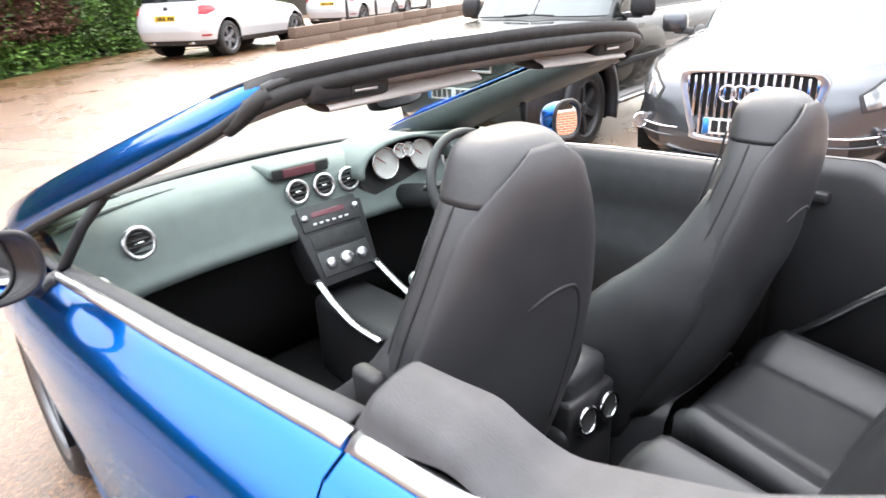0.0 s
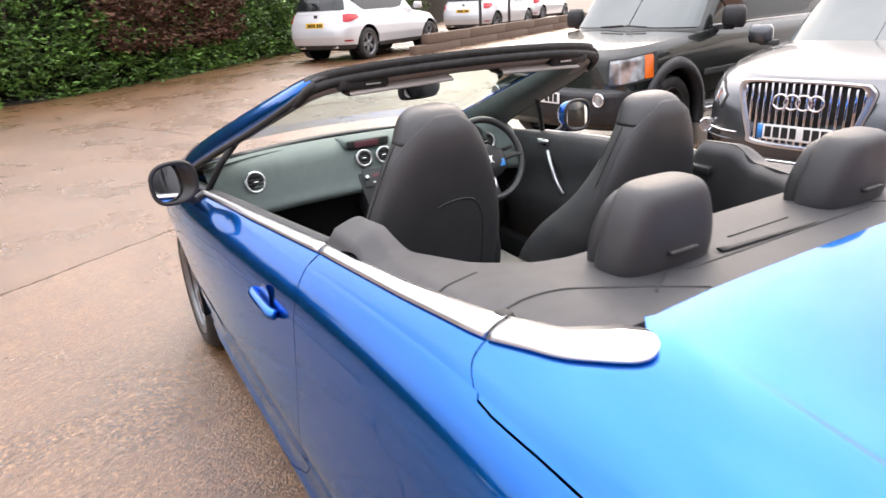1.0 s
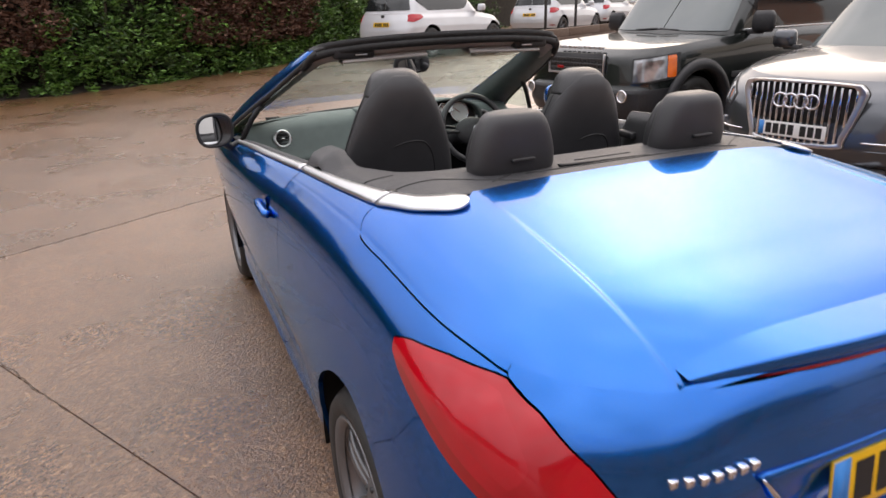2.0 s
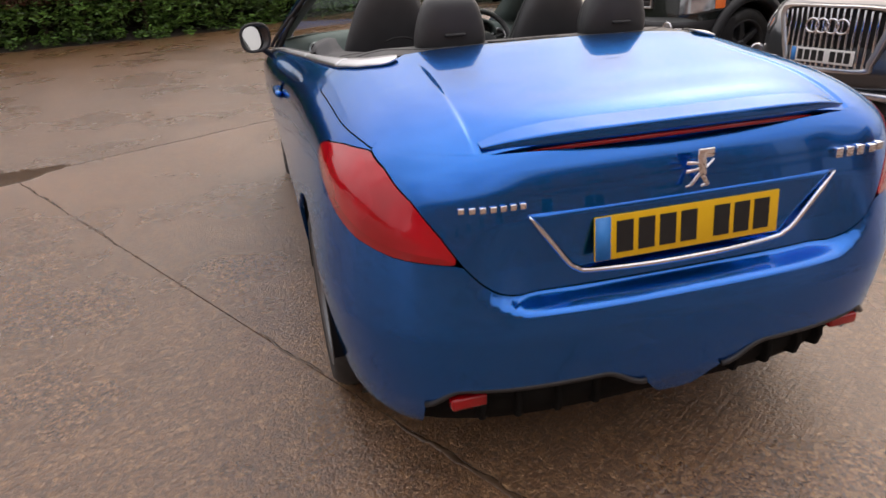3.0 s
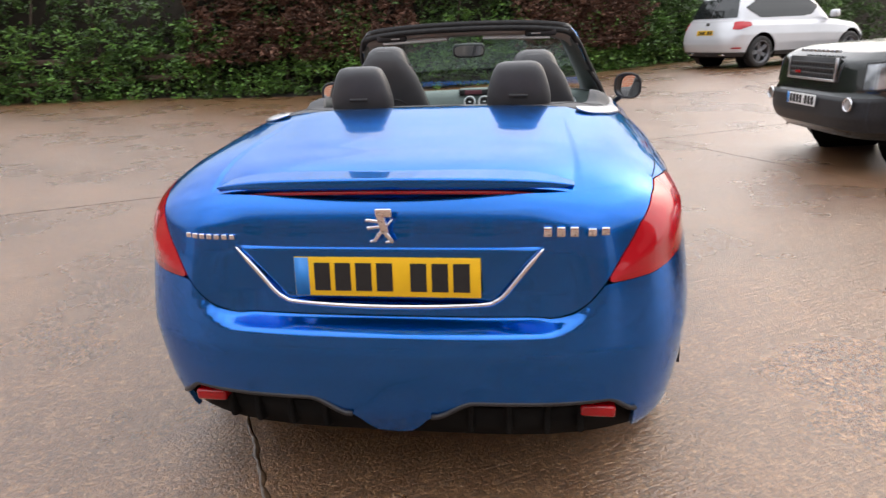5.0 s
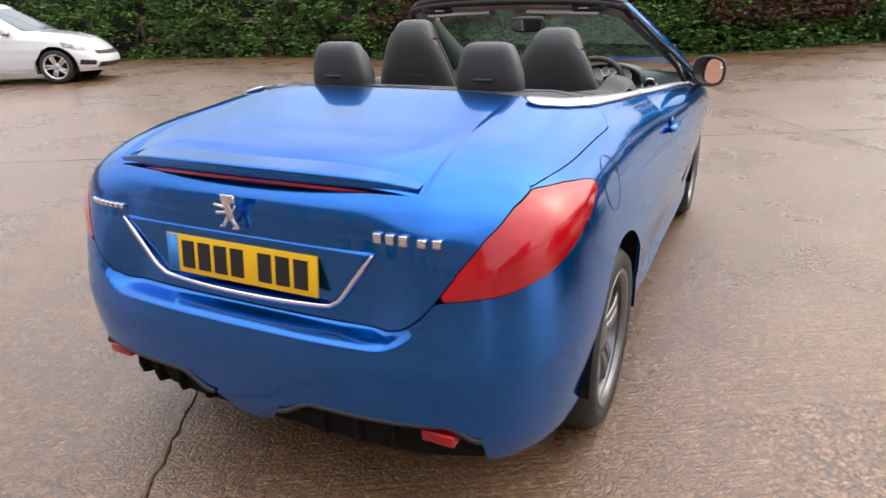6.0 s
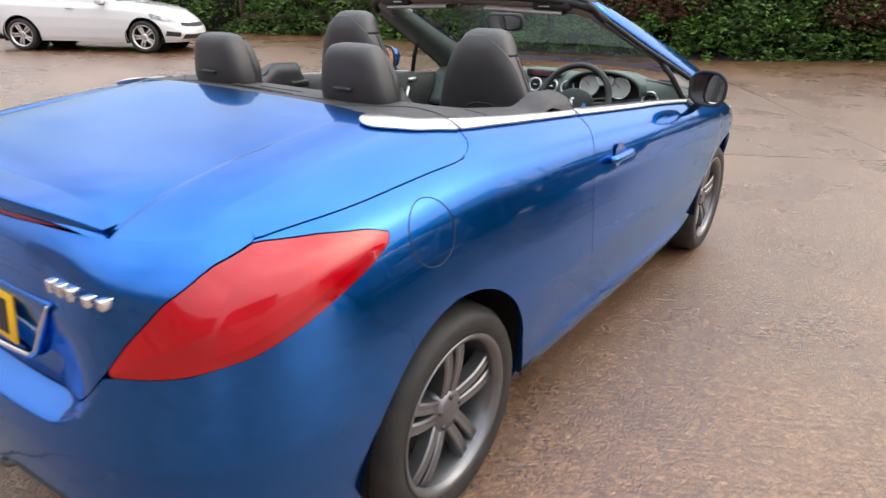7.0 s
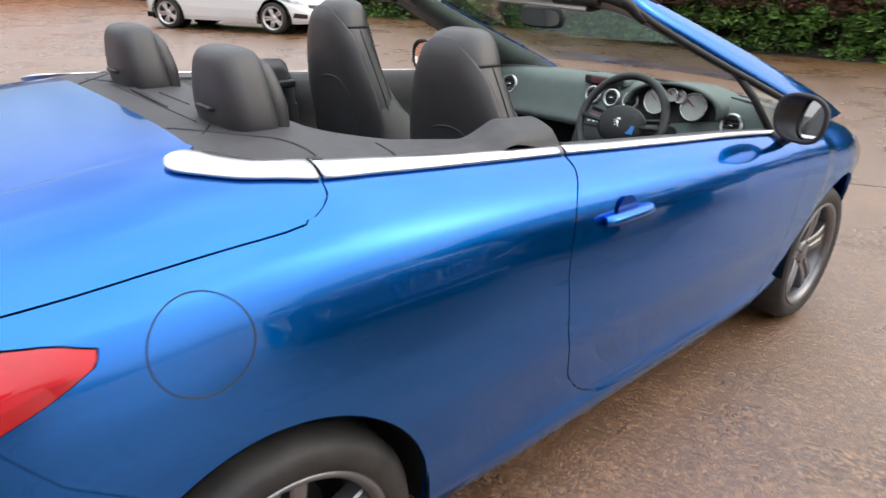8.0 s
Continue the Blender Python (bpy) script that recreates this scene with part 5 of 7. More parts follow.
sheet("header_cover", [[u + Vector((0, -0.006, 0.004)), (u * 0.55 + g * 0.45) + Vector((0, 0, 0.016)), (u * 0.2 + g * 0.8) + Vector((0, 0, 0.008))] for u, l, g in hdr], PLASTIC, screen_frame, thick=0.004, off=1.0)
lin = []
for u, l, g in hdr:
    lin.append([l + Vector((0, 0.012, -0.010)), (l * 0.5 + g * 0.5) + Vector((0, 0.01, -0.030)), g + Vector((0, 0.035, -0.026)), g + Vector((0, 0.045, -0.012))])
sheet("header_lining", lin, LINER, screen_frame, "pale lining under the header", thick=0.004)
for s in (1, -1):
    vis = []
    for k in steps(0, 1, 16):
        x = s * (0.10 + 0.36 * k)
        y, z = 1.335 + 0.02 * k, 1.358 - 0.012 * k
        vis.append([(x, y + 0.016 * math.cos(a) * 1.0 + 0.05 * math.cos(a), z + 0.012 * math.sin(a) + 0.01 * math.cos(a)) for a in steps(0, 2 * math.pi, 14)])
    sheet("sun_visor", vis if s > 0 else vis[::-1], LINER, screen_frame, "pale grey sun visor folded up")
    # catch in its recess, and the drooping rubber end of the seal
    catch = box_part("header_catch", (s * 0.41 - 0.085, s * 0.41 + 0.085, 1.285, 1.330, 1.348, 1.392), PLASTIC, screen_frame, "black roof catch in the header", bevel=0.012)
    box_part("catch_slot", (s * 0.385 - 0.03, s * 0.385 + 0.03, 1.281, 1.30, 1.358, 1.378), RUBBER, catch, bevel=0.003)
    box_part("catch_plate", (s * 0.385 - 0.025, s * 0.385 + 0.025, 1.279, 1.284, 1.361, 1.366), SATIN, catch, bevel=0.001)
    bm = bmesh.new()
    tube(bm, curve([(s * 0.552, 1.322, 1.376), (s * 0.576, 1.338, 1.358), (s * 0.590, 1.362, 1.334), (s * 0.604, 1.392, 1.312)], 14), lambda f: 0.021 - 0.007 * f, 12, flat=0.8)
    part("seal_end", bm, RUBBER, screen_frame)
    # lining of the pillar
    pl = [(g, l) for g, l in zip(ge, low) if s * g.x > 0.50]
    sheet("pillar_lining", [[l + Vector((-s * 0.012, 0.004, -0.004)), (l * 0.5 + g * 0.5) + Vector((-s * 0.035, -0.01, -0.012)), g + Vector((-s * 0.014, -0.004, -0.008))] for g, l in pl], DASH, screen_frame, "grey pillar lining", thick=0.004)
    # quarter light: bar and pane
    bm = bmesh.new()
    tube(bm, [(s * 0.822, 1.955, deck_z(0.82, 1.95) - 0.01), (s * 0.762, 1.90, 1.06), (s * 0.672, 1.825, 1.185)], 0.013, 8)
    part("quarter_light_bar", bm, RUBBER, screen_frame)
    pane = raw("quarter_light_pane", [(s * 0.820, 1.96, 0.965), (s * 0.835, 2.27, 0.955), (s * 0.810, 2.2, 1.01), (s * 0.758, 2.02, 1.085), (s * 0.676, 1.835, 1.185)], [(0, 1, 2, 3, 4)], GLASS, screen_frame, shade=False)
    pane.visible_shadow = False
gr = []
for k in range(8, NP // 2 + 1):
    a, b = ge[k], ge[NP - 1 - k]
    gr.append([(a.x + (b.x - a.x) * q, a.y + 0.10 * (1 - k / (NP / 2)) * 1.0 * (1 - (2 * q - 1) ** 2) + 0.02 * (1 - (2 * q - 1) ** 2), a.z + 0.012 * (1 - (2 * q - 1) ** 2)) for q in steps(0, 1, 20)])
screen = sheet("windscreen", gr, GLASS, screen_frame, "tinted windscreen glass")
screen.visible_shadow = False
# scuttle between bonnet and screen
sheet("scuttle", [[(x, 2.66 - 0.12 * (x / 0.7) ** 2, 0.955 - 0.03 * (x / 0.7) ** 2) for x in steps(-0.80, 0.80, 24)], [(x, 2.50 - 0.12 * (x / 0.7) ** 2, 0.975 - 0.02 * (x / 0.7) ** 2) for x in steps(-0.80, 0.80, 24)]], PLASTIC, blue_car, thick=0.01)

# inside mirror
bm = bmesh.new()
tube(bm, [(-0.02, 1.70, 1.325), (-0.02, 1.695, 1.305), (-0.02, 1.682, 1.285)], 0.012, 8)
stem = part("mirror_stem", bm, PLASTIC, screen_frame)
glance = Matrix.Translation((-0.02, 1.67, 1.280)) @ Matrix.Rotation(radians(9), 4, "Z") @ Matrix.Rotation(radians(8), 4, "X")
rings = [(-0.040, 0, 0, 0.066, 0.014), (-0.033, 0, 0, 0.088, 0.020), (0.0, 0, 0, 0.097, 0.023), (0.032, 0, 0, 0.089, 0.020), (0.040, 0, 0, 0.070, 0.014)]
rear_mirror = closed_loft("rear_view_mirror", fine(rings, 12), PLASTIC, screen_frame, "black rear-view mirror", 32, 3)
rear_mirror.data.transform(glance)
bm = bmesh.new()
rim = [Vector((0.087 * math.copysign(abs(math.cos(a)) ** 0.6, math.cos(a)), -0.0236, 0.031 * math.copysign(abs(math.sin(a)) ** 0.6, math.sin(a)))) for a in steps(0, 2 * math.pi, 40)[:-1]]
bm.faces.new([bm.verts.new(glance @ p) for p in rim])
part("mirror_pane", bm, MIRROR, rear_mirror, shade=False)

# door mirrors
for s in (1, -1):
    c = Vector((s * 0.945, 1.84, 1.030))
    big = 0.87
    rings = []
    for k in range(12):
        f = k / 11
        q = math.sqrt(max(0.0, 1 - (f ** 2.2)))
        rings.append((1.84 + 0.115 * f, q))
    verts, faces, n = [], [], 36
    for y, q in rings:
        for k in range(n):
            a = 2 * math.pi * k / n
            ca, sa = math.cos(a), math.sin(a)
            w = big * 0.088 * math.copysign(abs(ca) ** 0.75, ca)
            h = big * 0.083 * math.copysign(abs(sa) ** 0.75, sa) * (1 + 0.12 * s * ca * (1 if sa < 0 else -0.6))
            verts.append((c.x + w * max(q, 0.03), y, c.z + h * max(q, 0.03)))
    for i in range(len(rings) - 1):
        for k in range(n):
            faces.append((i * n + k, i * n + (k + 1) % n, (i + 1) * n + (k + 1) % n, (i + 1) * n + k))
    mirror = raw("door_mirror", verts, faces, PAINT, blue_car, "door mirror with a blue cap and black rim")
    bm = bmesh.new()
    rim = [Vector(verts[k]) for k in range(n)]
    tube(bm, rim, 0.008, 10, closed=True)
    part("mirror_rim", bm, PLASTIC, mirror)
    bm = bmesh.new()
    tilt = Matrix.Translation(c) @ Matrix.Rotation(radians(-s * 22), 4, "Z") @ Matrix.Rotation(radians(-6), 4, "X") @ Matrix.Translation(-c)
    bm.faces.new([bm.verts.new(tilt @ Vector((c.x + (p.x - c.x) * 0.94, 1.868, c.z + (p.z - c.z) * 0.93))) for p in rim])
    pane_edge = [v.co.copy() for v in bm.verts]
    part("mirror_pane", bm, MIRROR, mirror, shade=False)
    sheet("mirror_bezel", [[Vector((p.x, 1.839, p.z)) for p in rim], [p + Vector((0, 0.002, 0)) for p in pane_edge]], PLASTIC, mirror, closed=True)
    bm = bmesh.new()
    tube(bm, curve([(s * 0.835, 1.93, 0.945), (s * 0.87, 1.93, 0.93), (s * 0.895, 1.92, 0.945), (s * 0.925, 1.90, 0.975)], 12), lambda f: 0.028 - 0.006 * f, 10, flat=0.7)
    part("mirror_arm", bm, PLASTIC, mirror)


# ---- ground ----
def rise(x, y):
    """The yard climbs a little towards its far corners."""
    return 0.32 * step(-4, 5, x) * step(7, 14, y) + 0.155 * step(-6, -11.5, x)


def concrete_material():
    """Tamped concrete: brown aggregate, brushed ridges along the slab, damp glossy patches, dark stains."""
    m = bpy.data.materials.new("wet_brown_concrete")
    m.use_nodes = True
    nt = m.node_tree
    b = nt.nodes["Principled BSDF"]
    co = nt.nodes.new("ShaderNodeTexCoord")

    def noise_at(scale, detail, rough=0.6, stretch=None):
        n = nt.nodes.new("ShaderNodeTexNoise")
        n.inputs["Scale"].default_value, n.inputs["Detail"].default_value, n.inputs["Roughness"].default_value = scale, detail, rough
        if stretch:
            mp = nt.nodes.new("ShaderNodeMapping")
            mp.inputs["Scale"].default_value = stretch
            nt.links.new(co.outputs["Object"], mp.inputs["Vector"])
            nt.links.new(mp.outputs["Vector"], n.inputs["Vector"])
        else:
            nt.links.new(co.outputs["Object"], n.inputs["Vector"])
        return n.outputs["Fac"]

    def ramp(fac, stops):
        r = nt.nodes.new("ShaderNodeValToRGB")
        while len(r.color_ramp.elements) < len(stops):
            r.color_ramp.elements.new(0.5)
        for e, (p, c) in zip(r.color_ramp.elements, stops):
            e.position, e.color = p, (*c, 1)
        nt.links.new(fac, r.inputs["Fac"])
        return r.outputs["Color"]

    def mix(kind, a, bb, fac):
        x = nt.nodes.new("ShaderNodeMix")
        x.data_type, x.blend_type = "RGBA", kind
        if hasattr(fac, "is_output"):
            nt.links.new(fac, x.inputs["Factor"])
        else:
            x.inputs["Factor"].default_value = fac
        nt.links.new(a, x.inputs["A"])
        nt.links.new(bb, x.inputs["B"])
        return x.outputs["Result"]
    def cells(scale, feature="F1"):
        v = nt.nodes.new("ShaderNodeTexVoronoi")
        v.feature = feature
        v.inputs["Scale"].default_value = scale
        warp = nt.nodes.new("ShaderNodeVectorMath")
        warp.operation = "MULTIPLY_ADD"
        nz = nt.nodes.new("ShaderNodeTexNoise")
        nz.inputs["Scale"].default_value = scale * 0.6
        nt.links.new(co.outputs["Object"], nz.inputs["Vector"])
        warp.inputs[1].default_value = (0.6 / scale,) * 3
        nt.links.new(nz.outputs["Color"], warp.inputs[0])
        nt.links.new(co.outputs["Object"], warp.inputs[2])
        nt.links.new(warp.outputs["Vector"], v.inputs["Vector"])
        return v

    def times(a, k, plus):
        x = nt.nodes.new("ShaderNodeMath")
        x.operation = "MULTIPLY_ADD"
        nt.links.new(a, x.inputs[0])
        x.inputs[1].default_value = k
        if hasattr(plus, "is_output"):
            nt.links.new(plus, x.inputs[2])
        else:
            x.inputs[2].default_value = plus
        return x.outputs["Value"]
    # gravel in the worn surface: each stone with its own brown, and fine sand between
    stones = cells(105)
    pick = nt.nodes.new("ShaderNodeSeparateColor")
    nt.links.new(stones.outputs["Color"], pick.inputs["Color"])
    gravel = ramp(pick.outputs["Red"], [(0.0, (0.040, 0.022, 0.011)), (0.25, (0.125, 0.066, 0.033)), (0.55, (0.25, 0.145, 0.078)), (0.82, (0.40, 0.25, 0.145)), (1.0, (0.72, 0.54, 0.37))])
    sand = ramp(noise_at(70, 8, 0.85), [(0.33, (0.026, 0.014, 0.007)), (0.45, (0.140, 0.078, 0.041)), (0.56, (0.285, 0.170, 0.097)), (0.68, (0.60, 0.44, 0.30))])
    pebbles = cells(58)
    pick2 = nt.nodes.new("ShaderNodeSeparateColor")
    nt.links.new(pebbles.outputs["Color"], pick2.inputs["Color"])
    coarse = ramp(pick2.outputs["Green"], [(0.0, (0.030, 0.016, 0.008)), (0.35, (0.14, 0.075, 0.036)), (0.75, (0.27, 0.16, 0.085)), (1.0, (0.62, 0.45, 0.29))])
    grain = mix("MIX", mix("MIX", sand, gravel, 0.5), coarse, 0.32)
    patches = ramp(noise_at(0.55, 6, 0.6), [(0.30, (0.80, 0.78, 0.76)), (0.50, (1.0, 1.0, 1.0)), (0.70, (1.15, 1.10, 1.05))])
    stains = ramp(noise_at(4.5, 5, 0.65), [(0.25, (0.86, 0.85, 0.84)), (0.50, (1.0, 1.0, 1.0)), (0.8, (1.06, 1.04, 1.0))])
    ridge = noise_at(1.0, 4, 0.6, (1.8, 52.0, 1.0))
    grooves = ramp(ridge, [(0.34, (0.86, 0.845, 0.83)), (0.52, (0.99, 0.99, 0.99)), (0.68, (1.06, 1.055, 1.05))])
    wetness = noise_at(0.9, 5, 0.6)
    damp = ramp(wetness, [(0.30, (0.80, 0.77, 0.75)), (0.50, (0.95, 0.94, 0.93)), (0.66, (1.05, 1.04, 1.03))])
    soaked = mix("MULTIPLY", grain, ramp(wetness, [(0.0, (0.80, 0.655, 0.50)), (1.0, (0.90, 0.745, 0.575))]), 1.0)
    colour = mix("MULTIPLY", mix("MULTIPLY", mix("MULTIPLY", mix("MULTIPLY", soaked, patches, 1.0), stains, 1.0), grooves, 1.0), damp, 1.0)
    nt.links.new(colour, b.inputs["Base Color"])
    film_rough = ramp(wetness, [(0.25, (0.22, 0.22, 0.22)), (0.50, (0.29, 0.29, 0.29)), (0.75, (0.37, 0.37, 0.37))])
    nt.links.new(film_rough, b.inputs["Roughness"])
    nt.links.new(film_rough, b.inputs["Coat Roughness"])
    b.inputs["Specular IOR Level"].default_value = 0.6
    b.inputs["Coat Weight"].default_value, b.inputs["Coat IOR"].default_value = 1.0, 1.62
    # relief: rounded stones, pits and brushed ridges; the water film evens it out
    pits = noise_at(120, 5, 0.7)
    soft = noise_at(16, 4, 0.6)
    height = times(soft, 0.5, times(ridge, 1.3, times(stones.outputs["Distance"], -0.5, times(pebbles.outputs["Distance"], -0.5, pits))))
    for strength, slot in ((0.9, "Normal"), (0.42, "Coat Normal")):
        bp = nt.nodes.new("ShaderNodeBump")
        bp.inputs["Strength"].default_value, bp.inputs["Distance"].default_value = strength, 0.008
        nt.links.new(height, bp.inputs["Height"])
        nt.links.new(bp.outputs["Normal"], b.inputs[slot])
    return m


GROUND = concrete_material()
EARTH = node_mat("dark_damp_earth", (0.045, 0.034, 0.026), 0.6, second=(0.07, 0.054, 0.04), scale=30, bump=0.4, bump_scale=60)
axis = [-400, -200, -100, -60] + steps(-40, 60, 50) + [100, 200, 400]
bm = bmesh.new()
net = [[bm.verts.new((x, y, rise(x, y))) for x in axis] for y in axis]
for r, q in zip(net, net[1:]):
    for k in range(len(axis) - 1):
        bm.faces.new((r[k], r[k + 1], q[k + 1], q[k]))
ground = part("ground", bm, EARTH)
ground.location.z = -0.035
tagged(ground, "damp brown ground reaching to the horizon", "ground", kind="structure")
YARD = pose(-2.96, 3.36, 0, 0, 0, 31.2)
yard = thing("yard_paving", "wet brown tamped concrete slabs with dirty joints", "paving", YARD, kind="structure")
for i in range(-6, 8):
    for j in range(-2, 3):
        x0, x1, y0, y1 = i * 5.45 + 0.003, (i + 1) * 5.45 - 0.003, j * 12 + 0.006, (j + 1) * 12 - 0.006
        rows = []
        for y in steps(y0, y1, 10):
            row = []
            for x in steps(x0, x1, 5):
                w = YARD @ Vector((x, y, 0))
                row.append((x, y, rise(w.x, w.y)))
            rows.append(row)
        slab = sheet("slab", rows, GROUND, yard, thick=0.06)
        slab.data.polygons.foreach_set("use_smooth", [False] * len(slab.data.polygons))

# dark muddy puddle in the broken corner where the joints meet
MUD = node_mat("wet_mud", (0.060, 0.036, 0.022), 0.18, second=(0.10, 0.062, 0.038), scale=9, bump=0.15, bump_scale=40)
bm = bmesh.new()
rng = random.Random(4)
rim = []
for k in range(36):
    a = 2 * math.pi * k / 36
    rim.append((0.30 * math.cos(a) * (1 + 0.25 * math.cos(a)) + rng.uniform(-0.025, 0.025), 0.17 * math.sin(a) * (1 - 0.6 * math.cos(a)) + rng.uniform(-0.02, 0.02)))
lay = pose(-2.93, 3.42, 0.004, 0, 0, 32)
top_ring = [bm.verts.new(lay @ Vector((x, y, 0))) for x, y in rim]
low_ring = [bm.verts.new(lay @ Vector((x * 1.03, y * 1.06, -0.008))) for x, y in rim]
bm.faces.new(top_ring)
for k in range(36):
    bm.faces.new((low_ring[k], low_ring[(k + 1) % 36], top_ring[(k + 1) % 36], top_ring[k]))
tagged(part("mud_patch", bm, MUD, shade=False), "dark wet mud patch at the broken slab corner", "mud patch")


def broken_joint(y0, y1, width, seed, across=False, at=0.0):
    """Crumbled, silted edge of a slab along a joint: an irregular dark strip just above it."""
    rng = random.Random(seed)
    rows, drift = [], 0.0
    n = max(8, int(abs(y1 - y0) / 0.03))
    for k in range(n + 1):
        v = y0 + (y1 - y0) * k / n
        drift = 0.8 * drift + rng.uniform(-0.006, 0.006)
        w = width * (0.35 + 0.65 * rng.random()) * min(1.0, 6 * k / n, 6 * (n - k) / n) + 0.0008
        pts = [(drift - w, -0.006), (drift - w * 0.7, 0.0025), (drift + w * 0.7, 0.0025), (drift + w, -0.006)]
        row = []
        for u, z in pts:
            p = YARD @ Vector((v, u + at, 0) if across else (u + at, v, 0))
            row.append((p.x, p.y, z + rise(p.x, p.y)))
        rows.append(row)
    ob = sheet("broken_joint", rows, MUD)
    return tagged(ob, "dark silt in the crumbled joint between two slabs", "joint", kind="structure")


broken_joint(-0.1, -1.25, 0.010, 21)
broken_joint(-1.35, -2.3, 0.005, 22)
broken_joint(-3.5, -3.95, 0.010, 23)
broken_joint(-4.3, -5.9, 0.016, 24)
broken_joint(-2.6, 0.0, 0.020, 25, True)
broken_joint(0.0, 5.3, 0.020, 26, True)
broken_joint(5.3, 9.0, 0.018, 27, True)
broken_joint(0.1, 5.5, 0.007, 28, at=5.45)
broken_joint(-0.1, -2.4, 0.008, 29, at=5.45)


# ---- parked cars round the convertible ----
GREYPAINT = node_mat("dark_grey_paint", (0.080, 0.086, 0.098), 0.28, 0.75, second=(0.092, 0.099, 0.111), scale=3, coat=1.0)
BLACKPAINT = node_mat("black_green_paint", (0.010, 0.013, 0.012), 0.25, 0.2, second=(0.014, 0.017, 0.015), scale=3, coat=1.0)
WHITEPAINT = node_mat("white_paint", (0.74, 0.75, 0.76), 0.25, second=(0.70, 0.71, 0.72), scale=2, coat=1.0)
SILVERPAINT = node_mat("silver_white_paint", (0.62, 0.63, 0.65), 0.28, 0.25, second=(0.58, 0.59, 0.61), scale=2, coat=1.0)
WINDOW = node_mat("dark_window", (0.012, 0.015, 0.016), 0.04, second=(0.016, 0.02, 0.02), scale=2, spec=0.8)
# windscreens: reflected sky is put into the paler base colour
PALEWINDOW = node_mat("pale_window_painted_sky", (0.10, 0.12, 0.125), 0.04, second=(0.12, 0.14, 0.14), scale=2, spec=0.9)
AMBER = node_mat("amber_lens", (0.85, 0.17, 0.01), 0.12, second=(0.75, 0.13, 0.01), scale=20, coat=1.0)
LAMPGLASS = node_mat("headlamp_glass", (0.52, 0.54, 0.56), 0.10, 0.6, second=(0.13, 0.135, 0.14), scale=11, detail=1.0, coat=1.0)
GREYPLASTIC = node_mat("grey_plastic", (0.045, 0.045, 0.047), 0.55, second=(0.06, 0.06, 0.06), scale=30, bump=0.2)


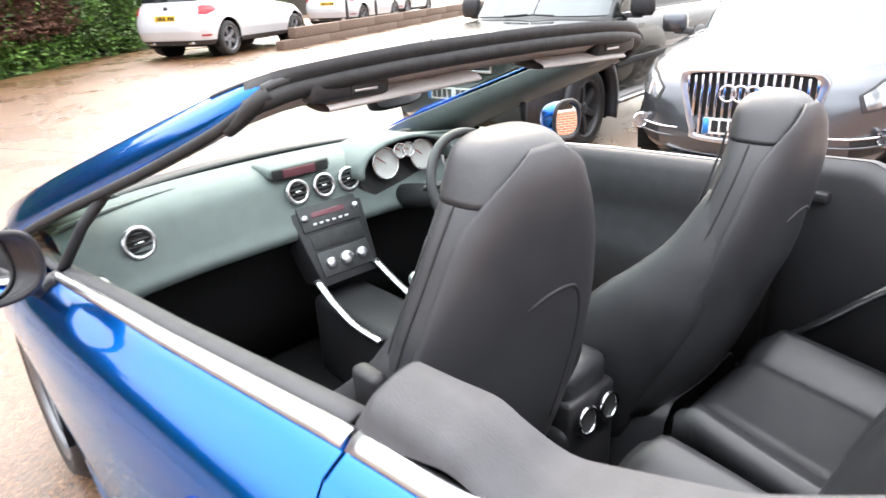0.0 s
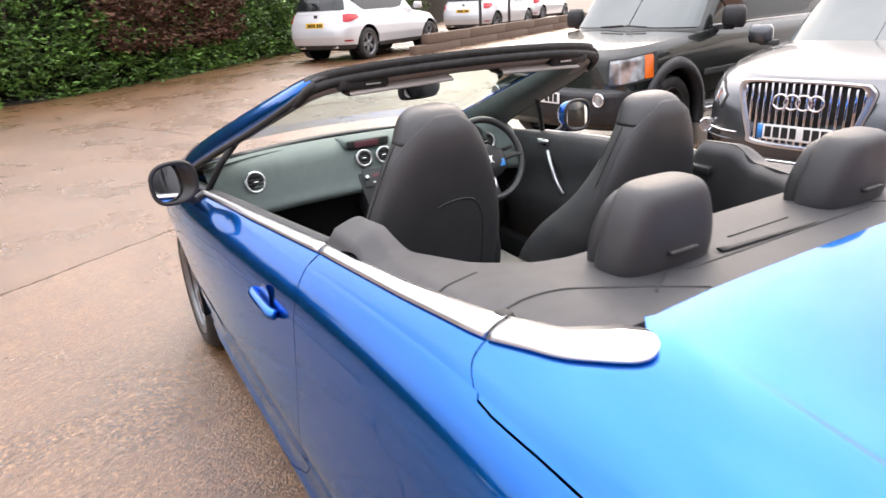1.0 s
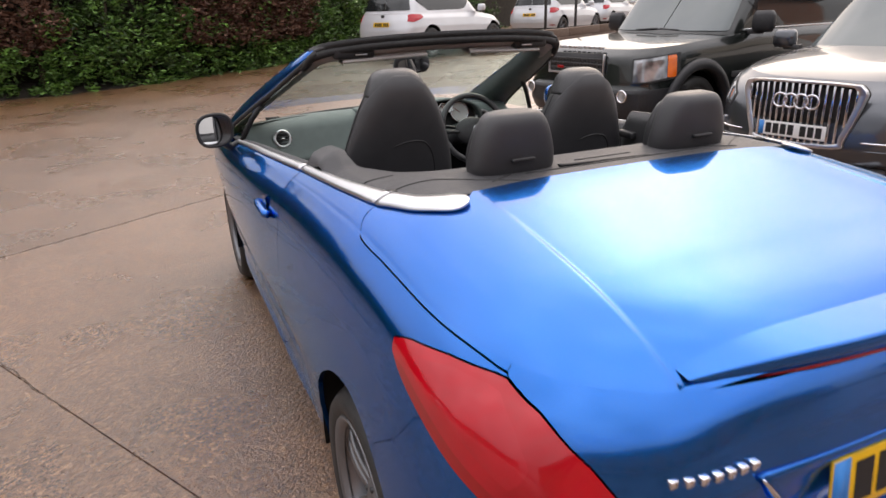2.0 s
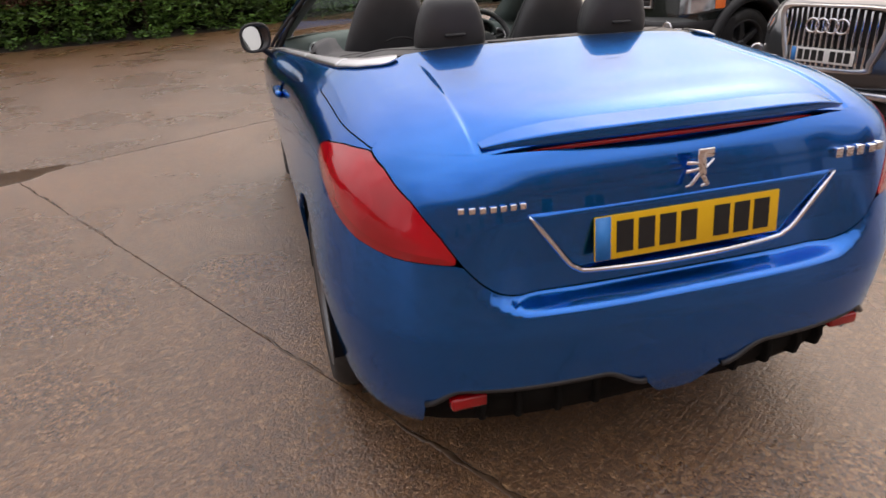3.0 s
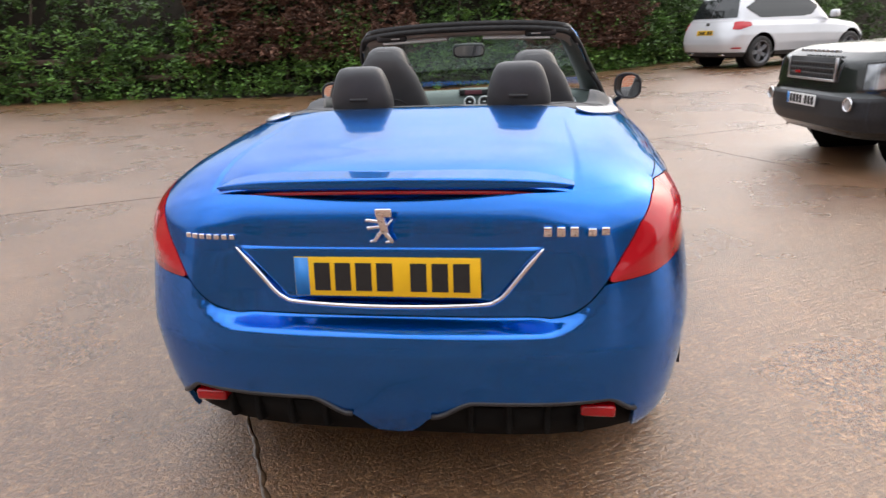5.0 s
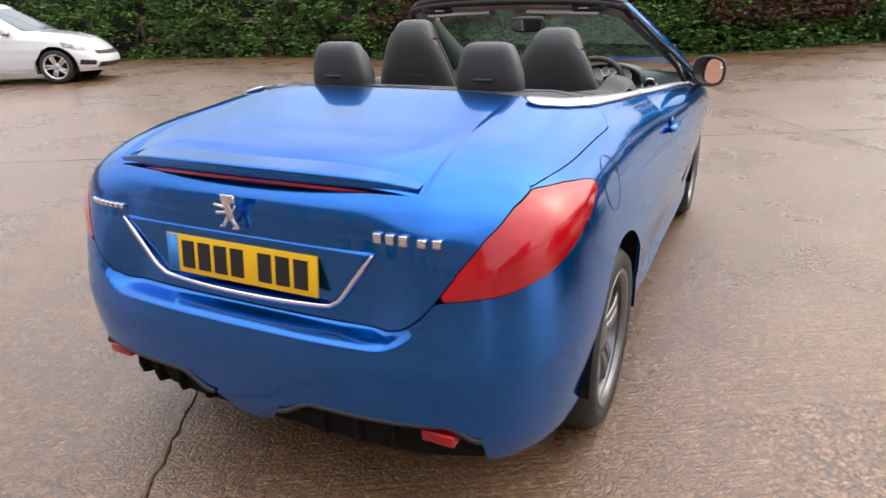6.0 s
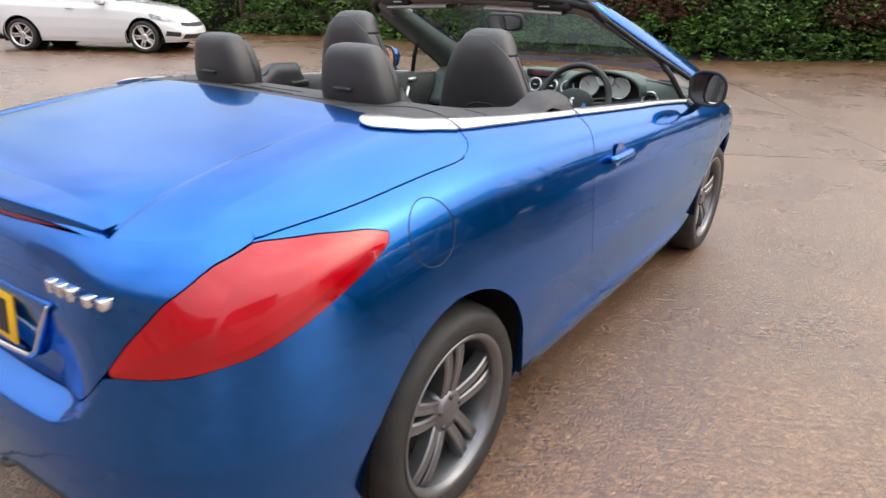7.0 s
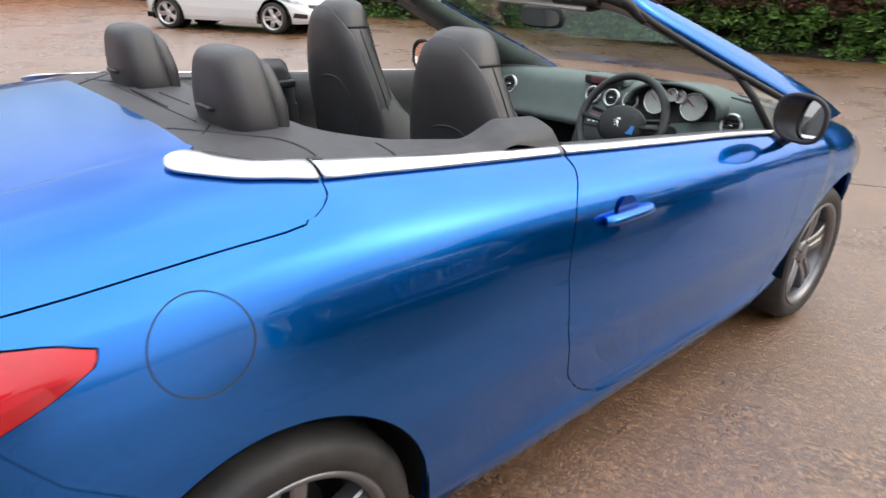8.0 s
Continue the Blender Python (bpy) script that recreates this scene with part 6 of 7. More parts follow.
def parked_car(name, label, place, paint, body, roof, arches, wheel, crown, foot=0.24, group="", windows=(), lower=None):
    """body, roof: skins of the lower body and of the glasshouse. windows: name, ring on the roof skin, sides, material."""
    car = thing(name, label, "car", place, group)
    table = body.length()

    def arch(c, t):
        x, y, z = body.at(c, t)
        return min([math.hypot(y - a, z - b) - r for a, b, r in arches] if x > 0.5 and 0.4 < c < 2.7 else [1.0])
    polys = cut(grid(body.columns(12, 26, 14), steps(0, 1, 16)), arch)
    store = ([], [], {}, [])
    for s in (1, -1):
        skin(polys, lambda c, t: (s * body.at(c, t)[0], *body.at(c, t)[1:]), s < 0, store)
    y0, y1 = body.yr - body.rear[-1][1] - 0.05, body.yf + body.nose[-1][1] + 0.05
    capq = cut(grid(steps(-1.0, 1.0, 36), steps(y0, y1, 70)), body.edge)
    skin(capq, lambda x, y: (x, y, body.top(x, y, crown)), False, store, (0.006, 0.02))
    hull = shell("body", store, paint, car, "", 0.02)
    if lower is not None:
        store = ([], [], {}, [])
        low = cut(cut(grid(body.columns(12, 26, 14), steps(0, 0.5, 10)), arch), lambda c, t: lower[0] - t)
        for s in (1, -1):
            skin(low, lambda c, t: (s * (body.at(c, t)[0] + 0.006), body.at(c, t)[1] + (0.006 if c > 2 else -0.006 if c < 1 else 0), body.at(c, t)[2]), s < 0, store)
        shell("lower_cladding", store, lower[1], car)
    store = ([], [], {}, [])
    rp = grid(roof.columns(10, 18, 10), steps(0, 1, 12))
    for s in (1, -1):
        skin(rp, lambda c, t: (s * roof.at(c, t)[0], *roof.at(c, t)[1:]), s < 0, store)
    r0, r1 = roof.yr - roof.rear[-1][1] - 0.02, roof.yf + roof.nose[-1][1] + 0.02
    skin(cut(grid(steps(-0.9, 0.9, 22), steps(r0, r1, 26)), roof.edge), lambda x, y: (x, y, roof.top(x, y, lambda v: 0.05)), False, store, (0.006, 0.02))
    house = shell("roof", store, paint, car)
    rt = roof.length()
    for nm, ring, sides, mat in windows:
        f = inside([(interp(rt, c) if c > 0 else 3 * c, t * 0.6) for c, t in ring])
        pol = cut(rp, lambda c, t: f(interp(rt, c), t * 0.6))
        for group_sides in ([(1, -1)] if sides == 0 else [(1,), (-1,)]):
            store = ([], [], {}, [])
            for s in group_sides:
                skin(pol, lambda c, t: (s * (roof.at(c, t)[0] + 0.006), roof.at(c, t)[1] + (0.008 if c > 2 else -0.008 if c < 1 else 0), roof.at(c, t)[2] + 0.003), s < 0, store)
            shell(nm, store, mat, house, "", 0.004)
    box_part("underbody", (-0.7, 0.7, -0.6, body.yf + 0.5, foot, foot + 0.1), DARK, car)
    proto, track = wheel
    for a, b, r in arches:
        for s in (1, -1):
            fit_wheel(proto, car, Matrix.Translation((s * track, a, b)) @ (Matrix.Rotation(math.pi, 4, "Z") if s < 0 else Matrix()) @ Matrix.Rotation(0.4 + a, 4, "X"))
            bm = bmesh.new()
            disc(bm, r + 0.02, pose(s * (track - 0.22), a, b, 0, 90))
            part("wheel_well", bm, DARK, car)
            bm = bmesh.new()
            rr = []
            for x in (track - 0.22, track + 0.10):
                rr.append([bm.verts.new((s * x, a + (r + 0.006) * math.cos(radians(k)), b + (r + 0.006) * math.sin(radians(k)))) for k in range(-20, 201, 10)])
            for k in range(len(rr[0]) - 1):
                bm.faces.new((rr[0][k], rr[0][k + 1], rr[1][k + 1], rr[1][k]))
            part("wheel_liner", bm, DARK, car)
    return car, hull


def patch(name, sk, ring, material, parent, out=0.008, sides=(1, -1), label="", n=2):
    """A lamp or panel that follows the skin within an outline."""
    table = sk.length()
    f = inside([(interp(table, c) if c > 0 else 3 * c, t * 0.8) for c, t in ring])
    pol = cut(grid(sk.columns(26, 40, 40), steps(0, 1, 50)), lambda c, t: f(interp(table, c), t * 0.8))
    obs = []
    for s in sides:
        store = ([], [], {}, [])

        def lay(c, t):
            x, y, z = sk.at(c, t)
            return s * (x + (out if c < 2.5 and c > 0.4 else 0)), y + (out if c > 2 else -out if c < 1 else 0), z
        skin(pol, lay, s < 0, store)
        obs.append(shell(name, store, material, parent, label, 0.012))
    return obs


def door_mirrors(car, x, y, z, material, w=0.11, h=0.085):
    for s in (1, -1):
        rows = [(z - h, s * x, y, w * 0.8, 0.05), (z - h * 0.6, s * x, y, w, 0.07), (z, s * x, y, w, 0.075), (z + h * 0.6, s * x, y, w * 0.95, 0.07), (z + h, s * x, y, w * 0.75, 0.045)]
        m = closed_loft("door_mirror", rows, material, car, "", 20, 3)
        box_part("mirror_arm", (min(s * x, s * (x - 0.17)), max(s * x, s * (x - 0.17)), y - 0.03, y + 0.03, z - h - 0.02, z - h + 0.03), GREYPLASTIC, m, bevel=0.01)


# large grey SUV with an upright, bar-filled grille
suv_wheel = wheel_maker("wheel", 0.36, 0.25, 0.235, 5, ALLOY, 0.095)
GREY_SKIN = Skin(
    width=[(0, 0.84), (0.1, 0.90), (0.3, 0.935), (0.55, 0.945), (0.8, 0.925), (0.93, 0.895), (1.0, 0.845)],
    rear=[(0, 0.75), (0.2, 0.85), (0.5, 0.86), (0.8, 0.82), (1, 0.74)],
    nose=[(0, 1.05), (0.12, 1.17), (0.3, 1.22), (0.5, 1.20), (0.7, 1.175), (0.85, 1.12), (0.95, 1.02), (1, 0.90)],
    belt=[(-0.9, 1.06), (0, 1.08), (1.6, 1.06), (2.2, 1.03), (2.7, 0.99), (3.2, 0.94), (3.7, 0.86)], yr=0.0, yf=2.48, z0=0.26, pr=0.5, pn=0.62)
GREY_ROOF = Skin(
    width=[(0, 0.84), (0.3, 0.79), (0.7, 0.70), (1, 0.63)], rear=[(0, 0.62), (0.5, 0.55), (1, 0.42)], nose=[(0, 1.02), (0.5, 0.62), (1, 0.24)],
    belt=[(-1, 1.60), (1.0, 1.63), (2.5, 1.60)], yr=0.0, yf=1.3, z0=1.03, pr=0.4, pn=0.42)
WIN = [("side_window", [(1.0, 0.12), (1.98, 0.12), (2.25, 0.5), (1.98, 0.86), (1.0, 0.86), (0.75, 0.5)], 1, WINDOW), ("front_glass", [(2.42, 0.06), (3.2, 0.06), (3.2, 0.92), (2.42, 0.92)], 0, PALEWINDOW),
       ("rear_glass", [(-0.2, 0.15), (0.5, 0.15), (0.45, 0.85), (-0.2, 0.85)], 0, WINDOW)]
GREY_PLACE = pose(6.908, 3.044, 0, 0, 0, 102.6)
grey_suv, _ = parked_car("grey_suv", "dark grey SUV with a tall chrome-barred grille, parked nose out", GREY_PLACE, GREYPAINT, GREY_SKIN, GREY_ROOF, [(0.0, 0.36, 0.42), (2.807, 0.36, 0.42)], (suv_wheel, 0.80),
                         lambda y: interp([(0, 0.06), (2.2, 0.06), (3.2, 0.075), (3.6, 0.05)], y), windows=WIN)


def ring_plate(name, ring, y, material, parent, thick=0.03, bow=0.06, inner=None, label=""):
    """A flat-faced piece in the plane x, z that bows back to its sides; with inner, only a frame."""
    bm = bmesh.new()
    pts = curve([(x, 0, z) for x, z in ring + ring[:1]], 64)[:-1]
    cx, cz = sum(p.x for p in pts) / len(pts), sum(p.z for p in pts) / len(pts)
    sets = []
    for k, off in ((1, 0), (1, thick)):
        sets.append([bm.verts.new((p.x, y - bow * (p.x / 0.5) ** 2 - off, p.z)) for p in pts])
    n = len(pts)
    if inner:
        for off in (0, thick):
            sets.append([bm.verts.new((cx + (p.x - cx) * inner, y - bow * (p.x / 0.5) ** 2 - off, cz + (p.z - cz) * inner)) for p in pts])
        for a, b in ((0, 1), (2, 0), (1, 3), (3, 2)):
            for k in range(n):
                bm.faces.new((sets[a][k], sets[a][(k + 1) % n], sets[b][(k + 1) % n], sets[b][k]))
    else:
        bm.faces.new(sets[0])
        bm.faces.new(sets[1][::-1])
        for k in range(n):
            bm.faces.new((sets[0][k], sets[1][k], sets[1][(k + 1) % n], sets[0][(k + 1) % n]))
    bmesh.ops.recalc_face_normals(bm, faces=bm.faces)
    return soften(part(name, bm, material, parent, label), 0.006, 2)


GRILLE = [(-0.415, 0.912), (-0.20, 0.925), (0.20, 0.925), (0.415, 0.912), (0.455, 0.865), (0.452, 0.80), (0.37, 0.52), (0.30, 0.44), (-0.30, 0.44), (-0.37, 0.52), (-0.452, 0.80), (-0.455, 0.865)]
ring_plate("grille_back", GRILLE, 3.690, RUBBER, grey_suv, 0.03)
grille = ring_plate("grille_frame", GRILLE, 3.738, SATIN, grey_suv, 0.05, inner=0.895, label="bright chrome grille surround")
for k in range(17):
    x = -0.40 + 0.05 * k
    zlo, zhi = interp([(0, 0.455), (0.30, 0.46), (0.40, 0.74)], abs(x)), interp([(0, 0.905), (0.2, 0.905), (0.42, 0.87)], abs(x))
    box_part("grille_bar", (x - 0.009, x + 0.009, 3.70 - 0.06 * (x / 0.5) ** 2, 3.728 - 0.06 * (x / 0.5) ** 2, zlo, zhi), CHROME, grille, bevel=0.003)
for k in range(4):
    bm = bmesh.new()
    tube(bm, [(-0.12 + 0.08 * k + 0.052 * math.cos(2 * math.pi * q / 32), 3.752, 0.775 + 0.052 * math.sin(2 * math.pi * q / 32)) for q in range(32)], 0.0085, 8, closed=True)
    part("badge_ring", bm, CHROME, grille)
number_plate(grey_suv, pose(0, 3.755, 0.553, 0, 0, 180), WHITEPLATE)
patch("headlamp_bezel", GREY_SKIN, [(2.14, 0.80), (2.28, 0.70), (2.45, 0.65), (2.62, 0.63), (2.655, 0.80), (2.52, 0.90), (2.32, 0.955), (2.16, 0.94)], RUBBER, grey_suv, 0.004)
patch("headlamp", GREY_SKIN, [(2.18, 0.80), (2.30, 0.72), (2.45, 0.68), (2.60, 0.66), (2.63, 0.80), (2.50, 0.88), (2.32, 0.93), (2.2, 0.92)], LAMPGLASS, grey_suv, label="clear headlamp with a pale reflector")
patch("bumper_intake", GREY_SKIN, [(2.30, 0.22), (2.64, 0.16), (2.66, 0.38), (2.34, 0.42)], RUBBER, grey_suv, 0.004)
for s in (1, -1):
    for z in (0.44, 0.50):
        bm = bmesh.new()
        tube(bm, curve([(s * 0.88, 3.30, z + 0.03), (s * 0.78, 3.48, z + 0.012), (s * 0.62, 3.60, z), (s * 0.46, 3.645, z)], 16), 0.008, 8)
        part("intake_bar", bm, GREYPAINT if z < 0.47 else CHROME, grey_suv)
    bm = bmesh.new()
    c = Vector((s * 0.80, 3.47, 0.50))
    m = Matrix.Translation(c) @ Matrix.Rotation(radians(s * 35), 4, "Z") @ Matrix.Rotation(radians(-90), 4, "X")
    tube(bm, [m @ Vector((0.052 * math.cos(2 * math.pi * q / 24), 0.052 * math.sin(2 * math.pi * q / 24), 0.012)) for q in range(24)], 0.010, 8, closed=True)
    fog = part("fog_lamp", bm, CHROME, grey_suv)
    bm = bmesh.new()
    disc(bm, 0.05, m @ Matrix.Translation((0, 0, 0.008)))
    part("fog_lens", bm, LAMPGLASS, fog)
box_part("front_skid", (-0.62, 0.62, 3.50, 3.62, 0.24, 0.30), SATIN, grey_suv, bevel=0.02)
door_mirrors(grey_suv, 1.02, 2.10, 1.13, GREYPAINT)

# black off-roader with square lamps
off_wheel = wheel_maker("wheel", 0.385, 0.265, 0.255, 6, ALLOYDARK, 0.10, "wide")
BLACK_SKIN = Skin(
    width=[(0, 0.86), (0.08, 0.92), (0.3, 0.945), (0.6, 0.95), (0.85, 0.93), (0.95, 0.91), (1.0, 0.86)],
    rear=[(0, 0.85), (0.2, 0.95), (0.5, 0.97), (0.8, 0.95), (1, 0.90)],
    nose=[(0, 0.94), (0.1, 1.03), (0.25, 1.09), (0.48, 1.09), (0.52, 1.05), (0.9, 1.02), (0.96, 0.99), (1, 0.90)],
    belt=[(-1, 1.20), (1.9, 1.18), (2.3, 1.14), (2.8, 1.115), (3.4, 1.085), (3.75, 1.05)], yr=0.0, yf=2.70, z0=0.30, pr=0.3, pn=0.40)
BLACK_ROOF = Skin(
    width=[(0, 0.86), (0.4, 0.82), (1, 0.74)], rear=[(0, 0.85), (0.5, 0.82), (1, 0.74)], nose=[(0, 0.86), (0.5, 0.56), (1, 0.26)],
    belt=[(-1, 1.85), (1.5, 1.83), (2.7, 1.80)], yr=0.0, yf=1.55, z0=1.15, pr=0.3, pn=0.34)
black_suv, _ = parked_car("black_offroader", "black boxy off-road car with clear and amber square lamps", pose(6.66, 5.44, 0, 0, 0, 100), BLACKPAINT, BLACK_SKIN, BLACK_ROOF,
                          [(0.0, 0.385, 0.47), (2.885, 0.385, 0.47)], (off_wheel, 0.80), lambda y: 0.035, windows=WIN, foot=0.32)
patch("headlamp_bezel", BLACK_SKIN, [(2.10, 0.61), (2.50, 0.58), (2.64, 0.58), (2.64, 0.90), (2.10, 0.92)], RUBBER, black_suv, 0.006)
patch("headlamp", BLACK_SKIN, [(2.22, 0.63), (2.50, 0.60), (2.62, 0.60), (2.62, 0.88), (2.22, 0.90)], LAMPGLASS, black_suv, 0.012, label="square clear headlamp")
patch("indicator", BLACK_SKIN, [(2.13, 0.63), (2.215, 0.63), (2.215, 0.90), (2.13, 0.90)], AMBER, black_suv, 0.012, label="amber indicator lens")
patch("bumper_top", BLACK_SKIN, [(2.05, 0.10), (2.9, 0.10), (3.2, 0.10), (3.2, 0.50), (2.05, 0.50)], PLASTIC, black_suv, 0.006)
bm = bmesh.new()
box(bm, -0.40, 0.40, 3.70, 3.745, 0.815, 1.02)
grille = part("grille", bm, RUBBER, black_suv, "black mesh grille with a bright frame")
for dims in ((-0.42, 0.42, 3.73, 3.762, 0.80, 0.822), (-0.42, -0.402, 3.73, 3.758, 0.80, 1.02), (0.402, 0.42, 3.73, 3.758, 0.80, 1.02)):
    box_part("grille_frame", dims, SATIN, grille, bevel=0.004)
for z in (0.865, 0.915, 0.965):
    box_part("grille_slat", (-0.395, 0.395, 3.735, 3.756, z - 0.008, z + 0.008), GREYPLASTIC, grille, bevel=0.003)
    for k in range(16):
        box_part("grille_rib", (-0.38 + 0.05 * k, -0.365 + 0.05 * k, 3.732, 3.752, z - 0.03, z + 0.008), GREYPLASTIC, grille, bevel=0)
box_part("badge", (0.17, 0.27, 3.755, 3.765, 0.855, 0.885), REDDEEP, grille, bevel=0.004)
for k in range(9):
    box_part("bonnet_letter_bar", (-0.33 + k * 0.075, -0.285 + k * 0.075, 3.66, 3.698, 1.062, 1.090), SATIN, black_suv, bevel=0.003)
number_plate(black_suv, pose(0.0, 3.815, 0.615, 0, 0, 180), WHITEPLATE)
for s in (1, -1):
    bm = bmesh.new()
    m = pose(s * 0.70, 3.76, 0.62, -90)
    tube(bm, [m @ Vector((0.058 * math.cos(2 * math.pi * q / 24), 0.058 * math.sin(2 * math.pi * q / 24), 0.01)) for q in range(24)], 0.010, 8, closed=True)
    fog = part("fog_lamp", bm, CHROME, black_suv)
    bm = bmesh.new()
    disc(bm, 0.056, m @ Matrix.Translation((0, 0, 0.006)))
    part("fog_lens", bm, LAMPGLASS, fog)
    for y in (0.0, 2.885):
        rows = []
        for a in steps(radians(-18), radians(198), 30):
            rows.append([(s * x, y + r * math.cos(a), 0.385 + r * math.sin(a)) for x, r in ((0.86, 0.465), (0.975, 0.465), (0.985, 0.48), (0.975, 0.54), (0.945, 0.56))])
        sheet("arch_flare", rows, PLASTIC, black_suv, "matt dark grey wheel-arch flare", thick=0.01)
    box_part("side_step", (min(s * 0.86, s * 1.02), max(s * 0.86, s * 1.02), 0.55, 2.35, 0.36, 0.40), SATIN, black_suv, bevel=0.012)
    bm = bmesh.new()
    tube(bm, [(s * 0.30, 2.47, 1.20), (s * 0.02, 2.44, 1.215)], 0.010, 6)
    part("wiper", bm, PLASTIC, black_suv)
    box_part("side_moulding", (min(s * 0.945, s * 0.962), max(s * 0.945, s * 0.962), 0.5, 2.35, 0.72, 0.78), GREYPLASTIC, black_suv, bevel=0.006)
    box_part("waist_moulding", (min(s * 0.855, s * 0.872), max(s * 0.855, s * 0.872), -0.5, 2.1, 1.185, 1.205), SATIN, black_suv, bevel=0.004)
door_mirrors(black_suv, 1.04, 2.02, 1.28, PLASTIC, 0.12, 0.11)

# white SUVs seen from behind
TALL_SKIN = Skin(
    width=[(0, 0.84), (0.1, 0.92), (0.35, 0.955), (0.6, 0.965), (0.85, 0.93), (1.0, 0.86)],
    rear=[(0, 0.70), (0.12, 0.84), (0.35, 0.90), (0.5, 0.89), (0.75, 0.83), (1, 0.74)], nose=[(0, 1.0), (0.3, 1.15), (0.7, 1.08), (1, 0.85)],
    belt=[(-1, 1.10), (0, 1.09), (1.9, 1.06), (2.6, 1.0), (3.6, 0.86)], yr=0.0, yf=2.6, z0=0.28, pr=0.42, pn=0.6)
TALL_ROOF = Skin(width=[(0, 0.86), (0.4, 0.80), (1, 0.66)], rear=[(0, 0.72), (0.5, 0.60), (1, 0.42)], nose=[(0, 1.0), (0.5, 0.6), (1, 0.22)],
                 belt=[(-1, 1.66), (1.0, 1.70), (2.5, 1.66)], yr=0.0, yf=1.45, z0=1.06, pr=0.4, pn=0.42)
white_suv, _ = parked_car("white_suv", "silvery white SUV parked with its tail to the yard", pose(4.75, 15.35, rise(4.75, 15.35), 0, 0, -59), SILVERPAINT, TALL_SKIN, TALL_ROOF, [(0.0, 0.37, 0.44), (2.9, 0.37, 0.44)], (suv_wheel, 0.83),
                          lambda y: 0.05, windows=WIN, group="white cars by the hedge", lower=(0.12, GREYPLASTIC))
patch("tail_lamp", TALL_SKIN, [(0.40, 0.76), (0.62, 0.74), (0.93, 0.86), (0.90, 0.95), (0.6, 0.97), (0.42, 0.95)], REDLENS, white_suv, 0.01, label="red tail lamp")
patch("rear_reflector", TALL_SKIN, [(0.45, 0.22), (0.75, 0.22), (0.75, 0.26), (0.45, 0.26)], REDDEEP, white_suv, 0.008)
number_plate(white_suv, pose(0, -0.86, 0.83, -8), YELLOW, blue=False)
box_part("rear_badge", (-0.05, 0.05, -0.80, -0.77, 0.99, 1.06), GREYPLASTIC, white_suv, bevel=0.03)
for x in (-0.5, 0.5):
    box_part("exhaust_tip", (x - 0.08, x + 0.08, -0.80, -0.72, 0.30, 0.36), CHROME, white_suv, bevel=0.015)
door_mirrors(white_suv, 1.03, 2.15, 1.17, SILVERPAINT)
for px, py in ((12.0, 20.6), (17.6, 25.2)):
    other = copy_thing(white_suv, pose(px, py, rise(px, py), 0, 0, -59))
    other["label"] = "white SUV parked farther down the row"

# white hatchback
hatch_wheel = wheel_maker("wheel", 0.305, 0.222, 0.215, 5, SATIN, 0.09)
HATCH_SKIN = Skin(
    width=[(0, 0.76), (0.1, 0.80), (0.35, 0.835), (0.6, 0.845), (0.85, 0.82), (1.0, 0.755)],
    rear=[(0, 0.55), (0.2, 0.66), (0.5, 0.68), (1, 0.56)], nose=[(0, 1.02), (0.12, 1.13), (0.3, 1.19), (0.5, 1.17), (0.75, 1.06), (0.9, 0.94), (1, 0.80)],
    belt=[(-1, 1.0), (0, 0.98), (1.6, 0.93), (2.2, 0.90), (2.7, 0.83), (3.4, 0.68)], yr=0.0, yf=2.12, z0=0.20, pr=0.5, pn=0.66)
HATCH_ROOF = Skin(width=[(0, 0.755), (0.4, 0.71), (1, 0.58)], rear=[(0, 0.55), (0.5, 0.48), (1, 0.36)], nose=[(0, 1.10), (0.5, 0.66), (1, 0.22)],
                  belt=[(-1, 1.38), (0.8, 1.42), (2.2, 1.38)], yr=0.0, yf=1.1, z0=0.93, pr=0.45, pn=0.42)
hatch, _ = parked_car("white_hatchback", "white hatchback parked side-on before the hedge", pose(-13.56, 5.33, rise(-13.56, 5.33), 0, 0, -55.6), WHITEPAINT, HATCH_SKIN, HATCH_ROOF, [(0.0, 0.305, 0.365), (2.469, 0.305, 0.365)], (hatch_wheel, 0.735),
                      lambda y: 0.05, windows=WIN, foot=0.2)
patch("headlamp", HATCH_SKIN, [(2.22, 0.72), (2.40, 0.68), (2.58, 0.67), (2.60, 0.74), (2.44, 0.82), (2.22, 0.86)], LAMPGLASS, hatch, label="slanted clear headlamp")
patch("fog_panel", HATCH_SKIN, [(2.34, 0.22), (2.58, 0.20), (2.58, 0.36), (2.36, 0.38)], RUBBER, hatch, 0.005)
patch("grille", HATCH_SKIN, [(2.66, 0.58), (2.9, 0.58), (3.2, 0.58), (3.2, 0.70), (2.9, 0.70), (2.66, 0.70)], RUBBER, hatch, 0.006)
patch("lower_intake", HATCH_SKIN, [(2.62, 0.12), (3.2, 0.12), (3.2, 0.30), (2.66, 0.30)], RUBBER, hatch, 0.006)
patch("door_gap", HATCH_SKIN, [(1.405, 0.06), (1.408, 0.06), (1.408, 1.0), (1.405, 1.0)], RUBBER, hatch, 0.002)
patch("door_gap", HATCH_SKIN, [(1.885, 0.06), (1.888, 0.06), (1.888, 1.0), (1.885, 1.0)], RUBBER, hatch, 0.002)
for s in (1, -1):
    box_part("door_handle", (min(s * 0.83, s * 0.855), max(s * 0.83, s * 0.855), 0.98, 1.16, 0.81, 0.84), WHITEPAINT, hatch, bevel=0.01)
door_mirrors(hatch, 0.90, 1.72, 0.98, WHITEPAINT, 0.095, 0.07)
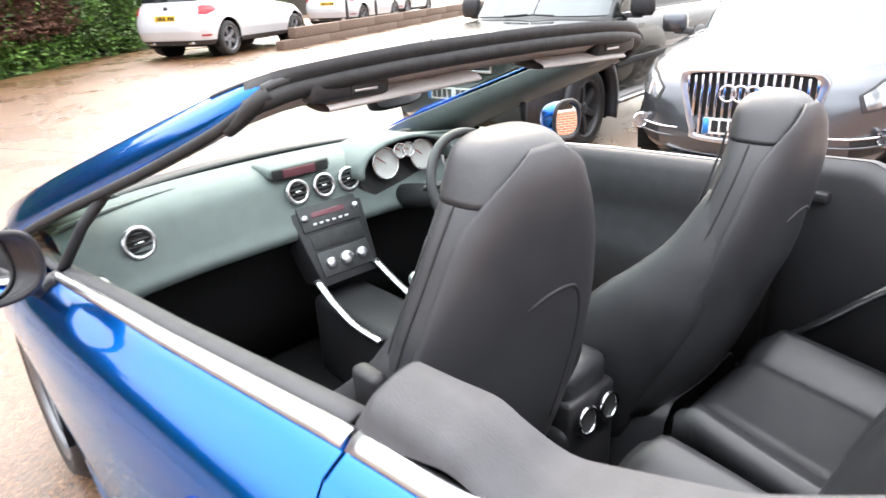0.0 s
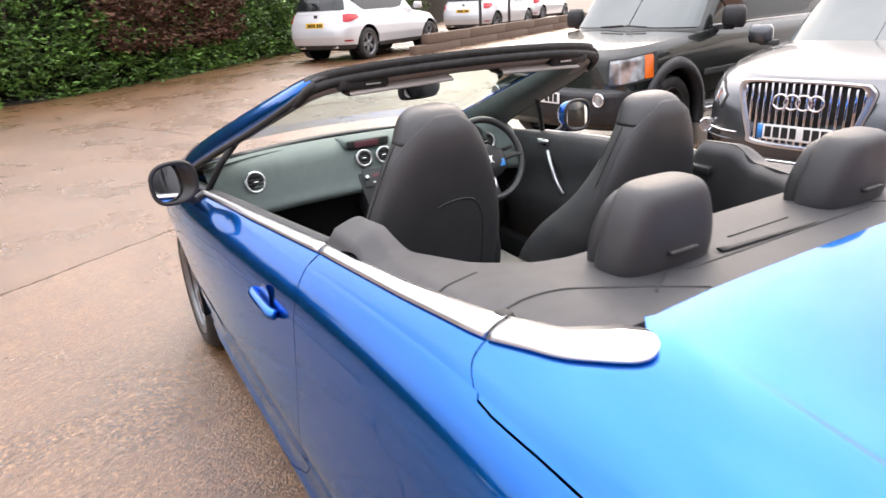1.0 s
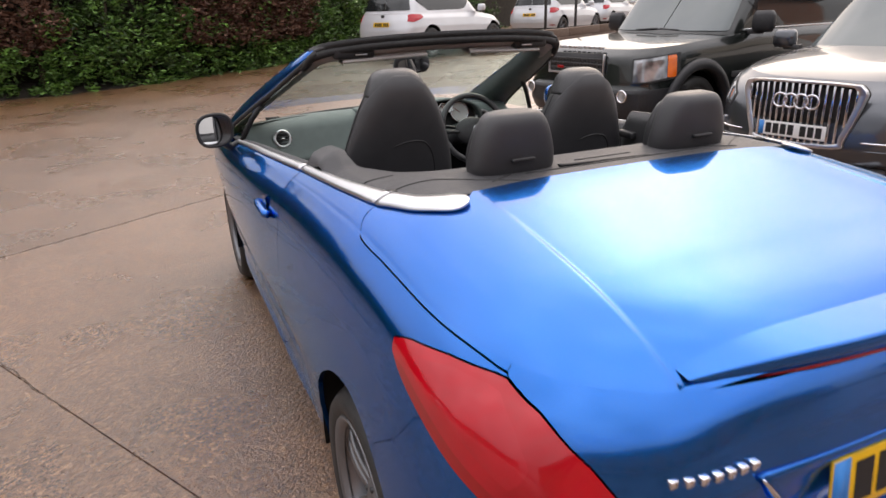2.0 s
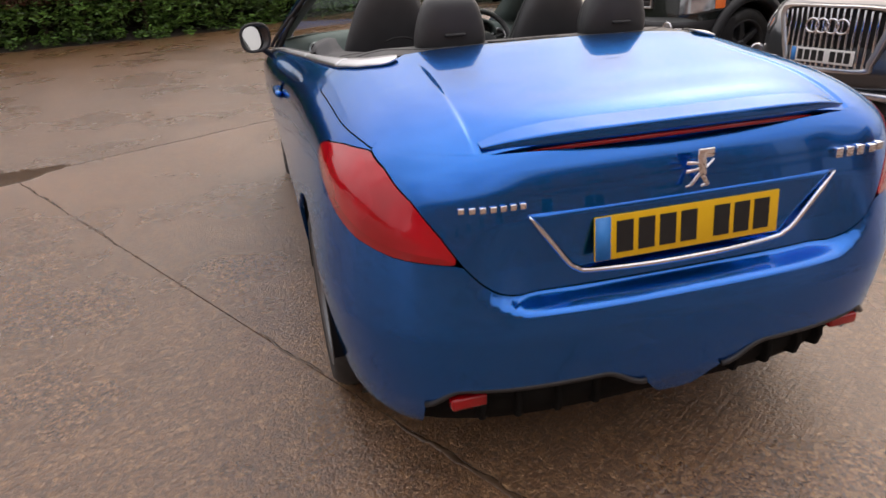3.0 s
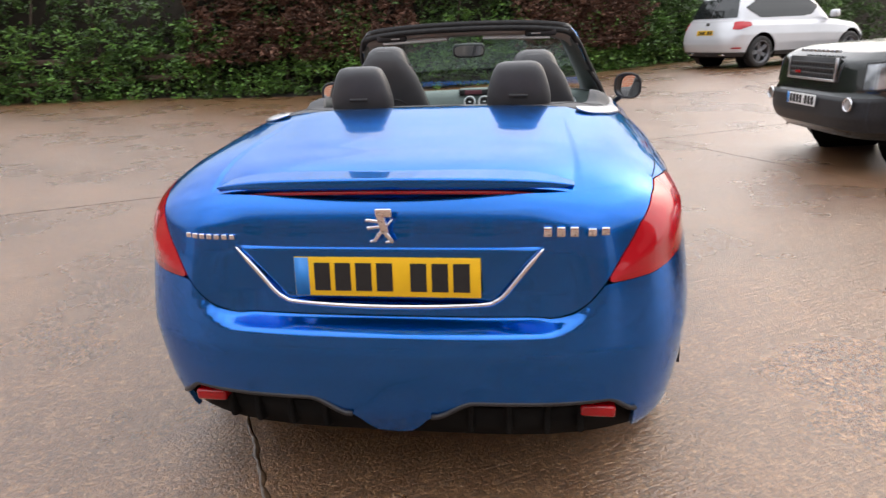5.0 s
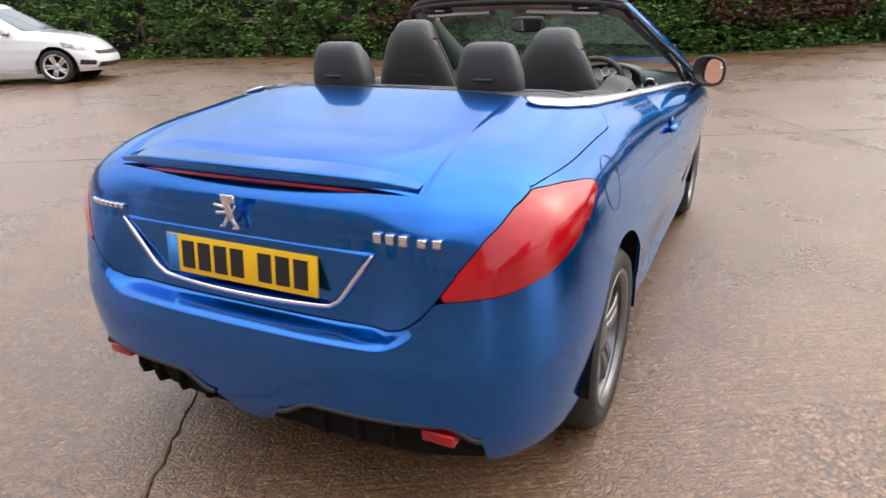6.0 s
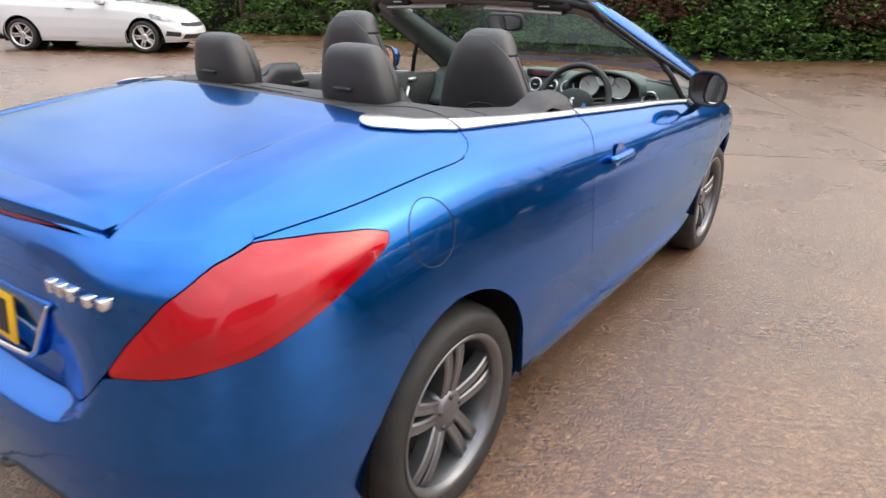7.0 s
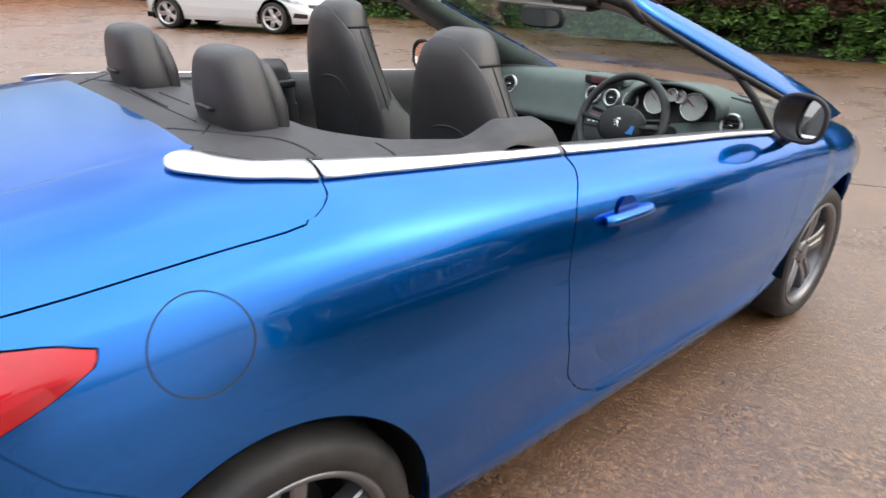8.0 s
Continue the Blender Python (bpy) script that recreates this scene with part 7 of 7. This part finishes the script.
for proto in (suv_wheel, off_wheel, hatch_wheel):
    for o in (*proto.children_recursive, proto):
        bpy.data.objects.remove(o)


# ---- hedge, fence, sleeper wall, brick buildings ----
LEAF = node_mat("hedge_leaf", (0.036, 0.078, 0.017), 0.45, second=(0.066, 0.122, 0.027), scale=3, island=0.75, spec=0.4)
LEAF2 = node_mat("bright_leaf", (0.12, 0.23, 0.04), 0.45, second=(0.06, 0.13, 0.025), scale=3, island=0.6, spec=0.4)
DEAD = node_mat("dead_conifer", (0.095, 0.045, 0.030), 0.85, second=(0.135, 0.07, 0.045), scale=4, island=0.6)
TWIG = node_mat("bark", (0.05, 0.035, 0.025), 0.9, second=(0.08, 0.06, 0.045), scale=20, bump=0.4)
SOIL_AND_SHADE = node_mat("dark_soil_and_hedge_shade", (0.020, 0.016, 0.011), 0.95, second=(0.035, 0.028, 0.02), scale=6, bump=0.8, bump_scale=14)
TIMBER = node_mat("weathered_timber", (0.10, 0.065, 0.045), 0.8, second=(0.15, 0.105, 0.08), scale=18, bump=0.4, bump_scale=50)
BASE = [(-34, 1.5), (-22, 8.2), (-13.5, 11.9), (-6.0, 14.4), (0.0, 16.0), (3.6, 18.3), (8.0, 22.5), (18, 33), (40, 48)]
LINE = curve([(x, y, 0) for x, y in BASE], 400)


def at_line(f):
    k = min(len(LINE) - 2, max(0, int(f * (len(LINE) - 1))))
    p = LINE[k]
    d = (LINE[k + 1] - p).normalized()
    return p, d, Vector((-d.y, d.x, 0))


def leaves(name, count, size, depth, height, material, label, seed, lo=0.0, span=(0.0, 1.0), clumps=0, flat=0.0):
    """Many small folded leaves in uneven clumps along the hedge line."""
    rng = np.random.default_rng(seed)
    verts, faces = [], []
    centres = []
    for _ in range(clumps):
        f = rng.uniform(*span)
        p, d, n = at_line(f)
        z = lo + (height(f) - lo) * rng.random() ** 1.1
        centres.append((p + n * (rng.uniform(0, depth) + 0.25 * z * rng.random() - 0.2) + Vector((0, 0, z)), rng.uniform(0.16, 0.5)))
    for i in range(count):
        c, r = centres[rng.integers(len(centres))]
        v = Vector(rng.normal(size=3))
        v = v.normalized() * r * (0.5 + 0.5 * rng.random())
        v.z *= 0.75
        p = c + v
        if p.z < 0.03:
            p.z = 0.03 + 0.2 * rng.random()
        a = Vector(rng.normal(size=3)).normalized()
        a.z *= 0.5
        b = a.cross(Vector(rng.normal(size=3))).normalized()
        b.z = b.z * 0.6 - 0.25
        s = size * rng.uniform(0.6, 1.4)
        k = len(verts)
        nrm = a.cross(b).normalized() * s * 0.25
        verts += [p - a * s * 0.9, p + b * s * 0.42 + nrm, p + a * s, p - b * s * 0.42 + nrm]
        faces += [(k, k + 1, k + 2), (k, k + 2, k + 3)]
    ob = raw(name, verts, faces, material, shade=False)
    return tagged(ob, label, "hedge", kind="stuff")


def hedge_top(f):
    return 3.6 + 0.5 * math.sin(f * 37) + 0.35 * math.sin(f * 91 + 1)


leaves("hedge", 62000, 0.085, 0.9, hedge_top, LEAF, "dense dark green mixed hedge along the yard", 3, 0.1, (0.12, 0.86), 1500)
leaves("hedge_shoots", 24000, 0.075, 0.2, lambda f: 1.9, LEAF2, "brighter low shoots and ivy before the hedge", 5, 0.02, (0.12, 0.80), 560)
leaves("dead_foliage", 20000, 0.09, 0.12, lambda f: 3.8, DEAD, "brown dead conifer patches in the hedge", 7, 1.0, (0.33, 0.43), 230)
leaves("dead_foliage", 20000, 0.09, 0.12, lambda f: 3.8, DEAD, "brown dead conifer patches in the hedge", 8, 1.0, (0.49, 0.60), 250)
rows = []
for k in range(121):
    p, d, n = at_line(0.06 + 0.90 * k / 120)
    rows.append([p - n * (0.25 + 0.15 * math.sin(k * 1.7)) + Vector((0, 0, -0.01)), p + n * 0.1 + Vector((0, 0, 0.10 + 0.04 * math.sin(k * 2.3))), p + n * 1.0 + Vector((0, 0, 0.22))])
bank = sheet("verge", rows, SOIL_AND_SHADE)
tagged(bank, "dark leaf-strewn soil verge at the hedge foot", "verge", kind="structure")
# dark sheet behind the leaves: its soil colour stands for shade inside the hedge
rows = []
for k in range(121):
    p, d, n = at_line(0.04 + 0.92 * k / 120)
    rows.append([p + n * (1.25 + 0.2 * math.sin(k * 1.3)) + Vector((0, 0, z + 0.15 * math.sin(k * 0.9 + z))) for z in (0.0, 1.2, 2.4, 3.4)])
core = sheet("hedge_core", rows, SOIL_AND_SHADE)
tagged(core, "smooth dark sheet behind the leaves, coloured as the hedge's inner shade", "hedge", kind="stuff")
# stems
for k in range(34):
    f = 0.2 + 0.55 * k / 34 + 0.006 * math.sin(k * 7)
    p, d, n = at_line(f)
    q = p + n * (0.6 + 0.3 * math.sin(k * 3))
    bm = bmesh.new()
    tube(bm, curve([q, q + Vector((0.1 * math.sin(k), 0.06, 1.1)), q + Vector((0.22 * math.sin(k * 2), 0.1, 2.3)), q + Vector((0.3 * math.sin(k * 2), 0.2, 3.3))], 8), lambda f: 0.06 * (1 - 0.7 * f), 7)
    tagged(part("hedge_stem", bm, TWIG), "rough brown stem inside the hedge", "stem", group="hedge stems")
# post and rail fence before the hedge
fence = thing("rail_fence", "weathered timber post-and-rail fence before the hedge", "fence")
prev = None
for k in range(7):
    p, d, n = at_line(0.225 + 0.018 * k)
    q = p + n * 0.55
    bm = bmesh.new()
    box(bm, q.x - 0.06, q.x + 0.06, q.y - 0.06, q.y + 0.06, 0, 1.28)
    soften(part("post", bm, TIMBER, fence), 0.01, 2)
    if prev is not None:
        for z in (0.62, 1.12):
            bm = bmesh.new()
            a, b = prev + Vector((0, 0, z)), q + Vector((0, 0, z))
            dd = (b - a)
            box(bm, 0, dd.length, -0.025, 0.025, -0.07, 0.07, Matrix.Translation(a - n * 0.08) @ Matrix.Rotation(math.atan2(dd.y, dd.x), 4, "Z"))
            soften(part("rail", bm, TIMBER, fence), 0.008, 2)
    prev = q
# low sleeper wall
wall = thing("sleeper_wall", "low wall of brown timber sleepers", "wall", pose(6.3, 14.4, 0.28, 0, 0, 31))
for k in range(10):
    for j in range(2):
        bm = bmesh.new()
        box(bm, k * 2.4 + 0.006 + 0.6 * j, (k + 1) * 2.4 - 0.006 + 0.6 * j, -0.1, 0.1, 0.005 + j * 0.25, 0.25 + j * 0.25 - 0.004)
        soften(part("sleeper", bm, TIMBER, wall), 0.012, 2)
for k in range(2):
    p = (11.0 + 2.0 * k, 18.6 + 1.2 * k)
    bm = bmesh.new()
    tube(bm, [(*p, 0), (*p, 2), (*p, 4.2)], 0.05, 10)
    tagged(part("steel_post", bm, GREYPLASTIC), "thin dark steel post by the far row of cars", "post", group="steel posts")


# brick buildings
def brick_material():
    m = node_mat("orange_brick", (0.36, 0.12, 0.06), 0.85, bump=0.2, bump_scale=40)
    nt = m.node_tree
    b = nt.nodes["Principled BSDF"]
    br = nt.nodes.new("ShaderNodeTexBrick")
    br.inputs["Color1"].default_value, br.inputs["Color2"].default_value, br.inputs["Mortar"].default_value = (0.40, 0.13, 0.06, 1), (0.30, 0.09, 0.045, 1), (0.42, 0.36, 0.30, 1)
    br.inputs["Scale"].default_value, br.inputs["Mortar Size"].default_value = 1.0, 0.012
    br.inputs["Brick Width"].default_value, br.inputs["Row Height"].default_value = 0.225, 0.075
    co = nt.nodes.new("ShaderNodeTexCoord")
    nt.links.new(co.outputs["UV"], br.inputs["Vector"])
    nt.links.new(br.outputs["Color"], b.inputs["Base Color"])
    return m


BRICK = brick_material()
ROOFTILE = node_mat("roof_tiles", (0.10, 0.065, 0.055), 0.8, second=(0.14, 0.09, 0.075), scale=9, bump=0.5, bump_scale=30)
FRAMEWHITE = node_mat("white_frame", (0.75, 0.75, 0.73), 0.4, second=(0.68, 0.68, 0.66), scale=15)


def brick_building(m, length, height, label, ridge=2.6):
    """A wall of brick along x, facing -y, with white-framed windows and a tiled roof."""
    b = thing("brick_building", label, "building", m)
    bm = bmesh.new()
    uv = bm.loops.layers.uv.new("UVMap")
    box(bm, 0, length, 0, 8, 0, height)
    for f in bm.faces:
        for l in f.loops:
            c = l.vert.co
            l[uv].uv = (c.x if abs(f.normal.y) > 0.5 or abs(f.normal.z) > 0.5 else c.y, c.z)
    bm.normal_update()
    for f in bm.faces:
        for l in f.loops:
            c = l.vert.co
            l[uv].uv = (c.x if abs(f.normal.x) < 0.5 else c.y, c.z)
    part("wall", bm, BRICK, b, shade=False)
    raw("roof", [(-0.3, -0.4, height - 0.05), (length + 0.3, -0.4, height - 0.05), (length + 0.3, 4, height + ridge), (-0.3, 4, height + ridge), (length + 0.3, 8.4, height - 0.05), (-0.3, 8.4, height - 0.05)],
        [(0, 1, 2, 3), (3, 2, 4, 5), (0, 3, 5), (1, 4, 2)], ROOFTILE, b, shade=False)
    k = 0
    x = 1.6
    while x < length - 2:
        for z in (1.0, 3.6):
            if z + 1.3 < height:
                w = box_part("window", (x, x + 1.3, -0.03, 0.05, z, z + 1.25), FRAMEWHITE, b, bevel=0.01)
                for q in range(2):
                    box_part("pane", (x + 0.08 + 0.6 * q, x + 0.62 + 0.6 * q, -0.04, 0.0, z + 0.08, z + 1.17), WINDOW, w, bevel=0)
        x += 3.4
    bm = bmesh.new()
    tube(bm, [(0.7, -0.08, 0), (0.7, -0.08, height * 0.5), (0.7, -0.08, height)], 0.05, 10)
    part("downpipe", bm, FRAMEWHITE, b)
    return b


brick_building(pose(-24.5, 9.0, 0, 0, 0, -90) @ pose(0, 0, 0, 0, 0, 180) @ pose(-19, 0, 0), 19, 3.0, "orange brick workshop with white windows at the yard's end", 1.2)
brick_building(pose(16, -16, 0, 0, 0, 180), 38, 5.6, "orange brick building with white windows behind the yard")
brick_building(pose(19, -2, 0, 0, 0, -90), 13, 5.2, "orange brick outbuilding with white windows beside the yard")
